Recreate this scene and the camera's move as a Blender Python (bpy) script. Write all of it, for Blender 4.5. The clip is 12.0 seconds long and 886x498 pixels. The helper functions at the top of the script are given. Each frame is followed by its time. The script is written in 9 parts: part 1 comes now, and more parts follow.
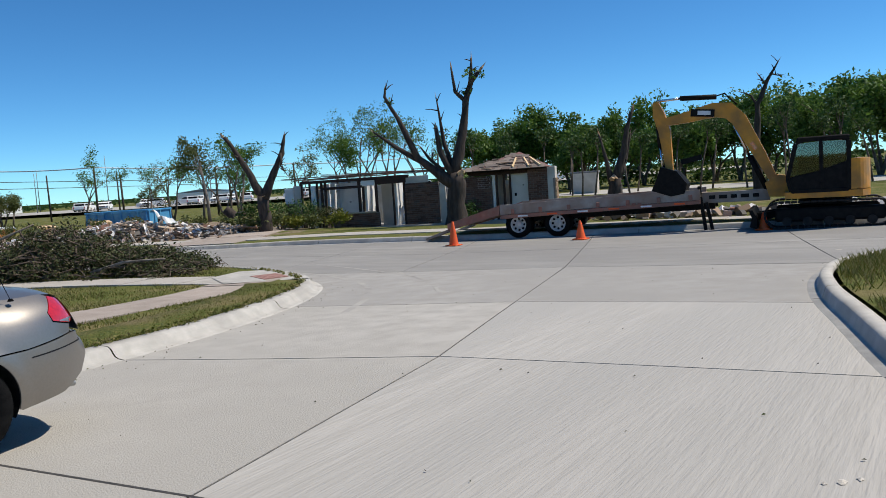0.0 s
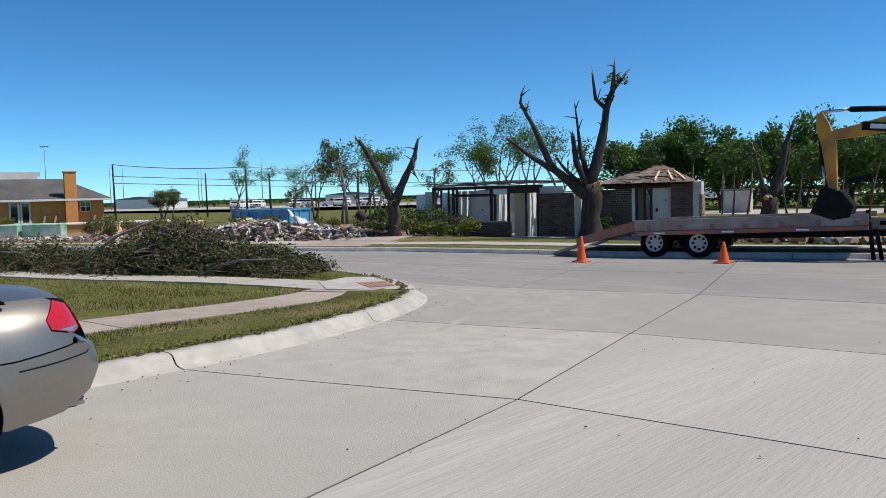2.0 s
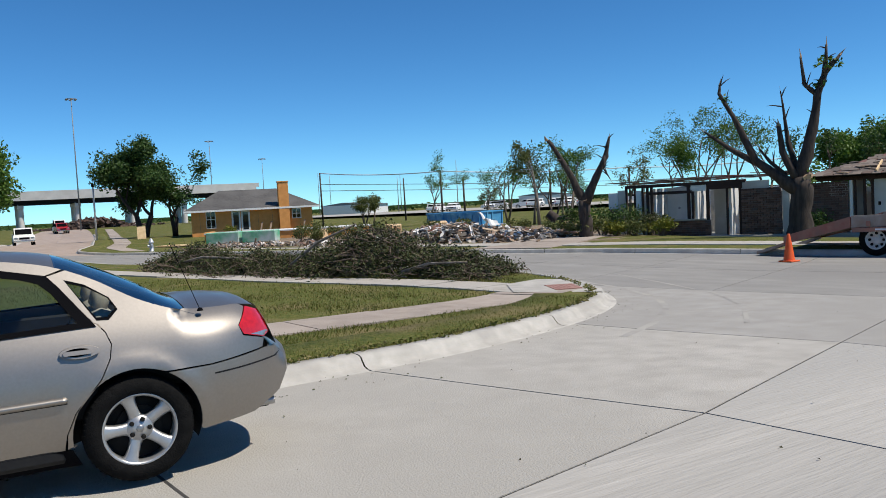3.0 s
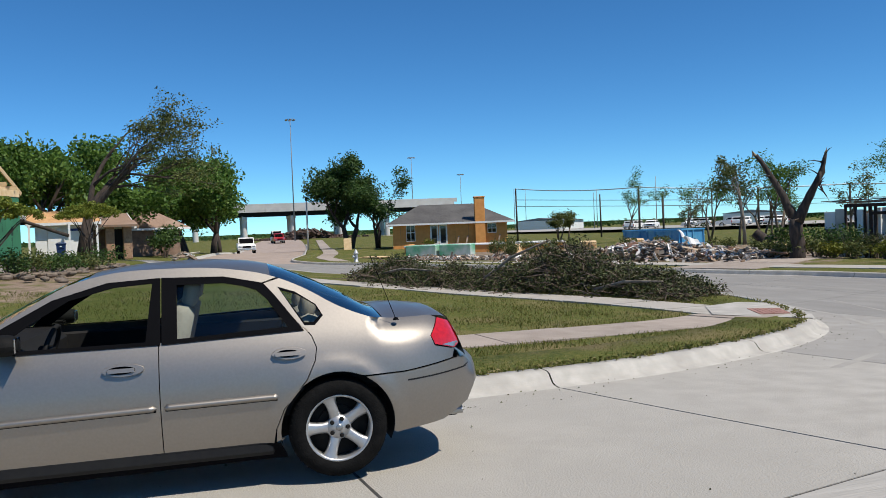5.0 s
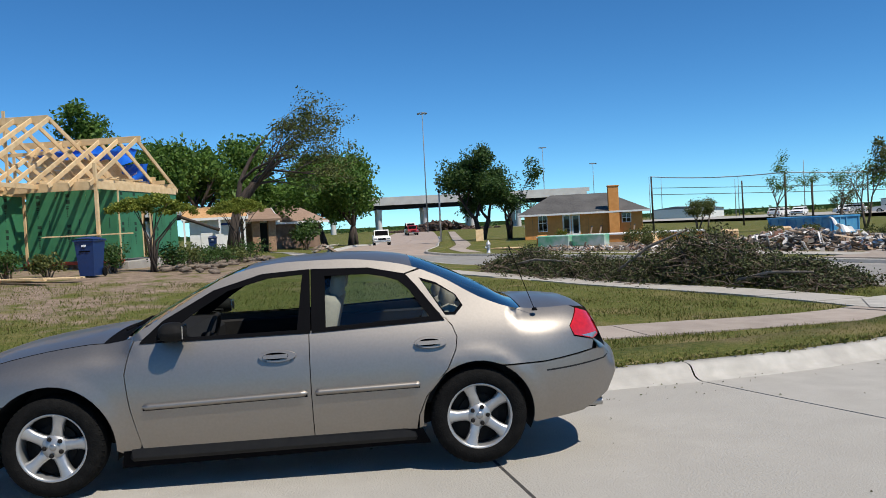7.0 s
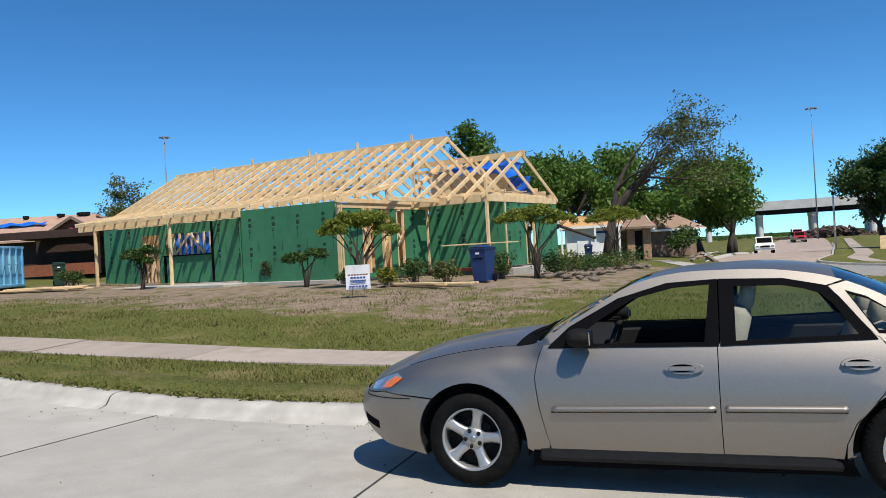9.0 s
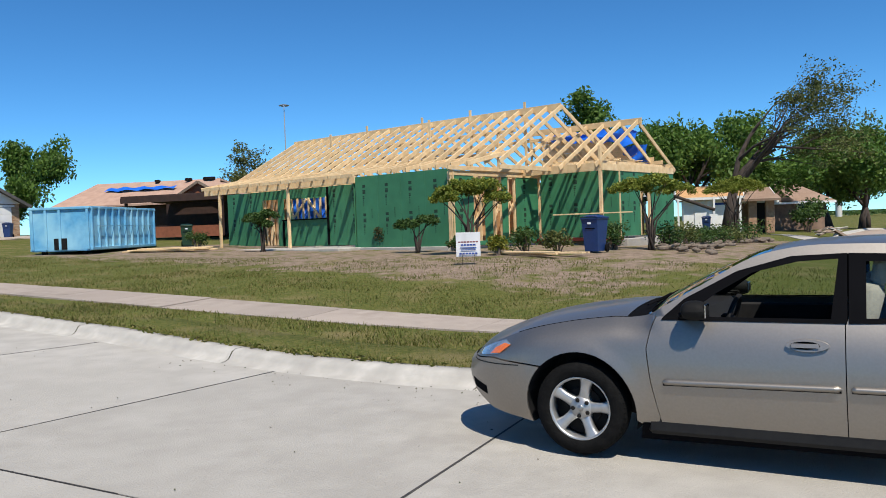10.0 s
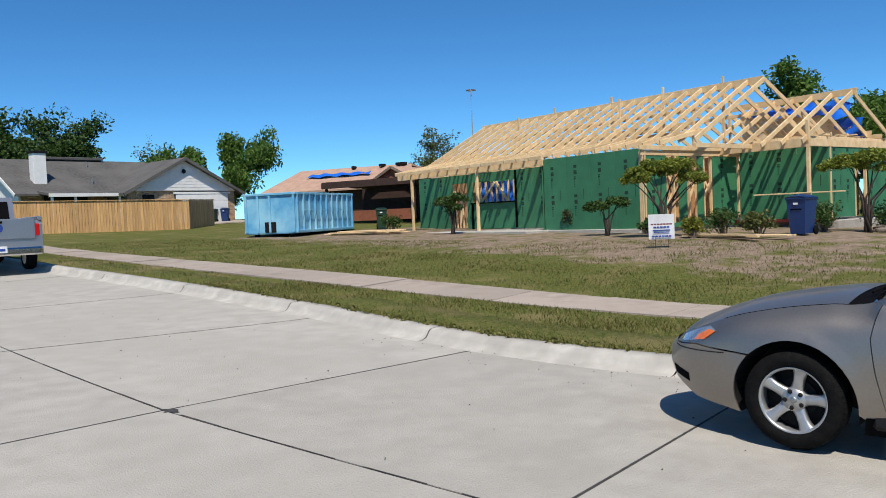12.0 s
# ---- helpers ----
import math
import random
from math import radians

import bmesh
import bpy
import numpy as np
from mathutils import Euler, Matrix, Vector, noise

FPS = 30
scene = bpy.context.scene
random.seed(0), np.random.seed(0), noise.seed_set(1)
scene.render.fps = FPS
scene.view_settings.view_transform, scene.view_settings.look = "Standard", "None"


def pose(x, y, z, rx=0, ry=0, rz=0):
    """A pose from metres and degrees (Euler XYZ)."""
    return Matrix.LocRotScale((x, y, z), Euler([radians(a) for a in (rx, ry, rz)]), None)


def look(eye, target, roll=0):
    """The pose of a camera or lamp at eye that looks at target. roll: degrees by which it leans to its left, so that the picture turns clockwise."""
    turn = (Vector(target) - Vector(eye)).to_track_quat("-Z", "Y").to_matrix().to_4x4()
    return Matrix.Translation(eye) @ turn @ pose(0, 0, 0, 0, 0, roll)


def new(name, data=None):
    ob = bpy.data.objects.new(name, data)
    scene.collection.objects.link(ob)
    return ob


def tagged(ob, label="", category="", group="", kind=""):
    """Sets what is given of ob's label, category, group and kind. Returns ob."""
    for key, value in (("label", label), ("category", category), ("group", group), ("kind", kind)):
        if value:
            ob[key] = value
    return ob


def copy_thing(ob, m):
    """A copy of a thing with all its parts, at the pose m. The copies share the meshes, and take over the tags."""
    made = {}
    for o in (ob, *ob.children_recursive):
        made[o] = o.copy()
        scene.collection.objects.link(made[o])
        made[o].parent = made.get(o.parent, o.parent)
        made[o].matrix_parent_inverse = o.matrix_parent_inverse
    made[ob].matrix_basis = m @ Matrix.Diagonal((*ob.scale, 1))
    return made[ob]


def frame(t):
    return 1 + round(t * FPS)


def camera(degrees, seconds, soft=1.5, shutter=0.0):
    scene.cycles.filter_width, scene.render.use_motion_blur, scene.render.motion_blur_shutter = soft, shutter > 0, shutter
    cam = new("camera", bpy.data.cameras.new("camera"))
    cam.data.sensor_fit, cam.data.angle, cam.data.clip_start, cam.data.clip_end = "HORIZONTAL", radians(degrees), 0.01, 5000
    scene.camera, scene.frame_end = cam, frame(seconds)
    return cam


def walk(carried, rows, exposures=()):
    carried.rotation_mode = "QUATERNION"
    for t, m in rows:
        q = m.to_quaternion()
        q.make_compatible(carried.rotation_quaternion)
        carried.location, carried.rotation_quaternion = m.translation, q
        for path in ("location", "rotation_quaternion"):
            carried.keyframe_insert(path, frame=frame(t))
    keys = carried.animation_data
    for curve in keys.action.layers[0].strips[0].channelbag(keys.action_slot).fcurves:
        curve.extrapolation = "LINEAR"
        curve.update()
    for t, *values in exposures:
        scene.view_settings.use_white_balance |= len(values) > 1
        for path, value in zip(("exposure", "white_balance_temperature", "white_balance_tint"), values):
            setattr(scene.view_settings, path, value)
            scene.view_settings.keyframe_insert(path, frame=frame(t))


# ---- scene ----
cam = camera(57.88, 12.0, soft=0.9)
PATH = [
    (0.0, pose(0.252, -1.473, 1.476, 85.03, 3.80, 33.72)),
    (0.5, pose(0.174, -1.134, 1.457, 84.11, 2.92, 34.30)),
    (1.0, pose(0.006, -0.808, 1.459, 83.33, 5.03, 35.25)),
    (1.5, pose(0.050, -0.454, 1.446, 84.04, 3.33, 41.69)),
    (2.0, pose(-0.107, -0.175, 1.418, 86.20, 1.48, 44.04)),
    (2.5, pose(-0.134, -0.044, 1.434, 85.68, 2.45, 52.92)),
    (3.0, pose(-0.095, 0.010, 1.440, 86.78, 3.05, 57.83)),
    (3.5, pose(-0.051, -0.012, 1.436, 87.92, 2.50, 65.12)),
    (5.5, pose(-0.009, 0.014, 1.456, 88.53, 2.21, 71.82)),
    (6.0, pose(-0.009, 0.016, 1.460, 88.61, 1.75, 70.27)),
    (6.5, pose(-0.003, 0.004, 1.457, 88.58, 2.27, 71.87)),
    (7.0, pose(0.024, -0.048, 1.452, 88.29, 2.91, 81.09)),
    (7.5, pose(-0.018, -0.141, 1.467, 88.27, 3.72, 85.88)),
    (9.5, pose(-0.006, -0.268, 1.468, 89.66, 2.40, 112.39)),
    (10.0, pose(-0.016, -0.273, 1.451, 88.36, 2.04, 115.11)),
    (10.5, pose(0.064, -0.327, 1.463, 87.92, 2.34, 120.37)),
    (11.0, pose(0.010, -0.308, 1.454, 87.55, 3.25, 124.34)),
    (11.5, pose(0.051, -0.323, 1.460, 87.63, 2.99, 126.10)),
    (12.0, pose(0.080, -0.325, 1.461, 87.62, 2.43, 128.31)),
]
walk(cam, PATH, exposures=((0.0, 0.0), (7.5, 0.0), (9.5, 0.16), (10.5, 0.16), (12.0, 0.05)))

# ---- light ----
SUN_DIR = Vector((0.40, 0.36, 0.84)).normalized()
world = bpy.data.worlds.new("sky")
scene.world = world
world.use_nodes = True
wn = world.node_tree.nodes
sky = wn.new("ShaderNodeTexSky")
sky.sky_type = "NISHITA"
sky.sun_disc = False
sky.sun_elevation = math.asin(SUN_DIR.z)
sky.sun_rotation = math.atan2(SUN_DIR.x, SUN_DIR.y)
sky.altitude = 1800
sky.air_density, sky.dust_density, sky.ozone_density = 0.7, 0.0, 1.6
wn["Background"].inputs["Strength"].default_value = 0.084
rich = wn.new("ShaderNodeHueSaturation")
rich.inputs["Saturation"].default_value, rich.inputs["Value"].default_value = 1.18, 1.50
world.node_tree.links.new(sky.outputs["Color"], rich.inputs["Color"])
clear = wn.new("ShaderNodeMix")
clear.data_type, clear.blend_type = "RGBA", "MULTIPLY"
clear.inputs[0].default_value = 1.0
clear.inputs[7].default_value = (0.585, 0.985, 1.13, 1)
world.node_tree.links.new(rich.outputs["Color"], clear.inputs[6])
world.node_tree.links.new(clear.outputs[2], wn["Background"].inputs["Color"])
sun = bpy.data.lights.new("sun", "SUN")
sun.energy, sun.angle, sun.color = 4.9, radians(0.53), (1.0, 0.93, 0.82)
sun_ob = new("sun", sun)
sun_ob.matrix_world = look(SUN_DIR * 100, (0, 0, 0))
scene.view_settings.exposure = 0.0

# ---- materials ----
def mat(name, c1, c2=None, scale=3.0, rough=0.8, metal=0.0, bump=0.0, bscale=60.0, c3=None, scale3=0.5, coat=0.0, stretch=(1, 1, 1), random=0.0, spec=0.5):
    """A surface with two tones of grain, a third broad stain tone, fine relief and a random tone for each piece."""
    m = bpy.data.materials.new(name)
    m.use_nodes = True
    n, l = m.node_tree.nodes, m.node_tree.links
    b = n["Principled BSDF"]
    b.inputs["Roughness"].default_value, b.inputs["Metallic"].default_value = rough, metal
    b.inputs["Coat Weight"].default_value = coat
    b.inputs["Coat Roughness"].default_value = 0.06
    b.inputs["Specular IOR Level"].default_value = spec
    c2 = c2 or tuple(v * 0.8 for v in c1)
    tc, mp = n.new("ShaderNodeTexCoord"), n.new("ShaderNodeMapping")
    mp.inputs["Scale"].default_value = stretch
    l.new(tc.outputs["Object"], mp.inputs["Vector"])

    def noisy(s, d=5.0):
        t = n.new("ShaderNodeTexNoise")
        t.inputs["Scale"].default_value, t.inputs["Detail"].default_value = s, d
        l.new(mp.outputs["Vector"], t.inputs["Vector"])
        r = n.new("ShaderNodeMapRange")
        r.inputs["From Min"].default_value, r.inputs["From Max"].default_value = 0.35, 0.65
        l.new(t.outputs["Fac"], r.inputs["Value"])
        return r.outputs["Result"]

    def mixed(f, a, c):
        x = n.new("ShaderNodeMix")
        x.data_type = "RGBA"
        l.new(f, x.inputs["Factor"])
        for k, v in (("A", a), ("B", c)):
            s = [i for i in x.inputs if i.name == k and i.type == "RGBA"][0]
            if isinstance(v, tuple):
                s.default_value = (*v, 1)
            else:
                l.new(v, s)
        return [o for o in x.outputs if o.type == "RGBA"][0]

    col = mixed(noisy(scale), c1, c2)
    if c3:
        col = mixed(noisy(scale3, 4.0), col, c3)
    if random:
        oi, h = n.new("ShaderNodeObjectInfo"), n.new("ShaderNodeHueSaturation")
        r = n.new("ShaderNodeMapRange")
        r.inputs["To Min"].default_value, r.inputs["To Max"].default_value = 1 - random, 1 + random
        l.new(oi.outputs["Random"], r.inputs["Value"])
        l.new(r.outputs["Result"], h.inputs["Value"])
        l.new(col, h.inputs["Color"])
        col = h.outputs["Color"]
    l.new(col, b.inputs["Base Color"])
    if bump:
        t, bp = n.new("ShaderNodeTexNoise"), n.new("ShaderNodeBump")
        t.inputs["Scale"].default_value, t.inputs["Detail"].default_value = bscale, 4.0
        l.new(mp.outputs["Vector"], t.inputs["Vector"])
        bp.inputs["Strength"].default_value, bp.inputs["Distance"].default_value = bump, 0.02
        l.new(t.outputs["Fac"], bp.inputs["Height"])
        l.new(bp.outputs["Normal"], b.inputs["Normal"])
    return m


def island_mat(name, tones, rough=0.8, bump=0.0, trans=0.0):
    """A surface for many small joined pieces: a tone of the ramp for each island."""
    m = bpy.data.materials.new(name)
    m.use_nodes = True
    n, l = m.node_tree.nodes, m.node_tree.links
    b = n["Principled BSDF"]
    g, r = n.new("ShaderNodeNewGeometry"), n.new("ShaderNodeValToRGB")
    l.new(g.outputs["Random Per Island"], r.inputs["Fac"])
    while len(r.color_ramp.elements) < len(tones):
        r.color_ramp.elements.new(0.5)
    for k, c in enumerate(tones):
        r.color_ramp.elements[k].position = k / max(1, len(tones) - 1)
        r.color_ramp.elements[k].color = (*c, 1)
    l.new(r.outputs["Color"], b.inputs["Base Color"])
    b.inputs["Roughness"].default_value = rough
    b.inputs["Specular IOR Level"].default_value = 0.3
    if trans:
        t, mx = n.new("ShaderNodeBsdfTranslucent"), n.new("ShaderNodeMixShader")
        l.new(r.outputs["Color"], t.inputs["Color"])
        mx.inputs["Fac"].default_value = trans
        l.new(b.outputs["BSDF"], mx.inputs[1])
        l.new(t.outputs["BSDF"], mx.inputs[2])
        l.new(mx.outputs["Shader"], n["Material Output"].inputs["Surface"])
    return m


def glass_mat(name, tint, mirror=0.06, rough=0.02):
    m = bpy.data.materials.new(name)
    m.use_nodes = True
    n, l = m.node_tree.nodes, m.node_tree.links
    n.remove(n["Principled BSDF"])
    t, g, mx, fr = n.new("ShaderNodeBsdfTransparent"), n.new("ShaderNodeBsdfGlossy"), n.new("ShaderNodeMixShader"), n.new("ShaderNodeLayerWeight")
    pw, ma = n.new("ShaderNodeMath"), n.new("ShaderNodeMath")
    t.inputs["Color"].default_value = (*tint, 1)
    g.inputs["Roughness"].default_value = rough
    fr.inputs["Blend"].default_value = 0.5
    pw.operation, ma.operation = "POWER", "MULTIPLY_ADD"
    pw.inputs[1].default_value = 4.0
    ma.inputs[1].default_value, ma.inputs[2].default_value = 1.0 - mirror, mirror
    l.new(fr.outputs["Facing"], pw.inputs[0])
    l.new(pw.outputs[0], ma.inputs[0])
    l.new(ma.outputs[0], mx.inputs["Fac"])
    l.new(t.outputs["BSDF"], mx.inputs[1])
    l.new(g.outputs["BSDF"], mx.inputs[2])
    l.new(mx.outputs["Shader"], n["Material Output"].inputs["Surface"])
    return m


CONCRETE = mat("concrete", (0.450, 0.426, 0.382), (0.362, 0.340, 0.302), 3.0, 0.88, bump=0.45, bscale=70, c3=(0.365, 0.345, 0.305), scale3=0.22, random=0.04)
BROOM = mat("broomed_concrete", (0.462, 0.437, 0.394), (0.388, 0.366, 0.326), 14.0, 0.9, bump=0.5, bscale=40, c3=(0.36, 0.345, 0.315), scale3=0.5, stretch=(1, 0.08, 1), random=0.04)
TYRE_MARK = mat("rubber_mark", (0.33, 0.315, 0.285), (0.26, 0.245, 0.225), 7.0, 0.85, bump=0.2, c3=(0.37, 0.35, 0.31), scale3=1.5)
KERB = mat("kerb_concrete", (0.50, 0.475, 0.43), (0.42, 0.40, 0.355), 6.0, 0.88, bump=0.25, bscale=60, c3=(0.36, 0.34, 0.305), scale3=2.6)
WALKWAY = mat("walk_concrete", (0.375, 0.317, 0.264), (0.275, 0.228, 0.189), 3.5, 0.9, bump=0.3, bscale=45, c3=(0.36, 0.302, 0.253), scale3=0.5, random=0.08)
ASPHALT_JOINT = mat("joint_tar", (0.03, 0.03, 0.03), (0.06, 0.055, 0.05), 12, 0.9)
PAVER = mat("brick_paver", (0.30, 0.15, 0.12), (0.38, 0.22, 0.18), 14, 0.9, bump=0.4)
LUMBER = mat("new_lumber", (0.78, 0.58, 0.33), (0.67, 0.465, 0.245), 4.0, 0.75, bump=0.15, bscale=40, stretch=(1, 1, 1), random=0.12)
LUMBER_OLD = mat("weathered_lumber", (0.27, 0.20, 0.145), (0.17, 0.125, 0.09), 4.0, 0.85, bump=0.2, random=0.15)
SHEATH = mat("green_sheathing", (0.045, 0.20, 0.095), (0.036, 0.165, 0.078), 2.0, 0.62, bump=0.06, bscale=25, random=0.07)
SHEATH_INK = mat("sheathing_ink", (0.012, 0.04, 0.022), rough=0.7)
OSB = mat("osb_board", (0.52, 0.29, 0.13), (0.40, 0.20, 0.08), 18.0, 0.8, bump=0.2, bscale=60, c3=(0.58, 0.36, 0.18), scale3=6, random=0.08)
TARP = mat("blue_tarp", (0.01, 0.10, 0.55), (0.015, 0.16, 0.70), 3.0, 0.45, bump=0.5, bscale=6)
PAINT = mat("car_paint", (0.312, 0.287, 0.257), (0.294, 0.270, 0.242), 60, 0.46, metal=0.90, coat=0.25)
TRIM = mat("black_trim", (0.006, 0.006, 0.007), rough=0.85, spec=0.02)
RUBBER = mat("tyre_rubber", (0.006, 0.006, 0.006), (0.010, 0.0098, 0.0095), 20, 0.85, spec=0.08, bump=0.3, bscale=90)
ALLOY = mat("alloy", (0.46, 0.46, 0.455), (0.40, 0.40, 0.395), 20, 0.38, metal=0.70)
STEEL = mat("steel", (0.42, 0.42, 0.42), (0.32, 0.32, 0.31), 8, 0.4, metal=0.9, bump=0.1)
CHROME = mat("chrome", (0.75, 0.75, 0.75), rough=0.12, metal=1.0)
CABIN = mat("cabin_plastic", (0.008, 0.008, 0.009), (0.012, 0.012, 0.012), 20, 0.7, spec=0.3)
FABRIC = mat("seat_fabric", (0.42, 0.38, 0.33), (0.36, 0.32, 0.28), 60, 0.95, bump=0.2)
GLASS = glass_mat("car_glass", (0.70, 0.79, 0.75))
WINDSHIELD = glass_mat("windscreen_glass", (0.30, 0.38, 0.42), 0.22)
PANE = glass_mat("window_pane", (0.10, 0.12, 0.14))
REDLENS = mat("red_lens", (0.55, 0.012, 0.012), (0.42, 0.01, 0.01), 30, 0.12, coat=0.8)
AMBER = mat("amber_lens", (0.85, 0.20, 0.02), (0.70, 0.14, 0.015), 30, 0.15, coat=0.8)
CLEARLENS = mat("clear_lens", (0.36, 0.41, 0.45), (0.20, 0.24, 0.28), 9, 0.12, metal=0.4, coat=1.0)
WHITE = mat("white_paint", (0.78, 0.78, 0.76), (0.72, 0.72, 0.69), 3, 0.6, bump=0.1)
DIRTYWHITE = mat("stained_plaster", (0.66, 0.63, 0.57), (0.52, 0.48, 0.42), 2.0, 0.85, bump=0.3, c3=(0.42, 0.38, 0.32), scale3=0.8)
BARK = mat("bark", (0.070, 0.052, 0.041), (0.030, 0.023, 0.019), 9, 0.95, bump=0.9, bscale=18, stretch=(1, 1, 0.25))
BARK_PALE = mat("pale_bark", (0.27, 0.23, 0.19), (0.15, 0.125, 0.10), 9, 0.95, bump=0.8, bscale=20, stretch=(1, 1, 0.3))
RAWWOOD = mat("torn_wood", (0.52, 0.36, 0.22), (0.40, 0.25, 0.14), 8, 0.9, bump=0.4)
LEAF = island_mat("leaf_green", [(0.042, 0.092, 0.014), (0.085, 0.165, 0.026), (0.150, 0.245, 0.044)], 0.55, trans=0.35)
LEAF_DARK = island_mat("leaf_dark", [(0.024, 0.055, 0.012), (0.048, 0.095, 0.020), (0.080, 0.135, 0.030)], 0.55, trans=0.28)
LEAF_OLIVE = island_mat("leaf_olive", [(0.060, 0.080, 0.020), (0.105, 0.125, 0.032), (0.15, 0.16, 0.048)], 0.6, trans=0.25)
LEAF_CLIPPED = island_mat("leaf_clipped", [(0.10, 0.14, 0.018), (0.18, 0.22, 0.030), (0.28, 0.30, 0.05)], 0.6, trans=0.35)
DARK_GLASS = mat("dark_glass", (0.006, 0.007, 0.008), rough=0.12, spec=0.12)
LEAF_YELLOW = island_mat("leaf_yellow_green", [(0.10, 0.13, 0.015), (0.17, 0.18, 0.02), (0.22, 0.21, 0.03)], 0.6, trans=0.25)
LEAF_DRY = island_mat("leaf_drying", [(0.030, 0.046, 0.014), (0.060, 0.080, 0.024), (0.105, 0.105, 0.042), (0.05, 0.040, 0.026)], 0.7, trans=0.15)
BLADE = island_mat("grass_blade", [(0.062, 0.084, 0.012), (0.112, 0.126, 0.021), (0.175, 0.162, 0.045), (0.27, 0.222, 0.10)], 0.7, trans=0.3)
TWIG = mat("twig", (0.10, 0.075, 0.055), (0.16, 0.12, 0.09), 6, 0.95)
BRICK = island_mat("brick_mix", [(0.085, 0.050, 0.040), (0.14, 0.08, 0.06), (0.20, 0.12, 0.09), (0.11, 0.085, 0.075)], 0.9)
BRICK_TAN = island_mat("brick_tan", [(0.36, 0.24, 0.15), (0.45, 0.31, 0.20), (0.50, 0.38, 0.26), (0.30, 0.17, 0.10)], 0.9)
MORTAR = mat("mortar", (0.24, 0.22, 0.20), (0.18, 0.165, 0.15), 12, 0.95, bump=0.3)
SHINGLE = mat("grey_shingle", (0.095, 0.090, 0.085), (0.060, 0.058, 0.056), 6, 0.92, bump=0.5, bscale=30, c3=(0.115, 0.11, 0.104), scale3=0.6)
SHINGLE_BROWN = mat("brown_shingle", (0.30, 0.20, 0.14), (0.24, 0.155, 0.105), 6, 0.92, bump=0.5, bscale=30, c3=(0.33, 0.23, 0.165), scale3=0.6)
ROOFFELT = mat("roof_felt", (0.46, 0.30, 0.22), (0.38, 0.24, 0.175), 2, 0.9, bump=0.2)
BRICK_ORANGE = mat("orange_sheathing", (0.74, 0.33, 0.095), (0.66, 0.28, 0.075), 3, 0.8, bump=0.2, random=0.06)
CAT_YELLOW = mat("machine_yellow", (0.72, 0.300, 0.016), (0.60, 0.245, 0.013), 5, 0.42, bump=0.05, c3=(0.34, 0.155, 0.022), scale3=2)
BLACKMETAL = mat("black_metal", (0.009, 0.009, 0.009), (0.016, 0.015, 0.014), 10, 0.7, spec=0.1, bump=0.1)
TRACKSTEEL = mat("track_steel", (0.018, 0.016, 0.015), (0.035, 0.030, 0.026), 9, 0.75, metal=0.4, bump=0.4)
DECKSTEEL = mat("trailer_deck_grey", (0.40, 0.37, 0.33), (0.30, 0.265, 0.23), 5, 0.75, bump=0.3, c3=(0.26, 0.17, 0.12), scale3=1.2)
TRAILER_RED = mat("trailer_faded_red", (0.30, 0.10, 0.065), (0.36, 0.17, 0.12), 5, 0.65, bump=0.15, c3=(0.22, 0.12, 0.09), scale3=2)
ORANGE = mat("cone_orange", (0.85, 0.12, 0.02), (0.72, 0.095, 0.015), 6, 0.6)
BLUE_STEEL = mat("light_blue_steel", (0.12, 0.39, 0.62), (0.085, 0.31, 0.53), 5, 0.5, bump=0.15, c3=(0.27, 0.54, 0.68), scale3=1.0)
BLUE_STEEL2 = mat("blue_steel", (0.03, 0.21, 0.46), (0.04, 0.27, 0.52), 4, 0.5, bump=0.15, c3=(0.10, 0.33, 0.52), scale3=1.0)
BIN_BLUE = mat("bin_blue", (0.010, 0.036, 0.14), (0.008, 0.030, 0.115), 12, 0.45)
BIN_GREEN = mat("bin_green", (0.012, 0.045, 0.02), rough=0.5)
CEDAR = mat("cedar_board", (0.64, 0.385, 0.165), (0.50, 0.280, 0.105), 3, 0.75, bump=0.3, stretch=(4, 4, 0.4), random=0.18)
GALV = mat("galvanised_steel", (0.22, 0.23, 0.24), (0.17, 0.18, 0.19), 10, 0.6, metal=0.3)
POLEWOOD = mat("pole_wood", (0.075, 0.058, 0.046), (0.05, 0.04, 0.032), 6, 0.95, bump=0.4)
WIRE = mat("cable", (0.03, 0.03, 0.03), rough=0.6)
WIRE_WHITE = mat("pale_cable", (0.75, 0.75, 0.75), rough=0.6)
BRIDGE = mat("bridge_concrete", (0.62, 0.60, 0.56), (0.52, 0.50, 0.47), 0.4, 0.9)
STREET = mat("worn_grey_concrete", (0.300, 0.288, 0.264), (0.238, 0.227, 0.207), 2.2, 0.88, bump=0.4, bscale=60, c3=(0.225, 0.215, 0.198), scale3=0.35, random=0.06, stretch=(0.35, 1, 1))
STREET_MID = mat("worn_pale_concrete", (0.385, 0.367, 0.334), (0.310, 0.294, 0.266), 2.6, 0.88, bump=0.4, bscale=60, c3=(0.315, 0.30, 0.272), scale3=0.3, random=0.04)
STREET_TAN = mat("pinkish_street_concrete", (0.385, 0.305, 0.250), (0.31, 0.245, 0.20), 1.2, 0.88, bump=0.3, random=0.05)
TAN_BRICK = mat("tan_brick_face", (0.44, 0.29, 0.18), (0.20, 0.125, 0.085), 7.0, 0.9, bump=0.4, bscale=14, c3=(0.34, 0.20, 0.12), scale3=2.0)
WALK_PALE = mat("pale_walk_concrete", (0.45, 0.42, 0.37), (0.36, 0.33, 0.285), 3.5, 0.9, bump=0.3, bscale=45, c3=(0.40, 0.37, 0.325), scale3=0.6, random=0.05)
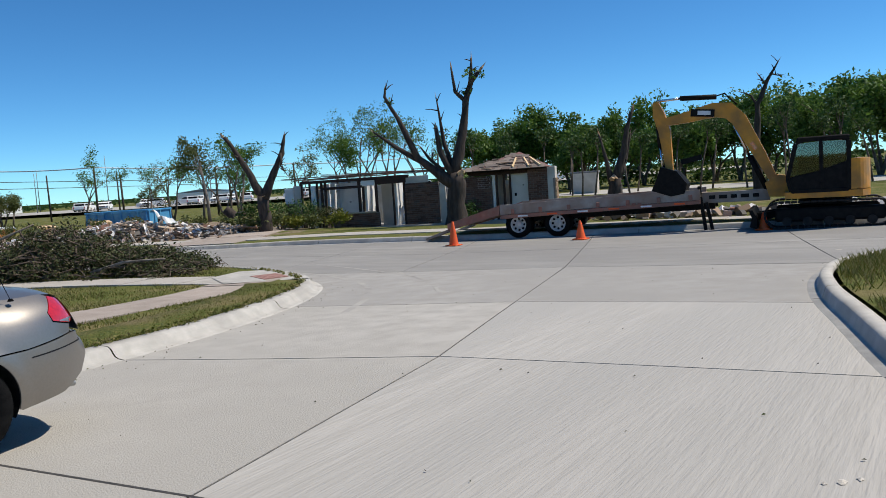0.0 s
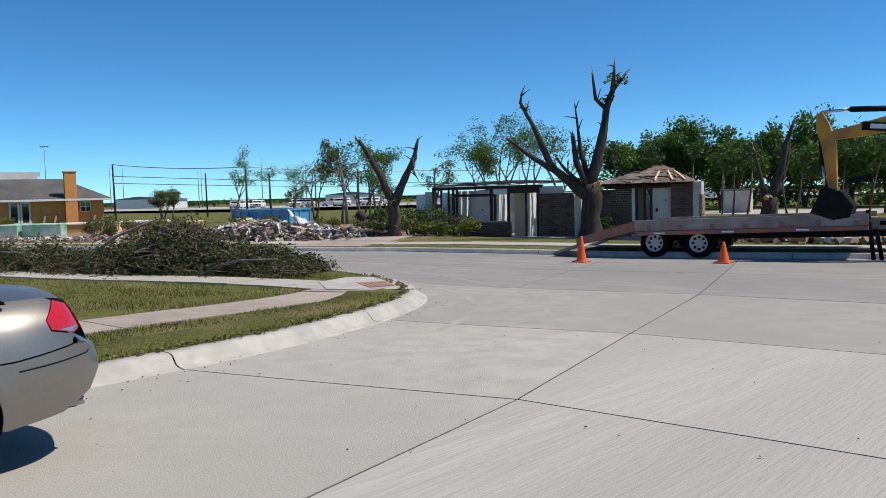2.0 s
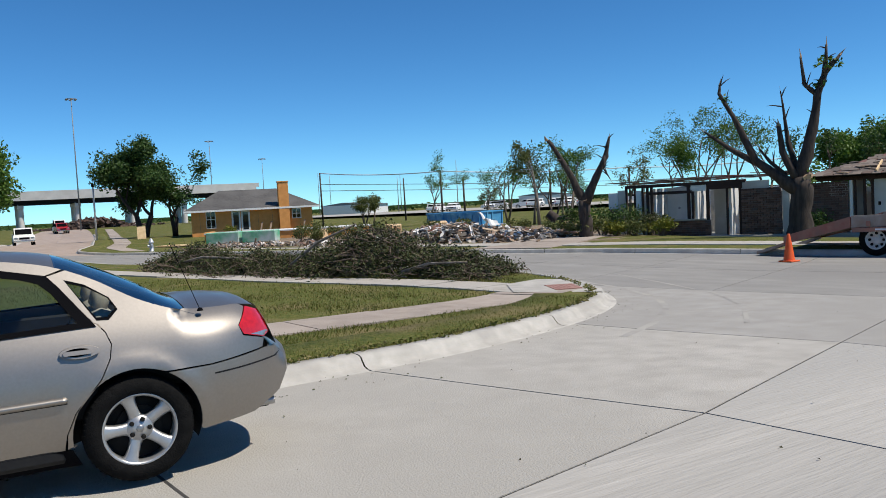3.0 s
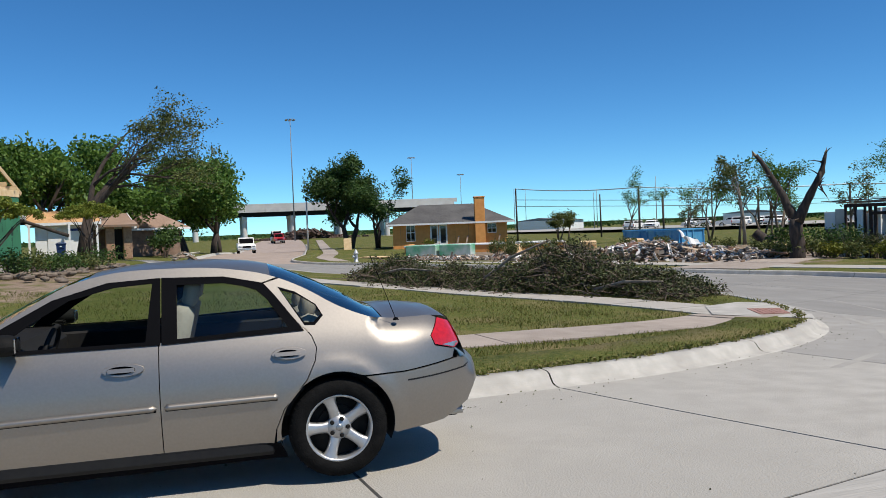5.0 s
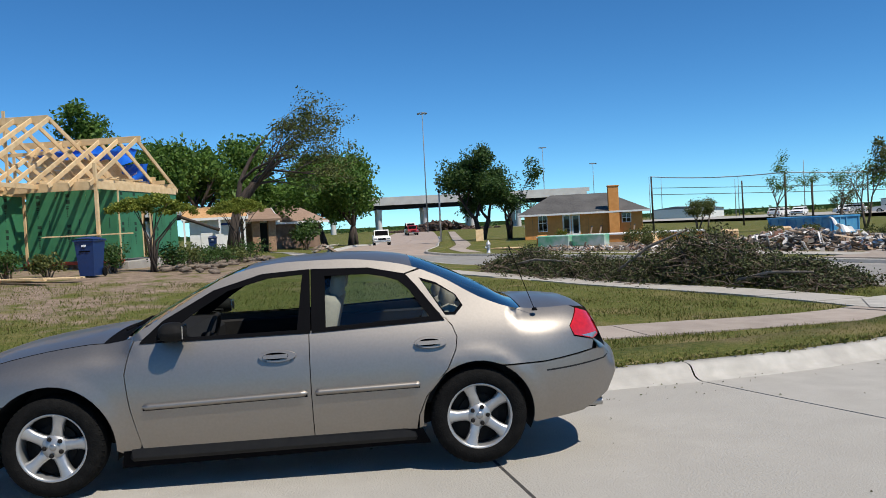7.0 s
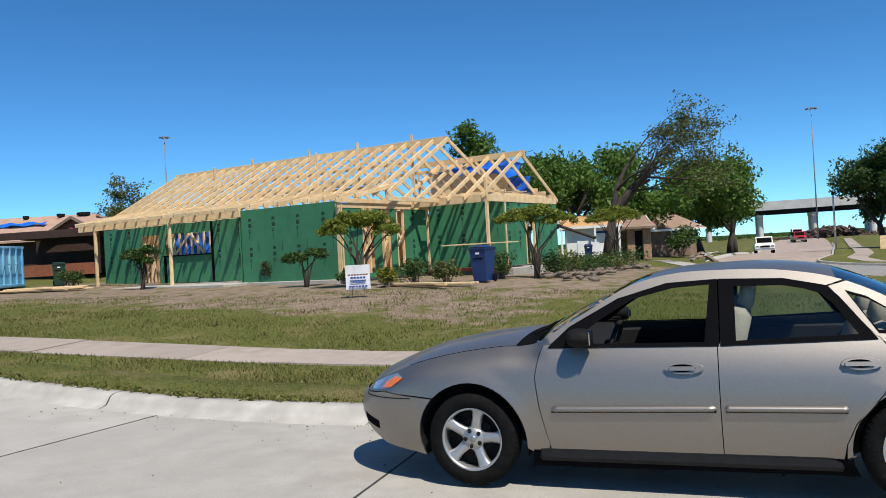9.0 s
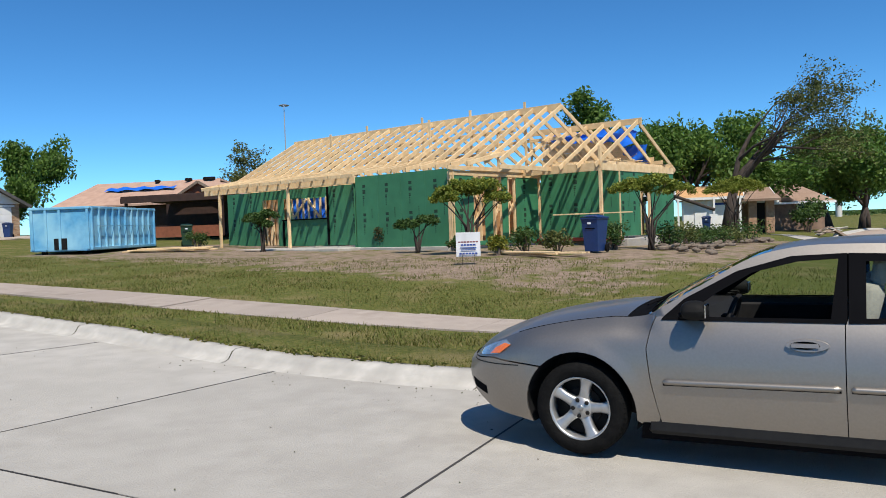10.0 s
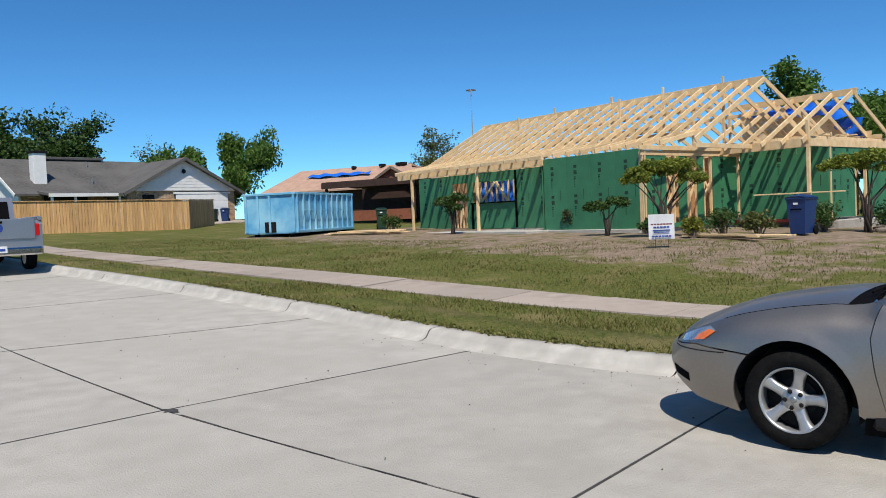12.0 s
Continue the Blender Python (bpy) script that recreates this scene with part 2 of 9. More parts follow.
BROWN_BRICK = mat("brown_brick", (0.20, 0.125, 0.085), (0.115, 0.075, 0.055), 5.0, 0.9, bump=0.4, bscale=14, c3=(0.26, 0.17, 0.12), scale3=1.6)
ROOFDECK = mat("dark_roof_deck", (0.15, 0.095, 0.075), (0.085, 0.062, 0.052), 3.0, 0.9, bump=0.3, c3=(0.20, 0.085, 0.07), scale3=0.9)
WHITE_RIM = mat("painted_steel_rim", (0.62, 0.62, 0.60), (0.48, 0.47, 0.45), 9, 0.5)
CAB_GLASS = glass_mat("cab_glass", (0.50, 0.60, 0.60), 0.10)
SILVER = mat("silver_paint", (0.38, 0.39, 0.41), (0.35, 0.36, 0.38), 30, 0.32, metal=0.75, coat=0.6)
RED_PAINT = mat("red_paint", (0.45, 0.02, 0.02), rough=0.3, coat=0.6)
WRAP = mat("green_wrap", (0.10, 0.42, 0.22), (0.55, 0.62, 0.58), 1.2, 0.4)
STONE = mat("edging_stone", (0.21, 0.165, 0.125), (0.14, 0.11, 0.085), 6, 0.92, bump=0.5, random=0.15)
PLASTIC_WHITE = mat("sign_white", (0.80, 0.80, 0.80), rough=0.45)
INK_BLUE = mat("ink_blue", (0.02, 0.06, 0.30), rough=0.5)
INK_BROWN = mat("ink_maroon", (0.20, 0.06, 0.06), rough=0.5)
HYDRANT = mat("hydrant_silver", (0.50, 0.52, 0.55), (0.42, 0.44, 0.47), 9, 0.45, metal=0.3)
REDWOOD = mat("red_brown_wood", (0.26, 0.085, 0.04), (0.20, 0.065, 0.03), 5, 0.8, bump=0.2)
REDBASE = mat("red_flashing", (0.42, 0.06, 0.035), (0.36, 0.05, 0.03), 6, 0.6)
# brown wood, its tone lowered further to hold the carport's shadow
DARK_BROWN = mat("dark_brown_wood", (0.050, 0.024, 0.017), (0.032, 0.016, 0.012), 4, 0.85)
DEBRIS = island_mat("debris_mix", [(0.05, 0.045, 0.04), (0.62, 0.60, 0.56), (0.16, 0.11, 0.075), (0.34, 0.24, 0.16), (0.10, 0.085, 0.07), (0.45, 0.34, 0.24), (0.20, 0.09, 0.065), (0.74, 0.72, 0.69), (0.66, 0.62, 0.58), (0.045, 0.042, 0.04), (0.30, 0.27, 0.24)], 0.85)


def ground_mat():
    """Mown grass with dry patches; bare earth where the surface's own dirt value says so."""
    m = bpy.data.materials.new("ground")
    m.use_nodes = True
    n, l = m.node_tree.nodes, m.node_tree.links
    b = n["Principled BSDF"]
    b.inputs["Roughness"].default_value, b.inputs["Specular IOR Level"].default_value = 0.95, 0.15
    tc = n.new("ShaderNodeTexCoord")

    def noisy(s, d, lo, hi):
        t, r = n.new("ShaderNodeTexNoise"), n.new("ShaderNodeMapRange")
        t.inputs["Scale"].default_value, t.inputs["Detail"].default_value = s, d
        r.inputs["From Min"].default_value, r.inputs["From Max"].default_value = lo, hi
        l.new(tc.outputs["Object"], t.inputs["Vector"])
        l.new(t.outputs["Fac"], r.inputs["Value"])
        return r.outputs["Result"]

    def mixed(f, a, c):
        x = n.new("ShaderNodeMix")
        x.data_type = "RGBA"
        l.new(f, x.inputs["Factor"])
        for k, v in (("A", a), ("B", c)):
            s = [i for i in x.inputs if i.name == k and i.type == "RGBA"][0]
            if isinstance(v, tuple):
                s.default_value = (*v, 1)
            else:
                l.new(v, s)
        return [o for o in x.outputs if o.type == "RGBA"][0]

    fine = mixed(noisy(14, 8, 0.35, 0.65), (0.066, 0.088, 0.016), (0.150, 0.146, 0.040))
    dry = mixed(noisy(55, 6, 0.35, 0.65), (0.26, 0.215, 0.10), (0.15, 0.12, 0.048))
    grass = mixed(noisy(0.9, 6, 0.50, 0.72), fine, dry)
    soil = mixed(noisy(5, 8, 0.35, 0.65), (0.20, 0.15, 0.11), (0.31, 0.235, 0.175))
    at = n.new("ShaderNodeAttribute")
    at.attribute_name = "dirt"
    ad, mu = n.new("ShaderNodeMath"), n.new("ShaderNodeMath")
    ad.operation, mu.operation = "ADD", "SUBTRACT"
    l.new(at.outputs["Fac"], ad.inputs[0])
    l.new(noisy(1.6, 8, 0.25, 0.75), ad.inputs[1])
    l.new(ad.outputs[0], mu.inputs[0])
    mu.inputs[1].default_value = 1.0
    cl = n.new("ShaderNodeMapRange")
    cl.inputs["From Min"].default_value, cl.inputs["From Max"].default_value = -0.18, 0.18
    l.new(mu.outputs[0], cl.inputs["Value"])
    l.new(mixed(cl.outputs["Result"], grass, soil), b.inputs["Base Color"])
    t, bp = n.new("ShaderNodeTexNoise"), n.new("ShaderNodeBump")
    t.inputs["Scale"].default_value, t.inputs["Detail"].default_value = 30, 6
    l.new(tc.outputs["Object"], t.inputs["Vector"])
    bp.inputs["Strength"].default_value, bp.inputs["Distance"].default_value = 0.8, 0.05
    l.new(t.outputs["Fac"], bp.inputs["Height"])
    l.new(bp.outputs["Normal"], b.inputs["Normal"])
    return m


GROUND = ground_mat()


# ---- mesh helpers ----
class Shape:
    """Vertices and faces gathered for one mesh."""

    def __init__(self):
        self.v, self.f = [], []

    def add(self, verts, faces):
        k = len(self.v)
        self.v += [tuple(p) for p in verts]
        self.f += [tuple(i + k for i in f) for f in faces]
        return self

    def box(self, c, s, r=None, ch=0.0):
        """A box of size s about c, turned by the matrix r, with chamfered edges ch."""
        hx, hy, hz = s[0] / 2, s[1] / 2, s[2] / 2
        ch = min(ch, hx * 0.6, hy * 0.6, hz * 0.6)
        if ch <= 0:
            vs = [Vector((x, y, z)) for z in (-hz, hz) for y in (-hy, hy) for x in (-hx, hx)]
            fs = [(0, 2, 3, 1), (4, 5, 7, 6), (0, 1, 5, 4), (2, 6, 7, 3), (0, 4, 6, 2), (1, 3, 7, 5)]
        else:
            vs, idx = [], {}
            for sx in (-1, 1):
                for sy in (-1, 1):
                    for sz in (-1, 1):
                        for ax in range(3):
                            p = [sx * (hx - ch), sy * (hy - ch), sz * (hz - ch)]
                            p[ax] = (sx * hx, sy * hy, sz * hz)[ax]
                            idx[sx, sy, sz, ax] = len(vs)
                            vs.append(Vector(p))
            fs = []
            for ax in range(3):
                o1, o2 = (ax + 1) % 3, (ax + 2) % 3
                for s0 in (-1, 1):
                    q = []
                    for s1, s2 in ((-1, -1), (1, -1), (1, 1), (-1, 1)):
                        k = [0, 0, 0]
                        k[ax], k[o1], k[o2] = s0, s1, s2
                        q.append(idx[(*k, ax)])
                    fs.append(tuple(q if s0 > 0 else q[::-1]))
                for s1 in (-1, 1):
                    for s2 in (-1, 1):
                        a, b2 = [0, 0, 0], [0, 0, 0]
                        a[ax], a[o1], a[o2] = -1, s1, s2
                        b2[ax], b2[o1], b2[o2] = 1, s1, s2
                        q = (idx[(*a, o1)], idx[(*b2, o1)], idx[(*b2, o2)], idx[(*a, o2)])
                        fs.append(q if s1 * s2 > 0 else q[::-1])
            for sx in (-1, 1):
                for sy in (-1, 1):
                    for sz in (-1, 1):
                        q = tuple(idx[sx, sy, sz, ax] for ax in range(3))
                        fs.append(q if sx * sy * sz > 0 else q[::-1])
        c = Vector(c)
        return self.add([(r @ p if r else p) + c for p in vs], fs)

    def beam(self, p, q, w, h, ch=0.0, up=(0, 0, 1)):
        """A squared timber from p to q: w across, h in the upward sense."""
        p, q = Vector(p), Vector(q)
        x = (q - p).normalized()
        y = Vector(up).cross(x)
        y = y.normalized() if y.length > 1e-4 else Vector((0, 1, 0))
        z = x.cross(y)
        return self.box((p + q) / 2, ((q - p).length, w, h), Matrix((x, y, z)).transposed(), ch)

    def tube(self, pts, radii, n=8, cap=True):
        pts = [Vector(p) for p in pts]
        k, ref = len(self.v), Vector((0.3, 0.2, 1)).normalized()
        for i, p in enumerate(pts):
            d = (pts[min(i + 1, len(pts) - 1)] - pts[max(i - 1, 0)]).normalized()
            a = ref.cross(d)
            a = a.normalized() if a.length > 1e-3 else Vector((1, 0, 0))
            b = d.cross(a)
            r = radii[i] if isinstance(radii, (list, tuple)) else radii
            self.v += [tuple(p + (a * math.cos(t) + b * math.sin(t)) * r) for t in [2 * math.pi * j / n for j in range(n)]]
        for i in range(len(pts) - 1):
            for j in range(n):
                o, m = k + i * n, (j + 1) % n
                self.f.append((o + j, o + m, o + n + m, o + n + j))
        if cap:
            self.f.append(tuple(k + j for j in range(n))[::-1])
            self.f.append(tuple(k + (len(pts) - 1) * n + j for j in range(n)))
        return self

    def lathe(self, prof, n=32, axis="z", c=(0, 0, 0), close=False):
        """Turns a profile of (radius, along) about an axis through c."""
        k, c = len(self.v), Vector(c)
        for r, h in prof:
            for j in range(n):
                t = 2 * math.pi * j / n
                u, w = r * math.cos(t), r * math.sin(t)
                self.v.append(tuple(c + (Vector((u, w, h)) if axis == "z" else Vector((u, h, w)) if axis == "y" else Vector((h, u, w)))))
        m = len(prof)
        for i in range(m if close else m - 1):
            for j in range(n):
                a, b = k + i * n, k + (i + 1) % m * n
                self.f.append((a + j, a + (j + 1) % n, b + (j + 1) % n, b + j))
        return self

    def prism(self, poly, lo, hi, axis="z"):
        """A plan outline raised from lo to hi along an axis (x: outline in y, z; y: outline in x, z)."""
        def at(p, h):
            return {"z": (p[0], p[1], h), "y": (p[0], h, p[1]), "x": (h, p[0], p[1])}[axis]
        n = len(poly)
        return self.add([at(p, lo) for p in poly] + [at(p, hi) for p in poly],
                        [tuple(range(n))[::-1], tuple(range(n, 2 * n))] + [(i, (i + 1) % n, n + (i + 1) % n, n + i) for i in range(n)])

    def grid(self, fn, nu, nv):
        k = len(self.v)
        self.v += [tuple(fn(i / nu, j / nv)) for i in range(nu + 1) for j in range(nv + 1)]
        self.f += [(k + i * (nv + 1) + j, k + (i + 1) * (nv + 1) + j, k + (i + 1) * (nv + 1) + j + 1, k + i * (nv + 1) + j + 1) for i in range(nu) for j in range(nv)]
        return self

    def mesh(self, name, material, smooth=False):
        me = bpy.data.meshes.new(name)
        me.from_pydata(self.v, [], self.f)
        me.materials.append(material)
        if smooth:
            me.shade_smooth()
        me.update()
        return me


def thing(name, m=None, label="", category="", group="", kind=""):
    ob = new(name)
    ob.empty_display_size = 0.2
    if m is not None:
        ob.matrix_basis = m
    return tagged(ob, label, category, group, kind)


def part(name, shape, material, parent=None, label="", smooth=False, fix=False):
    """Links a gathered shape as one mesh object under a thing or a part."""
    me = shape if isinstance(shape, bpy.types.Mesh) else shape.mesh(name, material, smooth)
    if fix:
        b = bmesh.new()
        b.from_mesh(me)
        bmesh.ops.recalc_face_normals(b, faces=b.faces)
        b.to_mesh(me)
        b.free()
    ob = new(name, me)
    ob.parent = parent
    return tagged(ob, label)


def solid(name, shape, material, label, category, group="", kind="", smooth=False, m=None):
    """A thing that is one mesh."""
    ob = part(name, shape, material, None, "", smooth)
    if m is not None:
        ob.matrix_basis = m
    return tagged(ob, label, category, group, kind)


rng = random.Random(7)


# ---- ground and roads ----
CTRL_NEAR = [(0, 0, 0), (-8, 0, -.26), (-4, 5, -.175), (-8, 8, -.34), (-1, 9, -.11), (-4, -7, -.07), (-8, -6, -.21), (5, -4, .1), (4, 9, -.02), (-8.5, -11, .0), (-9.7, -21, .45), (-3, -21, .45), (-12, 9.5, -.42), (-14, 13, -.45)]
CTRL_LOTS = [(-12.5, -5, -.2), (-18, -8, .3), (-22.2, -6, .42), (-23.2, -10.7, .5), (-21, -28, .72), (-27, -28, .8), (-26, -39, 1.15), (-34, -52, 1.45), (-40, -52, 1.75), (-17, -40, 1.25), (-42, -4.5, .45), (-75, -4, .1), (-14, 4, -.35), (-20, 7, -.42), (-33, 5, -.3)]
CTRL_FAR = [(-51, 10.5, -.68), (-77, 20, -.35), (-95, 7, -.6), (-94, 15, -.5), (-149, 18, 0), (-12.4, 17.8, -.47), (-8.8, 18.6, -.42), (-4.4, 20, -.37), (-26, 23, -.3), (-18, 26, -.28), (-16, 33, -.2), (-24, 20, -.48), (-42, 17, -.55), (-47, 34, -.5), (-35, 45, -.4), (5, 25, -.3)]
CTRL_RING = [(420 * math.cos(k * .785), 420 * math.sin(k * .785), 0) for k in range(8)]
CTRL = np.array(CTRL_NEAR + CTRL_LOTS + CTRL_FAR + CTRL_RING, float)
_phi = np.hypot(CTRL[:, None, 0] - CTRL[None, :, 0], CTRL[:, None, 1] - CTRL[None, :, 1])
_one = np.ones((len(CTRL), 1))
COEF = np.linalg.solve(np.block([[_phi, _one], [_one.T, np.zeros((1, 1))]]), np.r_[CTRL[:, 2], 0])


def level(x, y):
    """Height of the road surface's level at a place of the plan; lawns lie 0.15 m above it."""
    r = np.hypot(np.asarray(x, float)[..., None] - CTRL[:, 0], np.asarray(y, float)[..., None] - CTRL[:, 1])
    return r @ COEF[:-1] + COEF[-1]


flat_level = level


def level(x, y):
    """The ground's height, with the shallow hollow in which the ruined house stands."""
    x, y = np.asarray(x, float), np.asarray(y, float)
    return flat_level(x, y) - 0.60 * np.exp(-((x + 19) / 12) ** 2 - ((y - 29.5) / 4.2) ** 2)


KERB_WEST = [(-11.6, -32), (-10.4, -26), (-9.6, -20), (-9.25, -16.2), (-9.0, -13.4), (-8.6, -9.9), (-8.1, -7.7), (-7.82, -5.9), (-7.6, -4.3), (-7.55, -1), (-7.65, 2), (-7.8, 3.9), (-7.95, 4.95), (-8.3, 6.1), (-8.85, 7.5), (-9.5, 8.7), (-10.2, 9.6), (-11.1, 10.3), (-12.3, 10.95), (-13.5, 11.5), (-15.2, 12.0), (-17.2, 12.1), (-20, 11.2), (-24, 9.2), (-32, 5.8), (-42, 2.6), (-51.5, 0.9), (-60, 1.0), (-71, 2.7), (-110, 8.6), (-226, 22.5)]
KERB_EAST = [(-3, -32), (-1.8, -26), (-0.7, -20), (0.3, -12), (0.75, -6.5), (1.0, -2.4), (0.78, 1.2), (0.35, 3), (-0.3, 5.0), (-0.8, 6.75), (-1.16, 7.9), (-1.45, 9.3), (-1.56, 10.5), (-1.4, 11.7), (-0.9, 12.5), (0.6, 13.2), (6, 13.5), (60, 13.5)]
KERB_NORTH = [(60, 21.6), (5, 21.6), (-2, 21.3), (-6, 20.95), (-11.4, 19.8), (-14.7, 19.3), (-20, 18.5), (-24.7, 17), (-36, 12.8), (-45, 9.6), (-51, 7.8), (-54, 7.1), (-56.5, 7.4), (-64, 9.4), (-107, 16.2), (-226, 32)]
ROAD = np.array(KERB_WEST[::-1] + KERB_EAST + KERB_NORTH, float)


def inside_distance(pts, poly, closed=True):
    """Distance of plan points to an outline: negative within it."""
    pts, a = np.asarray(pts, float), np.asarray(poly, float)
    b = np.roll(a, -1, 0) if closed else a[1:]
    a = a if closed else a[:-1]
    best, odd = np.full(len(pts), 1e9), np.zeros(len(pts), bool)
    for p, q in zip(a, b):
        d = q - p
        t = np.clip(((pts - p) @ d) / (d @ d), 0, 1)
        best = np.minimum(best, np.hypot(*(pts - p - t[:, None] * d).T))
        if closed:
            with np.errstate(divide="ignore", invalid="ignore"):
                odd ^= ((p[1] > pts[:, 1]) != (q[1] > pts[:, 1])) & (pts[:, 0] < (q[0] - p[0]) * (pts[:, 1] - p[1]) / (q[1] - p[1]) + p[0])
    return np.where(odd, -best, best)


def lawn(x, y):
    return float(level(x, y)) + 0.15


def resample(line, step):
    """A plan line in even steps, smoothed at its bends."""
    p = np.asarray(line, float)
    s = np.r_[0, np.cumsum(np.hypot(*np.diff(p, axis=0).T))]
    t = np.linspace(0, s[-1], max(2, int(s[-1] / step)))
    out = np.stack([np.interp(t, s, p[:, 0]), np.interp(t, s, p[:, 1])], 1)
    for _ in range(3):
        out[1:-1] = (out[:-2] + 2 * out[1:-1] + out[2:]) / 4
    return out


def sweep(shape, line, section, level_fn=level):
    """Sweeps a section of (offset to the left, height over the road) along a plan line."""
    line = np.asarray(line)
    d = np.gradient(line, axis=0)
    d /= np.hypot(d[:, 0], d[:, 1])[:, None]
    nrm = np.stack([-d[:, 1], d[:, 0]], 1)
    z = level_fn(line[:, 0], line[:, 1])
    k, m = len(shape.v), len(section)
    for p, nn, h in zip(line, nrm, z):
        shape.v += [(p[0] + nn[0] * o, p[1] + nn[1] * o, h + e) for o, e in section]
    shape.f += [(k + i * m + j, k + i * m + j + 1, k + (i + 1) * m + j + 1, k + (i + 1) * m + j) for i in range(len(line) - 1) for j in range(m - 1)]
    return shape


# the ground: one sheet to the horizon, lowered beneath the roads
def axis(lo, hi, fine_lo, fine_hi, step):
    out, s, v = list(np.arange(fine_lo, fine_hi, step)), step, fine_hi
    while v < hi:
        out.append(v)
        s *= 1.25
        v += s
    out.append(hi)
    s, v = step, fine_lo - step
    while v > lo:
        out.append(v)
        s *= 1.25
        v -= s
    return np.array(sorted(out + [lo]))


gx, gy = axis(-3000, 3000, -56, 8, 0.45), axis(-3000, 3000, -34, 30, 0.45)
GX, GY = np.meshgrid(gx, gy, indexing="ij")
flat = np.stack([GX.ravel(), GY.ravel()], 1)
reach = inside_distance(flat, ROAD)
far_off = np.clip((np.hypot(flat[:, 0], flat[:, 1]) - 300) / 120, 0, 1)
gz = np.concatenate([level(c[:, 0], c[:, 1]) for c in np.array_split(flat, 40)]) * (1 - far_off)
gz += np.where(reach > 0.7, 0.15 + np.array([0.02 * noise.noise((x * 0.9, y * 0.9, 0)) for x, y in flat]), -0.25)
ny = len(gy)
faces = [(i * ny + j, (i + 1) * ny + j, (i + 1) * ny + j + 1, i * ny + j + 1) for i in range(len(gx) - 1) for j in range(ny - 1)]
me = bpy.data.meshes.new("ground")
me.from_pydata(np.c_[flat, gz].tolist(), [], faces)
me.materials.append(GROUND)
me.shade_smooth()
HOUSE_AT, HU, HV = Vector((-23.4, -10.9, 0)), Vector((0.259, 0.966, 0)), Vector((-0.966, 0.259, 0))
rel = flat - np.array(HOUSE_AT[:2])
fu, fv = rel @ np.array(HU[:2]), rel @ np.array(HV[:2])
near_house = np.maximum(np.maximum(-16 - fu, fu - 8), np.maximum(-6.0 - fv, fv - 14))
dirt = 0.66 * np.clip(1 - np.maximum(near_house, 0) / 2.0, 0, 1)
yard = inside_distance(flat, [(-24, 21), (-48, 14.5), (-58, 24), (-42, 33), (-27, 27)])
dirt = np.maximum(dirt, 0.75 * np.clip(1 - np.maximum(yard, 0) / 3, 0, 1))
attr = me.attributes.new("dirt", "FLOAT", "POINT")
attr.data.foreach_set("value", dirt.astype(np.float32))
tagged(new("ground", me), "mown lawn with dry patches and bare earth by the building site", "ground", kind="structure")

# kerbs with a gutter pan, and the strip of turf behind each
KERB_SECTION = [(-0.21, -0.04), (-0.18, 0.005), (-0.10, 0.014), (-0.04, 0.038), (-0.005, 0.085), (0.02, 0.122), (0.06, 0.145), (0.12, 0.152), (0.23, 0.155), (0.24, 0.08)]
KERB_STEEP = [(-0.16, -0.04), (-0.13, 0.004), (-0.03, 0.008), (-0.015, 0.03), (0.012, 0.125), (0.035, 0.150), (0.15, 0.155), (0.16, 0.09)]


def kerb_run(line, joint, section, length=3.6):
    """A rounded kerb cast in lengths, with open joints between them; one joint lies at the place named."""
    fine = resample(line, 0.3)
    fine = fine[(fine[:, 0] > -120) & (fine[:, 0] < 30)]
    run = np.r_[0, np.cumsum(np.hypot(*np.diff(fine, axis=0).T))]
    near = run[np.argmin(np.hypot(*(fine - joint).T))]
    base = thing("kerb", None, "pale weathered concrete kerb and gutter along the street", "kerb", kind="structure")
    cuts_at = [0.0] + [t for t in np.arange(near % length, run[-1], length) if t > 0.5] + [run[-1]]
    for t0, t1 in zip(cuts_at[:-1], cuts_at[1:]):
        q = np.linspace(t0 + 0.009, t1 - 0.009, max(3, int((t1 - t0) / 0.28)))
        piece = np.stack([np.interp(q, run, fine[:, 0]), np.interp(q, run, fine[:, 1])], 1)
        part("kerb_length", sweep(Shape(), piece, section), KERB, base, "", True)
    t = sweep(Shape(), fine, [(0.215, 0.140), (0.6, 0.165), (1.25, 0.165), (1.32, 0.05)])
    tagged(part("verge", t, GROUND, None, "", True), "strip of mown grass behind the kerb", "grass verge", kind="structure")


kerb_run(KERB_WEST, (-7.75, 3.85), KERB_SECTION)
kerb_run(KERB_EAST[::-1], (-0.25, 4.7), KERB_STEEP)
kerb_run(KERB_NORTH[::-1], (-11.4, 19.8), KERB_STEEP)


def along(line, p):
    """Place on a plan line nearest to p, in lengths from its start, and the line's lengths."""
    a = np.asarray(line, float)
    s = np.r_[0, np.cumsum(np.hypot(*np.diff(a, axis=0).T))]
    best = (1e9, 0)
    for k in range(len(a) - 1):
        d = a[k + 1] - a[k]
        t = min(1, max(0, (np.asarray(p) - a[k]) @ d / (d @ d)))
        best = min(best, (float(np.hypot(*(a[k] + t * d - p))), s[k] + t * np.hypot(*d)))
    return best[1], s, a


def edge_between(line, p, q):
    """A function from 0..1 along a plan line between the places nearest to p and q."""
    a0, s, a = along(line, p)
    a1 = along(line, q)[0]
    return lambda t: np.array([np.interp(a0 + (a1 - a0) * t, s, a[:, k]) for k in (0, 1)])


def straight(p, q):
    p, q = np.array(p, float), np.array(q, float)
    return lambda t: p + (q - p) * t


road_ob = thing("road", None, "pale broom-finished concrete street with tarred joints", "road", kind="structure")


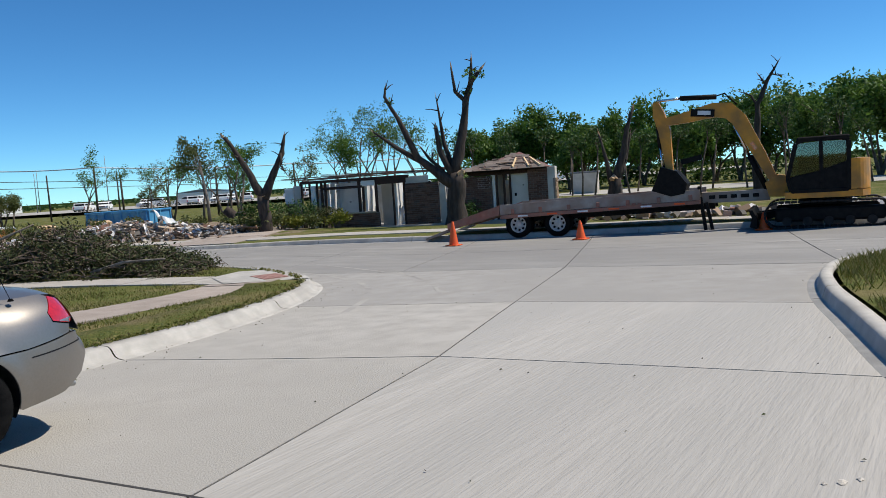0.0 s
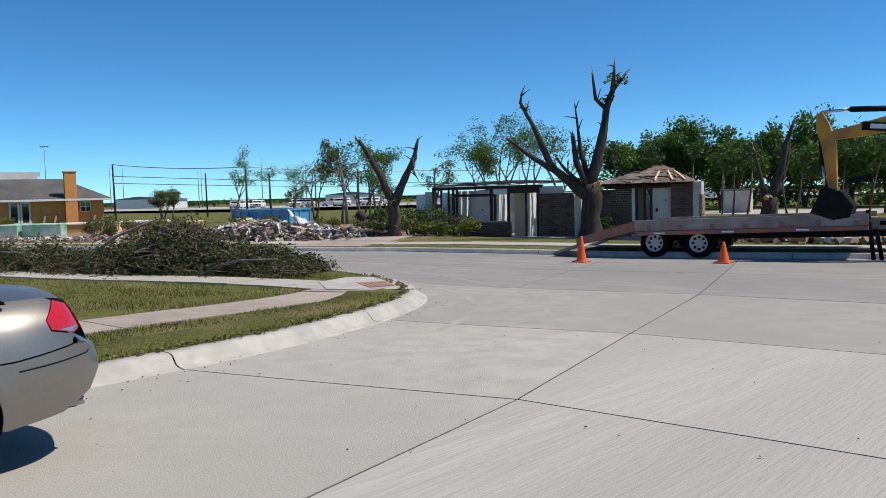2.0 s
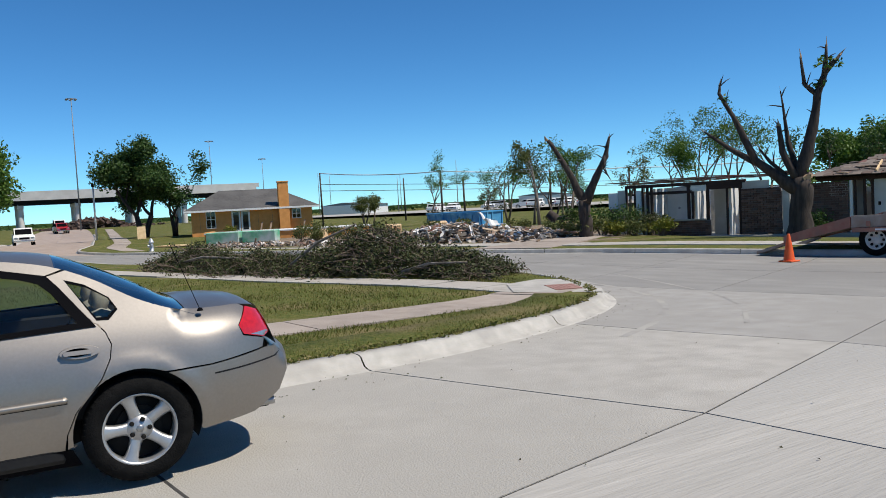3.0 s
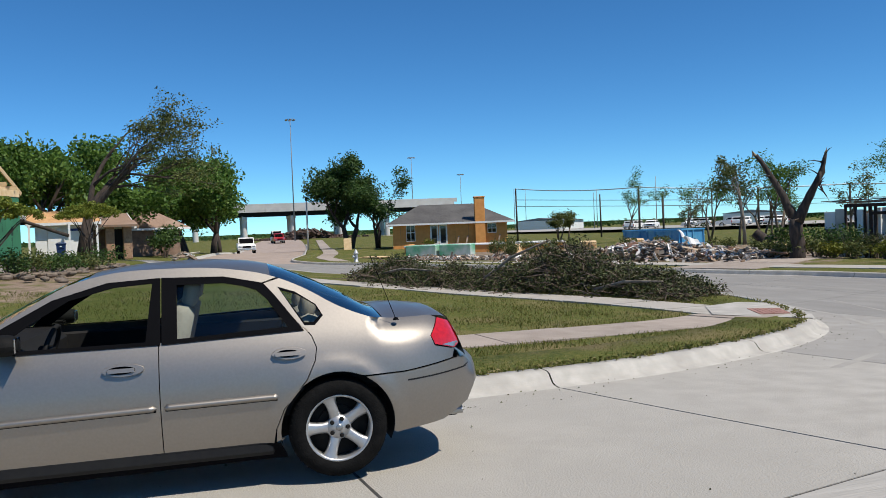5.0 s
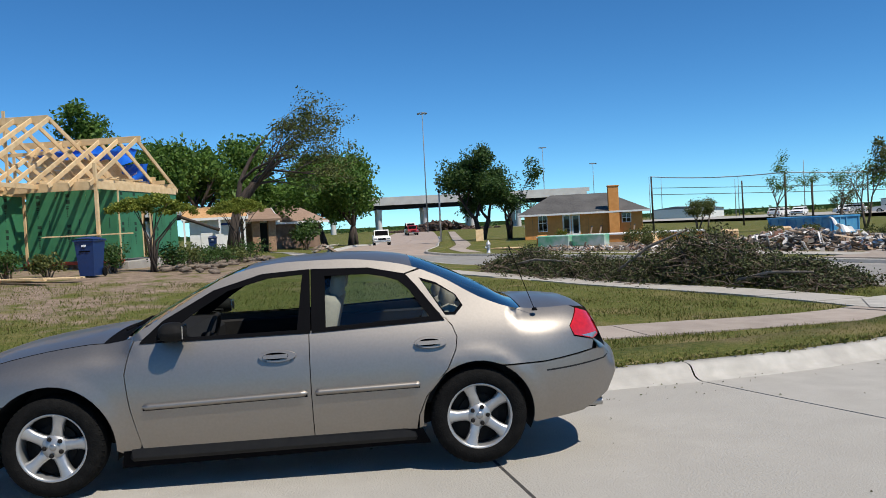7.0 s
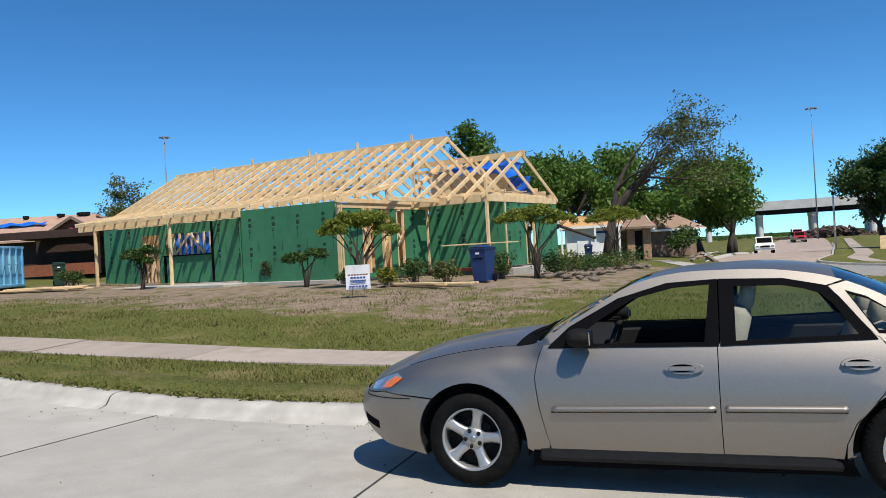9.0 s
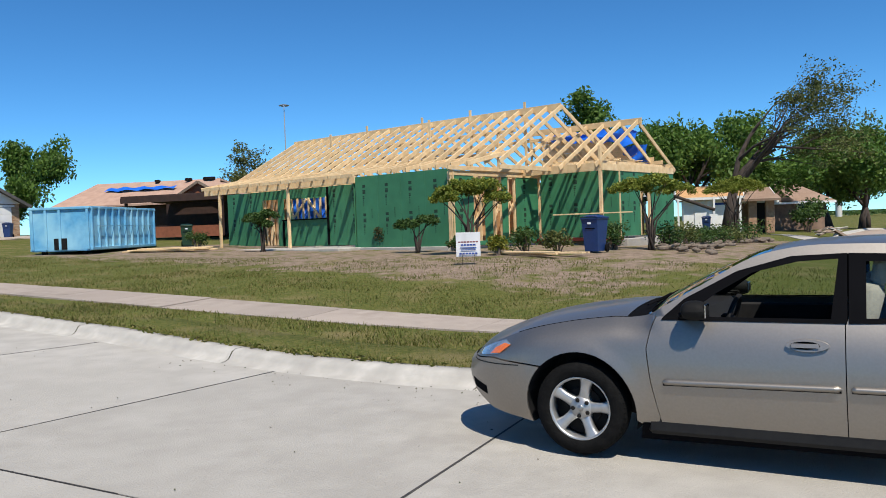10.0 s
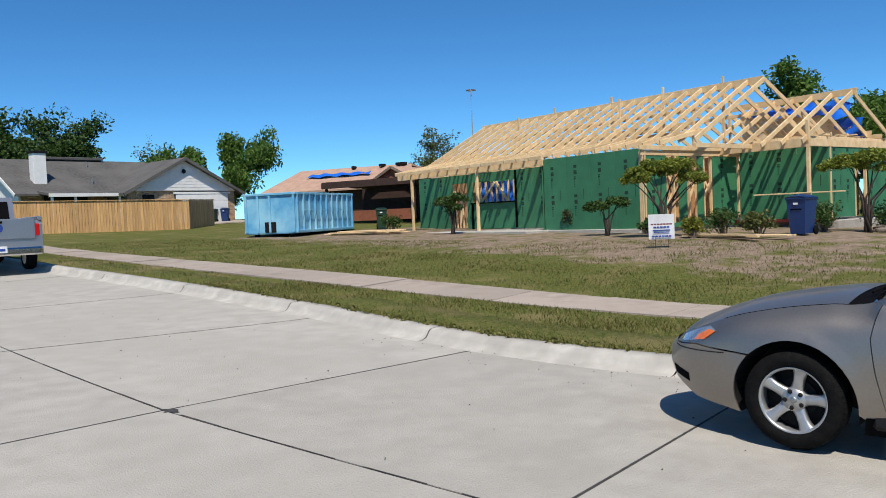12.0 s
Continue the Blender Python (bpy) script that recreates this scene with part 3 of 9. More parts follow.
def slab(left, right, material, nu=8, nv=8, gap=0.011):
    """One concrete slab between two edges, with its rim turned down at the joints."""
    def surf(u, v):
        a, b = np.asarray(left(v)), np.asarray(right(v))
        p = a + (b - a) * u
        return p
    wide = np.hypot(*(np.asarray(right(0.5)) - left(0.5)))
    long_ = np.hypot(*(np.asarray(left(1)) - left(0)))
    eu, ev = gap / max(wide, 0.1), gap / max(long_, 0.1)
    us = np.r_[eu, eu, np.linspace(0, 1, nu + 1)[1:-1], 1 - eu, 1 - eu]
    vs = np.r_[ev, ev, np.linspace(0, 1, nv + 1)[1:-1], 1 - ev, 1 - ev]
    pts = np.array([[surf(u, v) for v in vs] for u in us])
    z = level(pts[..., 0], pts[..., 1])
    z[0, :] -= 0.09
    z[-1, :] -= 0.09
    z[:, 0] -= 0.09
    z[:, -1] -= 0.09
    n = len(vs)
    s = Shape()
    s.v = [(p[0], p[1], h) for row, hr in zip(pts, z) for p, h in zip(row, hr)]
    s.f = [(i * n + j, (i + 1) * n + j, (i + 1) * n + j + 1, i * n + j + 1) for i in range(len(us) - 1) for j in range(n - 1)]
    part("slab", s, material, road_ob)


# rows of joints across the near street: west end, middle, east end
ROWS = [((-11.6, -32), (-7.2, -32), (-3, -32)), ((-10.3, -25.5), (-6.2, -25.5), (-1.7, -25.5)), ((-9.5, -19.5), (-5.7, -19.3), (-0.6, -19.2)), ((-9.05, -14.2), (-4.9, -14.8), (0.1, -15)),
        ((-8.55, -9.7), (-4.25, -10.6), (0.45, -11)), ((-8.07, -6.12), (-3.66, -6.36), (0.78, -6.4)), ((-7.6, -2.6), (-3.4, -2.5), (1.0, -2.4)),
        ((-7.62, 0.95), (-3.28, 1.18), (0.75, 1.3)), ((-7.72, 3.72), (-3.98, 4.6), (-0.28, 4.58)), ((-8.9, 7.45), (-5.01, 7.98), (-1.2, 7.8)), ((-13.5, 11.5), (-6.3, 12.3), (-1.3, 12.0))]
for k, (r0, r1) in enumerate(zip(ROWS[:-1], ROWS[1:])):
    west = edge_between(KERB_WEST, r0[0], r1[0])
    east = edge_between(KERB_EAST, r0[2], r1[2])
    mid = straight(r0[1], r1[1])
    slab(west, mid, STREET_MID if k == 9 else CONCRETE, 10, 12)
    slab(mid, east, STREET_MID if k == 9 else BROOM if k in (7, 8) else CONCRETE, 10, 12)
# the cross street: a joint along its middle, and across it every few metres
near_edge = [(-226, 22.5), (-110, 8.6), (-71, 2.7), (-60, 1.0), (-51.5, 0.9), (-42, 2.6), (-32, 5.8), (-24, 9.2), (-20, 11.2), (-17.2, 12.1), (-15.2, 12.0), (-13.5, 11.5), (-6.3, 12.3), (-1.3, 12.0), (0.6, 13.2), (6, 13.5), (60, 13.5)]
far_edge = KERB_NORTH[::-1]
cuts = [((-224, 22.2), (-224, 31.7)), ((-150, 13.5), (-150, 22)), ((-108, 8.3), (-107, 16.2)), ((-85, 4.8), (-85, 12.8)), ((-71, 2.7), (-69, 10.2)), ((-60, 1.0), (-60, 8.3)), ((-51.5, 0.9), (-51, 7.8)), ((-44, 2.1), (-44, 10)), ((-38, 3.7), (-39, 11.7)), ((-32, 5.8), (-34, 13.5)),
        ((-27, 7.9), (-29, 15.3)), ((-22.5, 10), (-24.5, 17)), ((-18, 12), (-20, 18.5)), ((-13.6, 11.6), (-16.2, 19.1)), ((-9.9, 11.95), (-12.6, 19.6)), ((-6.3, 12.3), (-9.1, 20.25)), ((-1.5, 12.05), (-4.15, 21.1)), ((1.8, 13.3), (1.5, 21.5)), ((6.5, 13.5), (6.5, 21.6)), ((12, 13.5), (12, 21.6)), ((60, 13.5), (60, 21.6))]
for (a0, b0), (a1, b1) in zip(cuts[:-1], cuts[1:]):
    lo, hi = edge_between(near_edge, a0, a1), edge_between(far_edge, b0, b1)
    mid = straight((np.array(a0) + b0) / 2, (np.array(a1) + b1) / 2)
    surface = STREET_TAN if a1[0] < -44 else STREET
    slab(lo, mid, surface, 6, 10)
    slab(mid, hi, surface, 6, 10)
# dark filler that lies a little low in the joints of both streets
s = Shape()
seams = [(r[0], r[1]) for r in ROWS] + [(r[1], r[2]) for r in ROWS] + [(p[1], q[1]) for p, q in zip(ROWS[:-1], ROWS[1:])] + cuts[6:-1]
seams += [((np.array(a0) + b0) / 2, (np.array(a1) + b1) / 2) for (a0, b0), (a1, b1) in zip(cuts[6:-1], cuts[7:])]
for p, q in seams:
    p, q = np.array(p, float), np.array(q, float)
    n = max(2, int(np.hypot(*(q - p)) / 0.5))
    line = np.array([p + (q - p) * k / n for k in range(n + 1)])
    across = abs(q[0] - p[0]) > 3 and max(p[1], q[1]) < 2  # the joints across the near street are filled to the brim
    sweep(s, line, [(-0.011, 0.002), (0.011, 0.002)] if across else [(-0.014, -0.006), (0.014, -0.006)])
part("joint_filler", s, ASPHALT_JOINT, road_ob, "dark joint filler")
# tar that fills some joints, and a patch where two meet
s = Shape()
for p, q in (((-3.66, -6.36), (-4.25, -10.6)), ((-3.66, -6.36), (-3.4, -2.5))):
    for k in range(14):
        a, b = Vector(p).lerp(Vector(q), k / 14), Vector(p).lerp(Vector(q), (k + 1) / 14)
        if rng.random() < 0.75:
            w = rng.uniform(0.006, 0.018) * (1.8 if k < 3 else 0.8)
            s.beam((*a, float(level(*a)) + 0.002), (*b, float(level(*b)) + 0.002), w, 0.006)
blob = [(-3.68 + (0.03 + 0.04 * abs(math.cos(a - 0.4))) * math.cos(a) * rng.uniform(0.5, 1.5), -6.30 + 0.11 * math.sin(a) * rng.uniform(0.4, 1.3)) for a in [k * 6.283 / 13 for k in range(13)]]
s.add([(x, y, float(level(x, y)) + 0.004) for x, y in blob] + [(-3.68, -6.30, float(level(-3.68, -6.30)) + 0.007)], [(k, (k + 1) % 13, 13) for k in range(13)])
part("joint_tar", s, ASPHALT_JOINT, road_ob, "black tar in the joints")
# dark arcs left by turning tyres
for off in (0.0, 1.45):
    arc = resample([(-14.5, 12.35 + off), (-12.99, 11.83 + off * 0.9), (-11.9, 11.53 + off * 0.8), (-10.01 + off * 0.3, 10.57 + off * 0.7), (-8.87 + off * 0.6, 9.58 + off * 0.5), (-7.84 + off * 0.8, 8.22 + off * 0.3), (-7.27 + off, 7.1 + off * 0.2), (-6.72 + off, 5.9)], 0.12)
    for k0, k1 in ((4, 38), (42, 60), (64, 78)):
        w = 0.035 if off else 0.055
        tagged(part("tyre_mark", sweep(Shape(), arc[k0:k1], [(-w, 0.0025), (w, 0.0025)]), TYRE_MARK, road_ob, "faint dark tyre mark"))
# leaf litter and grit along the gutter and scattered on the street
s, r2 = Shape(), random.Random(5)
fine = resample(KERB_WEST[6:20], 0.2)
for k in range(420):
    if k < 250:
        p = fine[r2.randrange(len(fine))] + np.array([r2.gauss(0.35, 0.28), r2.gauss(0, 0.2)])
    else:
        p = np.array([r2.uniform(-7.5, 0), r2.uniform(-14, 12)])
    a, w = r2.uniform(0, 6.3), r2.uniform(0.005, 0.016)
    d, e = np.array([math.cos(a), math.sin(a)]) * w, np.array([-math.sin(a), math.cos(a)]) * w * 0.45
    z = float(level(*p)) + 0.008
    s.add([(*(p - d), z), (*(p + e), z + 0.01), (*(p + d), z + 0.002), (*(p - e), z)], [(0, 1, 2, 3)])
tagged(part("leaf_litter", s, LEAF_DRY), "dry leaves and twigs in the gutter", "leaf litter", kind="stuff")


# ---- footways ----
def footway(line, width, step, material, label, up=0.17):
    """A concrete footway of slabs along a plan line."""
    walk_ob = thing("pavement", None, label, "footway", kind="structure")
    p = resample(line, 0.5)
    s = np.r_[0, np.cumsum(np.hypot(*np.diff(p, axis=0).T))]
    d = np.gradient(p, axis=0)
    d /= np.hypot(d[:, 0], d[:, 1])[:, None]
    t = 0.0
    while t < s[-1] - 0.2:
        t1 = min(t + step, s[-1])
        q = np.linspace(t + 0.008, t1 - 0.008, 4)
        c = np.stack([np.interp(q, s, p[:, 0]), np.interp(q, s, p[:, 1])], 1)
        dd = np.stack([np.interp(q, s, d[:, 0]), np.interp(q, s, d[:, 1])], 1)
        nn = np.stack([-dd[:, 1], dd[:, 0]], 1)
        tip = rng.uniform(-0.012, 0.012)
        sh, top, low = Shape(), [], []
        for side in (-1, 1):
            for m, (cc, n2) in enumerate(zip(c, nn)):
                x, y = cc + n2 * side * width / 2
                z = float(level(x, y)) + up + tip
                top.append((x, y, z))
                low.append((x, y, z - 0.12))
        sh.add(top + low, [(k, k + 1, 5 + k, 4 + k) for k in range(3)] + [(k, 8 + k, 9 + k, k + 1) for k in range(3)] + [(4 + k, 5 + k, 13 + k, 12 + k) for k in range(3)] + [(0, 4, 12, 8), (3, 11, 15, 7)])
        part("slab", sh, material, walk_ob)
        t = t1
    return walk_ob


footway([(-14.6, -36), (-13.0, -28.5), (-12.0, -21), (-11.4, -15), (-11.25, -11), (-11.15, -8), (-11.1, -5), (-10.9, 0), (-10.7, 3.8), (-10.8, 5.3), (-11.0, 7.5), (-11.6, 9.2), (-11.9, 9.9)], 1.3, 1.5, WALKWAY, "worn pinkish concrete footway through the lawn")
footway([(-11.7, 9.4), (-13.8, 9.2), (-16.8, 8.35), (-20.9, 6.6), (-25, 4.2), (-30, 2.0), (-40, -0.8), (-50, -2.4)], 1.2, 1.5, WALK_PALE, "pale concrete footway round the corner lawn", 0.175)
footway([(30, 23.5), (5, 23.5), (-6, 22.9), (-14.4, 21.3), (-20.6, 20.4), (-25.6, 18.8), (-36.7, 14.6), (-45.7, 11.4), (-50.5, 9.9)], 1.2, 1.5, WALK_PALE, "pale concrete footway along the far side of the cross street")
footway([(-50, 10.2), (-57, 9.8), (-64, 11.6), (-107, 18.4), (-150, 25)], 1.2, 3.0, WALKWAY, "pale concrete footway along the receding street", 0.18)
footway([(-23.6, 17.6), (-24.4, 19.4), (-26.5, 24)], 3.2, 3.0, WALKWAY, "concrete driveway to the cleared lot", 0.18)
s = Shape()
ramp = [(-11.0, 9.35), (-11.75, 8.75), (-13.1, 9.6), (-13.4, 10.6), (-12.9, 11.15), (-11.9, 10.7), (-11.0, 10.2), (-10.45, 9.75)]
s.add([(x, y, float(level(x, y)) + (0.185 if k in (1, 2, 3) else 0.165)) for k, (x, y) in enumerate(ramp)], [tuple(range(8))])
ramp_ob = tagged(part("kerb_ramp", s, KERB), "concrete kerb ramp at the corner", "kerb ramp", kind="structure")
pad = [(-11.37, 9.44), (-11.22, 9.95), (-12.03, 10.4), (-12.29, 9.9)]
s, tops = Shape(), [Vector((x, y, float(level(x, y)) + 0.182)) for x, y in pad]
for i in range(8):
    for j in range(6):
        q = [tops[0].lerp(tops[3], (i + a) / 8).lerp(tops[1].lerp(tops[2], (i + a) / 8), (j + b) / 6) for a, b in ((0.06, 0.06), (0.94, 0.06), (0.94, 0.94), (0.06, 0.94))]
        sh = Shape().add(q + [v - Vector((0, 0, 0.04)) for v in q], [(0, 1, 2, 3), (0, 4, 5, 1), (1, 5, 6, 2), (2, 6, 7, 3), (3, 7, 4, 0)])
        part("paver", sh, PAVER, ramp_ob)


# ---- the house being rebuilt ----
HZ = lawn(-23.4, -10.9) + 0.02


def at_house(u, v, z):
    p = HOUSE_AT + HU * u + HV * v
    return Vector((p.x, p.y, HZ + z))


HM = Matrix.Translation((HOUSE_AT.x, HOUSE_AT.y, HZ)) @ Matrix((HU, HV, (0, 0, 1))).transposed().to_4x4()
house = thing("house_under_construction", HM, "half-rebuilt house with green sheathing and bare lumber roof frame", "house")
EAVE, RIDGE, RV = 2.52, 4.88, 4.85
LEFT = -13.5
s = Shape().box((-6.9, 4.9, -0.06), (13.6, 10.0, 0.36), None, 0.02)
part("slab", s, CONCRETE, house, "concrete foundation slab")
s = Shape().box((1.6, 7.6, -0.06), (3.6, 4.6, 0.36), None, 0.02)
part("slab", s, CONCRETE, house)
part("porch_slab", Shape().box((-10.0, 0.55, 0.03), (11.6, 3.3, 0.20), None, 0.02), KERB, house, "pale concrete porch slab")
part("base_flashing", Shape().box((1.6, 5.1, 0.14), (3.3, 0.5, 0.1)), REDBASE, house, "red flashing along the porch foot")


def sheath(p, q, z0, z1, step=1.22, inside=0.03):
    """Sheathing boards between two places of the house plan, each a board of its own, with printed marks."""
    p, q = Vector(p), Vector(q)
    n = max(1, round((q - p).length / step))
    d = (q - p).normalized()
    nrm = Vector((d.y, -d.x))
    for k in range(n):
        a, b = p.lerp(q, k / n) + d * 0.004, p.lerp(q, (k + 1) / n) - d * 0.004
        s = Shape().beam((*a, (z0 + z1) / 2), (*b, (z0 + z1) / 2), 0.014, z1 - z0, 0.002)
        part("sheathing_board", s, SHEATH, house)
        if (b - a).length > 0.8 and z1 - z0 > 1.5:
            ink = Shape()
            m = a.lerp(b, 0.33) + nrm * 0.0095
            for z in (z0 + 1.75, z0 + 0.75):
                for t, w in ((0.0, 0.14), (0.15, 0.05), (0.22, 0.13), (0.36, 0.05), (0.42, 0.06)):
                    ink.beam((*m, z + 0.42 - t), (*(m + d * (0.14 if t < 0.3 else 0.09)), z + 0.42 - t - 0.0001), 0.003, w * 0.72)
                for t in range(5):
                    ink.beam((*(m + d * 0.02), z - 0.02 - t * 0.06), (*(m + d * 0.06), z - 0.0201 - t * 0.06), 0.003, 0.03)
            for t in range(5):
                ink.beam((*(m + d * 0.42), z0 + 1.35 - t * 0.07), (*(m + d * 0.45), z0 + 1.3501 - t * 0.07), 0.003, 0.045)
            tagged(part("printed_mark", ink, SHEATH_INK, house, "dark printed marks"), kind="stuff")


def studs(p, q, z0, z1, gap=0.406):
    p, q = Vector(p), Vector(q)
    n = max(1, round((q - p).length / gap))
    for k in range(n + 1):
        c = p.lerp(q, k / n)
        part("stud", Shape().beam((*c, z0), (*c, z1), 0.045, 0.10, 0.004, (1, 0, 0)), LUMBER, house)
    for z in (z0 + 0.02, z1 - 0.02, z1 - 0.065):
        part("plate", Shape().beam((*p, z), (*q, z), 0.10, 0.04, 0.004), LUMBER, house)


def timber(p, q, w=0.045, h=0.14, name="rafter", material=LUMBER):
    return part(name, Shape().beam(p, q, w, h, 0.004), material, house)


# front bay
sheath((-4.4, 0), (0, 0), 0.1, EAVE + 0.10)
studs((-4.4, 0.08), (0, 0.08), 0.12, EAVE)
part("corner_stud", Shape().beam((0.01, -0.01, 0.1), (0.01, -0.01, EAVE), 0.03, 0.05, 0.004, (1, 0, 0)), LUMBER, house)
# return wall with three tall openings
for a, b in ((0.05, 1.15), (1.75, 2.2), (2.75, 3.1), (3.6, 5.0)):
    sheath((0, a), (0, b), 0.1, EAVE - 0.12)
sheath((0, 1.15), (0, 3.6), 0.1, 0.24)
studs((-0.08, 0), (-0.08, 5.2), 0.12, EAVE)
for v in (1.5, 2.5, 3.3):
    timber((-0.16, v - 0.35, 0.5), (-0.16, v + 0.35, 1.5), 0.04, 0.09, "brace")
    timber((-0.16, v + 0.35, 1.2), (-0.16, v - 0.35, 2.2), 0.04, 0.09, "brace")
timber((0.0, -0.1, EAVE - 0.04), (0.0, 5.2, EAVE - 0.04), 0.05, 0.16, "beam")
timber((0.05, -0.2, EAVE + 0.12), (0.05, 4.2, EAVE + 0.12), 0.05, 0.14, "beam")
# inner partitions of raw board, seen through the openings
part("inner_wall", Shape().box((-2.4, 4.2, 1.25), (4.2, 0.05, 2.3)), OSB, house, "raw strand board partition")
part("inner_wall", Shape().box((-1.3, 2.2, 1.25), (0.05, 3.8, 2.3)), OSB, house, "raw strand board partition")
# porch back wall with a doorway and a window hole
PB = 1.75
for a, b, z0, z1 in ((-14.6, -12.1, 0.16, EAVE), (-12.1, -11.0, 2.15, EAVE), (-11.0, -10.6, 0.16, EAVE), (-10.6, -7.9, 0.16, 1.28), (-10.6, -7.9, 2.15, EAVE), (-7.9, -4.5, 0.16, EAVE)):
    sheath((a, PB), (b, PB), z0, z1)
sheath((-4.5, 0.0), (-4.5, PB), 0.1, EAVE)
sheath((-14.6, PB), (-14.6, 9.4), 0.16, EAVE)
studs((-14.55, PB + 0.09), (-12.1, PB + 0.09), 0.18, EAVE)
studs((-7.85, PB + 0.09), (-4.5, PB + 0.09), 0.18, EAVE, 1.1)
for k in range(5):
    u = -11.9 + k * 0.22
    timber((u, PB + 0.12, 0.2), (u + (0.18 if k % 2 else -0.1), PB + 0.12, 2.15), 0.05, 0.09, "stud")
part("inner_wall", Shape().box((-11.5, PB + 0.30, 1.2), (1.7, 0.04, 2.1)), OSB, house, "raw strand board partition")
for k in range(8):
    u = -10.5 + k * 0.36
    timber((u, PB + 0.35, 1.28), (u, PB + 0.35, 2.15), 0.05, 0.1, "stud")
timber((-10.4, PB + 0.3, 1.3), (-9.5, PB + 0.3, 2.1), 0.04, 0.1, "brace")
timber((-9.4, PB + 0.3, 2.1), (-8.7, PB + 0.3, 1.3), 0.04, 0.1, "brace")
part("house_wrap", Shape().grid(lambda a, b: (-11.2 + 3.4 * a, PB + 0.9 + 0.08 * math.sin(a * 19) * math.cos(b * 7), 1.3 + 0.85 * b), 16, 8), TARP, house, "blue sheet behind the window hole")
part("window_shelf", Shape().box((-9.25, PB - 0.04, 1.25), (2.8, 0.12, 0.05)), TRIM, house, "dark sill")
part("window_shelf", Shape().box((-7.8, PB - 0.04, 1.35), (0.05, 0.1, 2.3)), TRIM, house)
part("window_shelf", Shape().box((-10.6, PB - 0.04, 0.7), (0.05, 0.1, 1.1)), TRIM, house)
# porch posts and beam
for u in (-12.65, -8.15):
    part("porch_post", Shape().box((u, 0, 1.3), (0.10, 0.10, 2.44), None, 0.006), LUMBER, house, "bare lumber porch post")
timber((-13.7, 0, EAVE + 0.02), (-4.4, 0, EAVE + 0.02), 0.09, 0.26, "beam")
# low rafters over the porch and bay, and the steep main rafters
for k in range(22):
    u = LEFT + 0.3 + k * 0.66
    if u < -4.6:
        timber((u, -0.5, EAVE + 0.13), (u, 2.6, EAVE + 0.72), 0.045, 0.14)
        timber((u, -0.48, EAVE + 0.13), (u + 0.62, -0.48, EAVE + 0.13), 0.03, 0.12, "fascia_board")
    else:
        timber((u, 0.03, EAVE + 0.20), (u, 2.6, EAVE + 0.72), 0.045, 0.14)
for k in range(25):
    u = LEFT + 0.2 + k * 0.605
    timber((u, 1.0, EAVE + 0.26), (u, RV, RIDGE), 0.045, 0.15)
    timber((u, 2 * RV - 0.2, EAVE + 0.05), (u, RV, RIDGE), 0.045, 0.15)
    if k % 2 == 0:
        timber((u, 1.0, EAVE + 0.1), (u, 2 * RV - 0.3, EAVE + 0.1), 0.045, 0.14, "joist")
for k in range(6):
    timber((LEFT + k * 2.45, RV, RIDGE), (LEFT + (k + 1) * 2.45, RV, RIDGE), 0.045, 0.24, "ridge_board")
for v in (2.3, 3.6, 6.4):
    z = EAVE + 0.26 + (RIDGE - EAVE - 0.26) * (v - 1) / (RV - 1) if v < RV else EAVE + (RIDGE - EAVE) * (2 * RV - 0.2 - v) / (RV - 0.2)
    timber((LEFT + 0.2, v, z - 0.14), (0.1, v, z - 0.14), 0.045, 0.12, "purlin")
for u in (-11.2, -8.6, -5.4, -2.9, -0.35):
    timber((u, RV, EAVE), (u, RV, RIDGE + (0.35 if u > -9 else 0.1)), 0.05, 0.10, "strut")
    timber((u, 3.1, EAVE + 0.1), (u, 3.1, EAVE + 1.35), 0.05, 0.09, "strut")
for u in (-9.9, -4.2):
    timber((u, 3.9, EAVE), (u, 3.9, RIDGE + 0.05), 0.05, 0.10, "strut")
# side gable over the second porch
GU, GF, GPK, GBK, GH = 3.15, 4.05, 6.95, 9.7, 4.30
timber((-0.6, GF, EAVE + 0.06), (GU + 0.05, GF, EAVE + 0.06), 0.09, 0.27, "beam")
timber((GU, GF, EAVE + 0.06), (GU, GBK, EAVE + 0.06), 0.06, 0.24, "beam")
part("porch_post", Shape().box((GU - 0.02, GF, 1.35), (0.10, 0.10, 2.6), None, 0.006), LUMBER, house, "bare lumber porch post")
timber((GU - 0.02, GF, EAVE), (GU - 0.02, GF, EAVE + 0.75), 0.10, 0.10, "post_top")
for k in range(6):
    u = -0.35 + k * 0.69
    timber((u, GF - 0.3, EAVE + 0.08), (u, GPK, GH), 0.045, 0.15)
    timber((u, GBK + 0.3, EAVE + 0.08), (u, GPK, GH), 0.045, 0.15)
timber((-1.6, GPK, GH + 0.01), (GU + 0.1, GPK, GH + 0.01), 0.045, 0.22, "ridge_board")
timber((-1.9, GPK + 0.6, EAVE), (-1.9, GPK + 0.6, GH + 0.65), 0.05, 0.10, "strut")
for k in range(9):
    timber((-0.4 + k * 0.42, GF, EAVE + 0.22), (-0.4 + k * 0.42, GBK, EAVE + 0.22), 0.045, 0.13, "joist")
for k in range(12):
    timber((rng.uniform(-0.5, 1.2), 5.4 + k * 0.28, EAVE + 0.34 + 0.05 * (k % 2)), (rng.uniform(2.2, 3.1), 5.4 + k * 0.28 + rng.uniform(-0.2, 0.2), EAVE + 0.34 + 0.05 * (k % 2)), 0.09, 0.04, "loose_board")
sheath((0.02, 5.2), (GU, 5.2), 0.2, EAVE)
studs((0.02, 5.29), (GU, 5.29), 0.2, EAVE, 0.8)
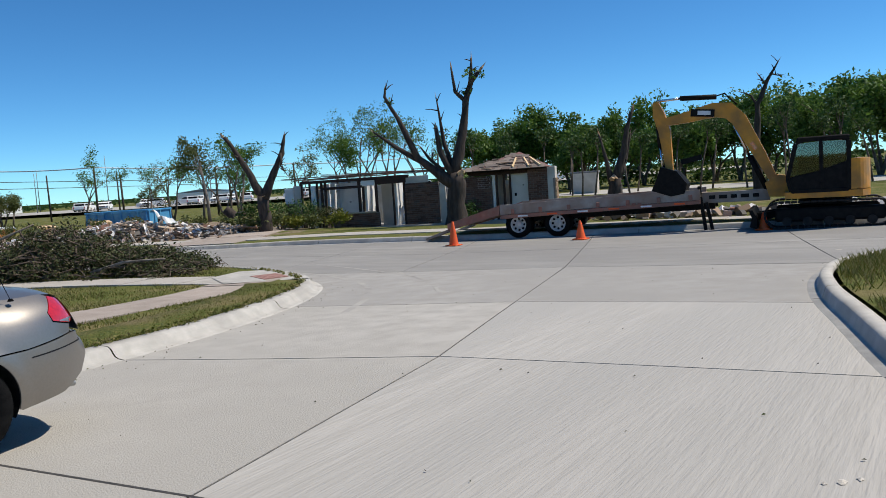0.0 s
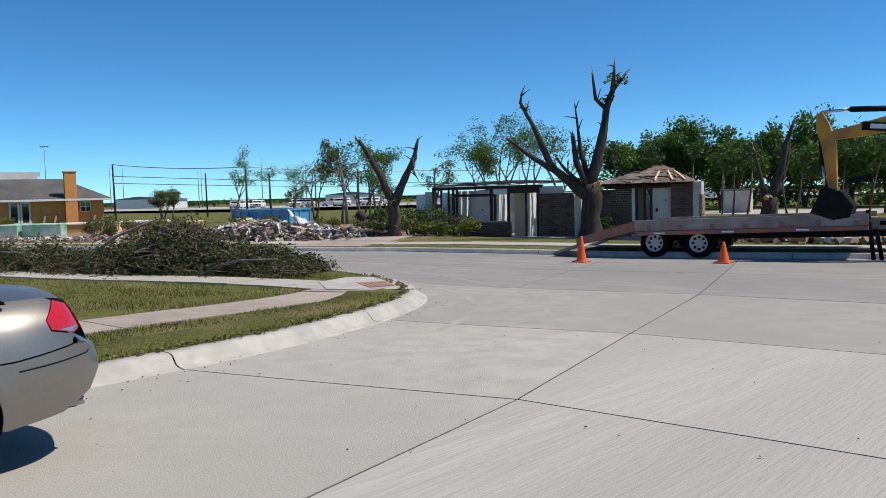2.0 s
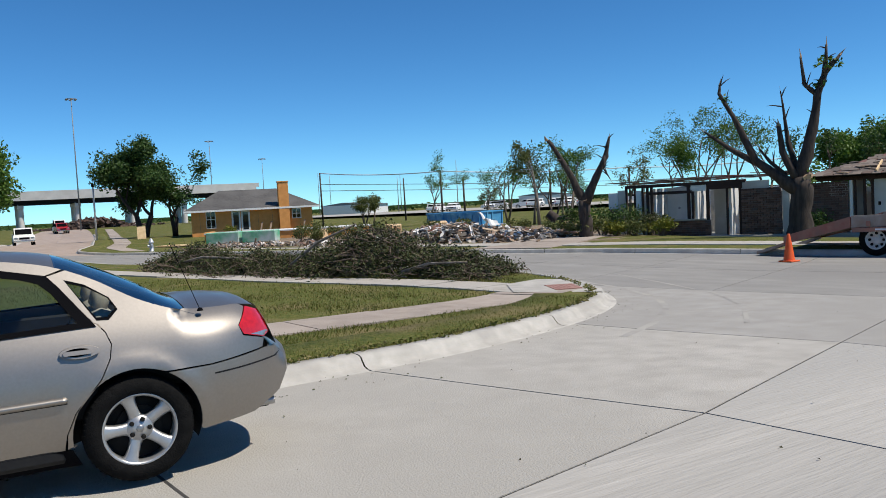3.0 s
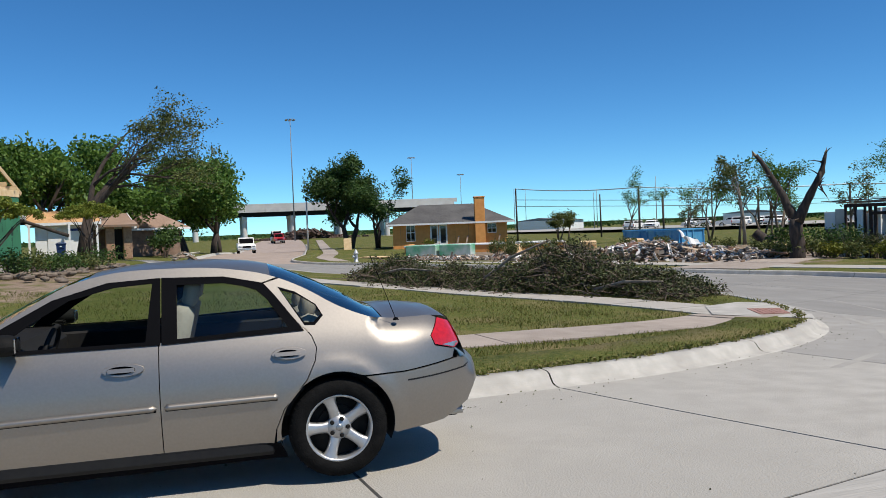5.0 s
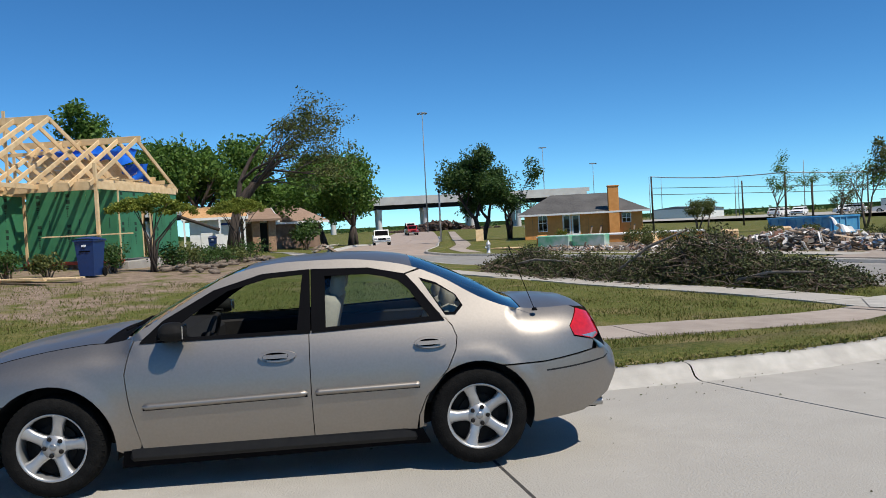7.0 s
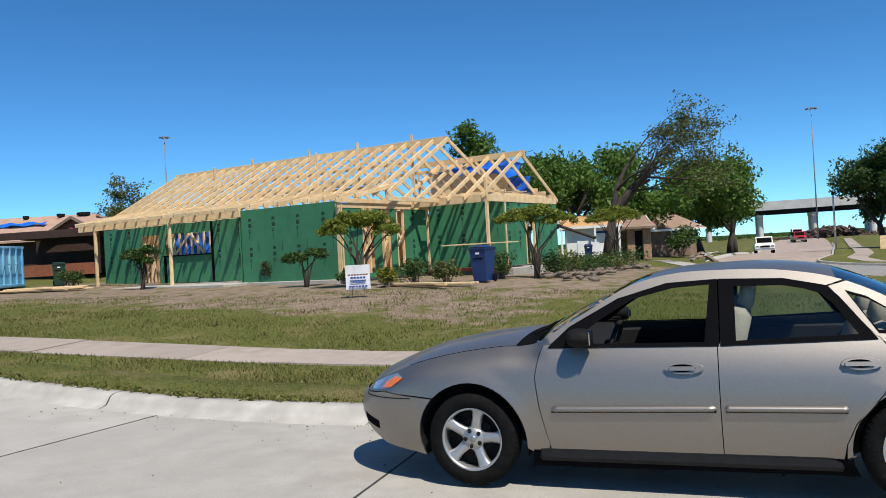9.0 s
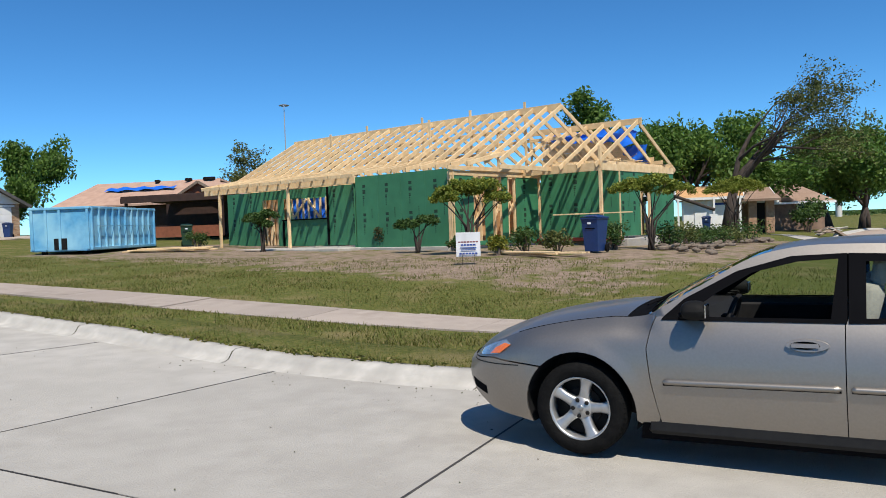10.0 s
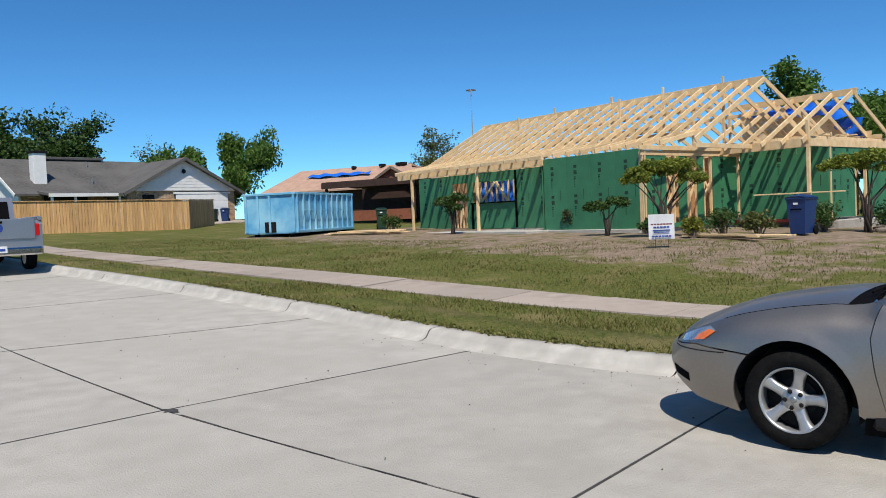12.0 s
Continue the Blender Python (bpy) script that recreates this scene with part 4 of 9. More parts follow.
for a, b, z0 in ((5.2, 6.9, 0.2), (6.9, 7.6, 2.1), (7.6, 9.7, 0.2)):
    sheath((GU, a), (GU, b), z0, EAVE, 0.85)
timber((GU - 0.02, 6.88, 0.2), (GU - 0.02, 6.88, 2.3), 0.05, 0.10, "stud")
timber((GU - 0.02, 7.62, 0.2), (GU - 0.02, 7.62, 2.3), 0.05, 0.10, "stud")
timber((GU - 0.2, 6.9, 0.4), (GU - 0.2, 7.5, 2.0), 0.05, 0.10, "brace", OSB)
part("inner_wall", Shape().box((GU - 0.5, 7.3, 1.2), (0.04, 1.6, 2.0)), OSB, house)
timber((1.5, GF - 0.4, 1.02), (4.2, GF + 0.1, 1.02), 0.14, 0.04, "sawhorse_board")
# old planked gable with a blue sheet, standing behind the new frame
for k in range(11):
    w = 2.9 - k * 0.18
    part("old_plank", Shape().beam((-2.5, 9.3, EAVE + 0.25 + k * 0.155), (-2.5 + 2 * w, 9.3, EAVE + 0.25 + k * 0.155), 0.02, 0.15, 0.004), LUMBER, house)
part("tarp", Shape().grid(lambda a, b: (-2.2 + 4.1 * a, 9.25 - 0.25 * b + 0.12 * math.sin(a * 13 + b * 5), EAVE + 1.85 - 0.5 * b * (0.3 + a) + 0.10 * math.sin(a * 23) * math.cos(b * 9) - 0.25 * max(0, a - 0.7)), 30, 8), TARP, house, "crumpled blue sheet", True)
part("tarp", Shape().grid(lambda a, b: (1.35 + 1.0 * a, 9.2 + 0.1 * math.sin(a * 9 + b * 6), EAVE + 1.15 - (0.35 + 0.45 * a) * b), 14, 10), TARP, house, "hanging blue sheet", True)
# back and inner walls that close the house
sheath((LEFT, 9.8), (0.0, 9.8), 0.16, EAVE, 2.4)


# ---- the parked saloon ----
from mathutils.geometry import delaunay_2d_cdt

CAR_X = Vector((0.0655, 0.9979, 0.0036)).normalized()
CAR_Y = Vector((0, 0, 1)).cross(CAR_X).normalized()
CAR_Z = CAR_X.cross(CAR_Y)
CAR_O = Vector((-5.38, -1.79, 0.16)) - CAR_X * 1.0 + CAR_Y * 0.86 - CAR_Z * 0.325
CAR_M = Matrix.Translation(CAR_O) @ Matrix((CAR_X, CAR_Y, CAR_Z)).transposed().to_4x4()

# side outline: height of the upper edge along the length
EDGE = [(-0.06, 0.56), (0.0, 0.60), (0.1, 0.665), (0.3, 0.745), (0.55, 0.835), (0.9, 0.91), (1.2, 0.945), (1.45, 0.965), (1.58, 1.035), (1.81, 1.17), (2.11, 1.338), (2.34, 1.395), (2.69, 1.412), (3.08, 1.392), (3.39, 1.325), (3.57, 1.245), (3.8, 1.11), (4.0, 1.03), (4.12, 1.005), (4.3, 0.997), (4.5, 0.985), (4.6, 0.95), (4.66, 0.86), (4.70, 0.72), (4.9, 0.66)]
CREST = [(-0.06, 0.60), (0.0, 0.66), (0.1, 0.745), (0.22, 0.80), (0.52, 0.905), (0.88, 0.968), (1.19, 1.0), (1.38, 1.005), (1.6, 1.12), (1.9, 1.275), (2.2, 1.395), (2.36, 1.425), (2.69, 1.447), (3.09, 1.44), (3.35, 1.40), (3.6, 1.305), (3.86, 1.175), (4.1, 1.05), (4.24, 1.047), (4.45, 1.03), (4.58, 0.995), (4.66, 0.90), (4.72, 0.74), (4.9, 0.68)]


def smooth_curve(table):
    """A function through a table with eased slopes."""
    xs, ys = np.array(table).T
    m = np.gradient(ys, xs)

    def fn(x):
        k = int(np.clip(np.searchsorted(xs, x) - 1, 0, len(xs) - 2))
        h = xs[k + 1] - xs[k]
        t = min(1.0, max(0.0, (x - xs[k]) / h))
        return (2 * t**3 - 3 * t**2 + 1) * ys[k] + (t**3 - 2 * t**2 + t) * h * m[k] + (3 * t**2 - 2 * t**3) * ys[k + 1] + (t**3 - t**2) * h * m[k + 1]
    return fn


edge_z, crest_z = smooth_curve(EDGE), smooth_curve(CREST)
side_shape = smooth_curve([(0.15, 0.770), (0.25, 0.822), (0.4, 0.866), (0.52, 0.886), (0.62, 0.890), (0.72, 0.879), (0.82, 0.852), (0.9, 0.820), (0.95, 0.796), (1.0, 0.770), (1.1, 0.718), (1.2, 0.667), (1.3, 0.611), (1.42, 0.54)])


def half_width(a, z):
    """Half the car's width at a length and height."""
    w = side_shape(z)
    if a < 0.75:
        w -= 0.50 * ((0.75 - a) / 0.85) ** 2.3
    if a > 4.05:
        w -= 0.40 * ((a - 4.0) / 0.80) ** 2.4
    # flare of the wheel arches, and the shoulder that runs out into bonnet and boot lid
    for c in (1.0, 3.75):
        r = math.hypot(a - c, z - 0.325)
        w += 0.016 * math.exp(-((r - 0.40) / 0.05) ** 2)
    if a < 1.5 or a > 4.05:
        d = edge_z(a) - z
        if d < 0.16:
            w -= 0.10 * (1 - max(d, 0) / 0.16) ** 2.4
    return w


def arc(c, r, t0, t1, n=16):
    return [(c[0] + r * math.cos(radians(t0 + (t1 - t0) * k / n)), c[1] + r * math.sin(radians(t0 + (t1 - t0) * k / n))) for k in range(n + 1)]


def dense(poly, step=0.03):
    out = []
    for p, q in zip(poly, poly[1:] + poly[:1]):
        n = max(1, int(math.hypot(q[0] - p[0], q[1] - p[1]) / step))
        out += [(p[0] + (q[0] - p[0]) * k / n, p[1] + (q[1] - p[1]) * k / n) for k in range(n)]
    return out


def in_poly(p, poly):
    c = False
    for (x0, y0), (x1, y1) in zip(poly, poly[1:] + poly[:1]):
        if (y0 > p[1]) != (y1 > p[1]) and p[0] < (x1 - x0) * (p[1] - y0) / (y1 - y0) + x0:
            c = not c
    return c


def skin(outer, hole=None, out=0.0, side=-1, step=0.045, fold=0.018):
    """A panel of the car's side within an outline of (length, height), bowed as the body is, its rim folded inward."""
    loops = [dense(outer)] + ([dense(hole)] if hole else [])
    pts, edges = [], []
    for lp in loops:
        k = len(pts)
        pts += lp
        edges += [(k + i, k + (i + 1) % len(lp)) for i in range(len(lp))]
    rim = len(pts)
    xs, zs = [p[0] for p in outer], [p[1] for p in outer]
    x = min(xs) + step * 0.37
    while x < max(xs):
        z = min(zs) + step * 0.41
        while z < max(zs):
            p = (x, z)
            if in_poly(p, outer) and not (hole and in_poly(p, hole)) and min((p[0] - q[0]) ** 2 + (p[1] - q[1]) ** 2 for q in pts[:rim]) > (step * 0.45) ** 2:
                pts.append(p)
            z += step
        x += step
    vs, _, fs, *_ = delaunay_2d_cdt([Vector(p) for p in pts], edges, [], 0, 1e-5)
    keep = []
    for f in fs:
        c = sum((vs[i] for i in f), Vector((0, 0))) / len(f)
        if in_poly(c, outer) and not (hole and in_poly(c, hole)):
            p0, p1, p2 = (vs[i] for i in f[:3])
            turn = (p1.x - p0.x) * (p2.y - p0.y) - (p2.x - p0.x) * (p1.y - p0.y)
            if abs(turn) < 1e-5:
                continue
            keep.append(tuple(f) if (turn > 0) == (side < 0) else tuple(f)[::-1])
    s = Shape()
    s.add([(v.x, side * (half_width(v.x, v.y) + out), v.y) for v in vs], keep)
    if fold:
        for lp in loops:
            k = len(s.v)
            s.v += [(p[0], side * (half_width(*p) + out), p[1]) for p in lp] + [(p[0], side * (half_width(*p) + out - fold), p[1]) for p in lp]
            n = len(lp)
            s.f += [(k + i, k + (i + 1) % n, k + n + (i + 1) % n, k + n + i) for i in range(n)]
    return s


def rub_strip(u, v, a0, a1, z0, z1, side):
    """A half-round bar along the doors, its ends rounded off."""
    x, a = a0 + (a1 - a0) * u, math.pi * (v - 0.5)
    end = min(1.0, min(x - a0, a1 - x) / 0.02)
    end = math.sqrt(max(0.0, 1 - (1 - end) ** 2))
    z = z0 + (z1 - z0) * u + 0.021 * end * math.sin(a)
    return (x, side * (half_width(x, z) - 0.004 + 0.032 * end * math.cos(a)), z)


def edge_run(a0, a1, n=14, drop=0.0):
    return [(a0 + (a1 - a0) * k / n, edge_z(a0 + (a1 - a0) * k / n) - drop) for k in range(n + 1)]


FA, RA = (1.0, 0.325), (3.75, 0.325)
PANELS = {
    "front_bumper": [(-0.06, 0.545), (0.0, 0.585), (0.31, 0.63), (0.715, 0.605)] + arc(FA, 0.395, 136, 200, 8) + [(0.56, 0.20), (0.25, 0.235), (0.03, 0.33), (-0.05, 0.44)],
    "front_wing": [(0.02, 0.598), (0.31, 0.64), (0.72, 0.615)] + arc(FA, 0.395, 133, -8, 16) + [(1.42, 0.25), (1.53, 0.25), (1.545, 0.30), (1.495, 0.55), (1.468, 0.76), (1.492, 0.89), (1.52, 0.962), (1.45, 0.965)] + edge_run(1.42, 0.06),
    "front_door": [(1.554, 0.265), (2.651, 0.265), (2.647, 0.955), (1.529, 0.965), (1.498, 0.89), (1.474, 0.76), (1.501, 0.55)],
    "rear_door": [(2.657, 0.265), (3.33, 0.265), (3.345, 0.36), (3.40, 0.49), (3.55, 0.665), (3.61, 0.78), (3.625, 0.86), (3.60, 0.93), (3.555, 0.985), (2.653, 0.955)],
    "rear_wing": [(3.346, 0.27), (3.40, 0.29)] + arc(RA, 0.375, 188, 66, 14) + [(3.92, 0.663), (4.2, 0.665), (4.58, 0.70), (4.60, 0.755), (4.44, 0.80), (4.415, 0.87), (4.50, 0.972)] + edge_run(4.46, 3.42, 22) + [(3.315, 1.285), (3.378, 1.212), (3.475, 1.08), (3.545, 0.993), (3.567, 0.985), (3.606, 0.932), (3.631, 0.86), (3.616, 0.777), (3.555, 0.661), (3.406, 0.487), (3.351, 0.36)],
    "rear_bumper": arc(RA, 0.375, 60, -10, 10) + [(4.14, 0.25), (4.5, 0.275), (4.72, 0.36), (4.80, 0.48), (4.79, 0.60), (4.72, 0.675), (4.60, 0.69), (4.2, 0.655), (3.95, 0.652)],
    "roof_rail": edge_run(1.46, 3.40, 30) + [(3.30, 1.290), (3.06, 1.341), (2.69, 1.353), (2.34, 1.339), (2.02, 1.250), (1.70, 1.076), (1.58, 0.972), (1.53, 0.958)],
}
FRAMES = {
    "front_window_frame": ([(1.56, 0.944), (2.661, 0.944), (2.661, 1.356), (2.34, 1.342), (2.02, 1.253), (1.70, 1.079), (1.575, 0.965)], [(1.70, 0.966), (1.90, 1.115), (2.117, 1.244), (2.382, 1.308), (2.612, 1.322), (2.572, 0.966)]),
    "rear_window_frame": ([(2.669, 0.944), (3.555, 0.972), (3.372, 1.219), (3.305, 1.291), (3.06, 1.344), (2.669, 1.356)], [(2.762, 0.972), (2.762, 1.305), (3.057, 1.300), (3.172, 1.276), (3.263, 1.245), (3.327, 1.185), (3.455, 1.000)]),
}
QUARTER = [(3.405, 1.258), (3.517, 1.220), (3.645, 1.133), (3.688, 1.058), (3.630, 1.0), (3.562, 1.003)]
SILL = [(1.40, 0.135), (3.42, 0.15), (3.37, 0.262), (1.43, 0.258)]


def wheel_parts(parent, name="wheel"):
    """A tyre on a five-spoke alloy, hub at the parent's origin, outer face towards -y."""
    w = thing(name)
    w.parent = parent
    s = Shape().lathe([(0.212, -0.085), (0.225, -0.098), (0.262, -0.104), (0.300, -0.098), (0.318, -0.075), (0.325, -0.03), (0.325, 0.05), (0.315, 0.085), (0.25, 0.10), (0.21, 0.09)], 56, "y")
    for k in range(56):
        t = 2 * math.pi * k / 56
        c = Vector((math.cos(t), 0, math.sin(t)))
        s.beam(c * 0.308 + Vector((0, -0.086, 0)), c * 0.3195 + Vector((0, -0.064, 0)), 0.014, 0.004)
    part("tyre", s, RUBBER, w, "black rubber tyre", True)
    s = Shape().lathe([(0.216, 0.09), (0.205, 0.0), (0.200, -0.07), (0.207, -0.085), (0.219, -0.092), (0.222, -0.086), (0.216, -0.07)], 48, "y")
    s.lathe([(0.0, -0.072), (0.030, -0.072), (0.038, -0.066), (0.075, -0.062), (0.082, -0.045), (0.082, 0.0)], 30, "y")
    for k in range(5):
        t = radians(90 + 72 * k)
        c, n = Vector((math.cos(t), 0, math.sin(t))), Vector((-math.sin(t), 0, math.cos(t)))
        ring = []
        for r, w0, y, d in ((0.055, 0.044, -0.058, 0.03), (0.095, 0.034, -0.066, 0.03), (0.14, 0.033, -0.073, 0.028), (0.178, 0.039, -0.077, 0.03), (0.207, 0.054, -0.080, 0.03)):
            ring.append([c * r - n * w0 + Vector((0, y + 0.012, 0)), c * r - n * w0 * 0.55 + Vector((0, y, 0)), c * r + n * w0 * 0.55 + Vector((0, y, 0)), c * r + n * w0 + Vector((0, y + 0.012, 0)), c * r + n * w0 + Vector((0, y + d + 0.02, 0)), c * r - n * w0 + Vector((0, y + d + 0.02, 0))])
        k0 = len(s.v)
        s.v += [tuple(p) for rg in ring for p in rg]
        s.f += [(k0 + i * 6 + j, k0 + i * 6 + (j + 1) % 6, k0 + i * 6 + 6 + (j + 1) % 6, k0 + i * 6 + 6 + j) for i in range(4) for j in range(6)]
    part("rim", s, ALLOY, w, "five-spoke silver alloy rim", True, True)
    part("brake_disc", Shape().lathe([(0.0, -0.01), (0.135, -0.01), (0.135, 0.01), (0.20, 0.02), (0.20, 0.06)], 32, "y"), BLACKMETAL, w, "dark brake disc")
    nut = Shape().lathe([(0.0, -0.014), (0.010, -0.014), (0.015, -0.004), (0.015, 0.012)], 8, "y").mesh("wheel_nut", BLACKMETAL)
    for k in range(5):
        t = radians(54 + 72 * k)
        o = part("wheel_nut", nut, BLACKMETAL, w)
        o.location = (0.057 * math.cos(t), -0.066, 0.057 * math.sin(t))
    part("centre_cap", Shape().lathe([(0.0, -0.078), (0.018, -0.077), (0.024, -0.071), (0.026, -0.06)], 20, "y"), STEEL, w, "grey centre cap", True)
    return w


car = thing("car", CAR_M, "dusty champagne-grey four-door saloon parked at the kerb", "car")
for side in (-1, 1):
    for name, poly in PANELS.items():
        part(name, skin(poly, QUARTER if name == "rear_wing" else None, side=side), PAINT, car, "", True)
    for name, (poly, hole) in FRAMES.items():
        part(name, skin(poly, hole, 0.007, side), TRIM, car, "black window frame")
        if not (name.startswith("front") and side < 0):
            part("door_glass", skin(hole, None, -0.016, side, 0.08, 0), GLASS, car, "tinted side window", True).visible_shadow = False
    part("quarter_trim", skin(QUARTER, [(0.90 * p[0] + 0.10 * 3.57, 0.84 * p[1] + 0.16 * 1.11) for p in QUARTER], 0.001, side), TRIM, car, "black window rubber", True)
    part("quarter_glass", skin(QUARTER, None, -0.008, side, 0.08, 0), GLASS, car, "tinted quarter window", True).visible_shadow = False
    part("sill", skin(SILL, None, 0.004, side), TRIM, car, "black rocker moulding")
    for a0, a1, z0, z1 in ((1.57, 2.635, 0.548, 0.565), (2.67, 3.37, 0.566, 0.572)):
        # black strip on the door paints the shade line below the rub strip
        part("moulding_shadow_gap", skin([(a0 + 0.01, z0 - 0.0245), (a1 - 0.01, z1 - 0.0245), (a1 - 0.01, z1 - 0.012), (a0 + 0.01, z0 - 0.012)], None, 0.004, side, 0.03, 0.01), TRIM, car, "black strip painted as the shade under the rub strip")
        part("door_moulding", Shape().grid(lambda u, v: rub_strip(u, v, a0, a1, z0, z1, side), 40, 10), PAINT, car, "painted rub strip", True, True)
    for a0, a1, zz in ((2.33, 2.56, 0.815), (3.345, 3.555, 0.838)):
        rim = [(0.5 * (a0 + a1) + 0.5 * (a1 - a0) * math.cos(t) * (1 + 0.05 * math.cos(2 * t)), zz + 0.036 * math.sin(t)) for t in [2 * math.pi * k / 24 for k in range(24)]]
        inner = [(0.5 * (a0 + a1) - 0.012 + 0.40 * (a1 - a0) * 0.9 * math.cos(t), zz + 0.024 * math.sin(t)) for t in [2 * math.pi * k / 24 for k in range(24)]]
        h = part("door_handle", skin(rim, inner, 0.022, side, 0.02, 0.035), PAINT, car, "painted door handle", True)
        # no hollow here: a black face before the door skin paints the cup's shade
        part("handle_cup", skin(inner, None, 0.010, side, 0.02, 0), TRIM, h, "black face painted as a shaded recess")
        c = 0.5 * (a0 + a1) - 0.012
        part("handle_bar", skin([(c - 0.075, zz - 0.012), (c + 0.075, zz - 0.012), (c + 0.08, zz + 0.004), (c + 0.07, zz + 0.012), (c - 0.07, zz + 0.012), (c - 0.08, zz + 0.004)], None, 0.034, side, 0.02, 0.012), PAINT, h, "", True)
    tail = [(4.42, 0.87), (4.445, 0.81), (4.60, 0.765), (4.655, 0.79), (4.66, 0.85), (4.61, 0.935), (4.51, 0.972)]
    part("tail_light", skin(tail, None, 0.004, side, 0.03), REDLENS, car, "red tail lamp", True)
    part("reverse_lens", skin([(4.50, 0.800), (4.60, 0.770), (4.645, 0.792), (4.63, 0.805)], None, 0.006, side, 0.02), CLEARLENS, car, "pale lower lens", True)
    head = [(0.07, 0.632), (0.16, 0.632), (0.36, 0.665), (0.47, 0.742), (0.40, 0.765), (0.28, 0.73), (0.14, 0.672)]
    part("headlight", skin(head, None, 0.003, side, 0.025), CLEARLENS, car, "clear headlamp", True)
    part("indicator", skin([(0.27, 0.658), (0.38, 0.678), (0.47, 0.74), (0.40, 0.745), (0.31, 0.70)], None, 0.006, side, 0.02), AMBER, car, "amber side lamp", True)
    part("fog_slot", skin([(0.02, 0.36), (0.20, 0.335), (0.20, 0.40), (0.0, 0.43)], None, 0.002, side, 0.03), TRIM, car, "black lower grille")
    part("bumper_groove", skin([(4.22, 0.595), (4.76, 0.612), (4.76, 0.622), (4.22, 0.605)], None, 0.0025, side, 0.03), CABIN, car)
    part("bumper_groove", skin([(0.02, 0.575), (0.55, 0.600), (0.55, 0.607), (0.02, 0.583)], None, 0.0025, side, 0.03), CABIN, car)
    # wheel wells
    for c, r in ((1.0, 0.392), (3.75, 0.373)):
        s = Shape()
        pts = arc((c, 0.325), r + 0.004, -20, 200, 20)
        n = len(pts)
        s.add([(p[0], side * (half_width(*p) - 0.016), p[1]) for p in pts] + [(p[0], side * 0.45, p[1]) for p in pts], [(k, k + 1, n + k + 1, n + k) for k in range(n - 1)])
        s.add([(c, side * 0.45, 0.3)] + [(p[0], side * 0.45, p[1]) for p in pts], [(0, k + 1, k + 2) for k in range(n - 1)])
        part("wheel_well", s, CABIN, car, "dark wheel well")
    # mirror
    s = Shape()
    s.grid(lambda u, v: (1.80 + 0.085 * math.cos(math.pi * u), side * (0.905 + 0.085 * math.sin(math.pi * u) ** 0.6 * math.cos(2 * math.pi * v)), 1.02 + 0.064 * math.sin(math.pi * u) ** 0.6 * math.sin(2 * math.pi * v)), 12, 20)
    s.box((1.75, side * 0.85, 0.985), (0.12, 0.12, 0.04), None, 0.015)
    m = part("door_mirror", s, BLACKMETAL, car, "dark door mirror", True)
    part("mirror_glass", Shape().box((1.872, side * 0.905, 1.02), (0.010, 0.12, 0.085), None, 0.004), CHROME, m, "mirror glass")


# top surfaces: bonnet, glass, roof, boot lid, and the ends
def top_part(name, a0, a1, n, material, label="", lift=0.0, trim=1.0):
    def fn(u, v):
        a = a0 + (a1 - a0) * u
        ze, zc = edge_z(a), crest_z(a)
        w = half_width(a, ze) * trim
        b = (2 * v - 1)
        bb = abs(b) * trim
        return (a, b * w, ze + (zc - ze) * (1 - bb**2.4) + lift)
    return part(name, Shape().grid(fn, n, 24), material, car, label, True)


top_part("bonnet", 0.06, 1.30, 40, PAINT, "", -0.001, 0.996)
top_part("cowl", 1.30, 1.47, 5, TRIM, "black plastic cowl", -0.006)
top_part("windscreen", 1.45, 2.22, 20, WINDSHIELD, "tinted windscreen").visible_shadow = False
top_part("roof", 2.20, 3.37, 60, PAINT, "", -0.002, 0.993)
top_part("rear_window", 3.36, 4.09, 18, WINDSHIELD, "tinted rear window", 0.0).visible_shadow = False
top_part("boot_lid", 4.10, 4.60, 24, PAINT, "", -0.001, 0.996)
for z0, z1, a_mid, nm in ((0.235, 0.60, -0.06, "front_bumper"), (0.275, 0.69, 4.79, "rear_bumper")):
    front = nm == "front_bumper"
    poly = PANELS[nm]
    def end(u, v, front=front, z0=z0, z1=z1):
        z = z0 + (z1 - z0) * v
        a = float(np.interp(z, (0.235, 0.33, 0.44, 0.545, 0.585, 0.60), (0.25, 0.03, -0.05, -0.06, 0.0, 0.02)) if front else np.interp(z, (0.275, 0.36, 0.48, 0.60, 0.675, 0.69), (4.5, 4.72, 4.80, 4.79, 4.72, 4.62)))
        w = half_width(a, z) + 0.0
        b = 2 * u - 1
        a += (-0.13 if front else 0.10) * (1 - b * b)
        return (a, b * w, z)
    part(nm, Shape().grid(end, 24, 10), PAINT, car, "", True)
part("boot_panel", Shape().grid(lambda u, v: (4.60 + 0.10 * (1 - v) + 0.04 * (1 - (2 * u - 1) ** 2), (2 * u - 1) * half_width(4.6 + 0.08 * (1 - v), 0.69 + 0.26 * v), 0.69 + 0.27 * v), 20, 6), PAINT, car, "", True)
part("grille", Shape().grid(lambda u, v: (0.06 + 0.05 * v - 0.11 * (1 - (2 * u - 1) ** 2), (2 * u - 1) * 0.36, 0.585 + 0.08 * v), 14, 4), TRIM, car, "black oval grille")
part("underbody", Shape().box((2.4, 0, 0.33), (4.6, 0.86, 0.22), None, 0.03).box((2.4, 0, 0.26), (1.9, 1.66, 0.16), None, 0.03).box((4.3, 0, 0.38), (0.5, 1.15, 0.16), None, 0.03).box((0.35, 0, 0.36), (0.5, 1.2, 0.16), None, 0.03), CABIN, car, "dark underbody")
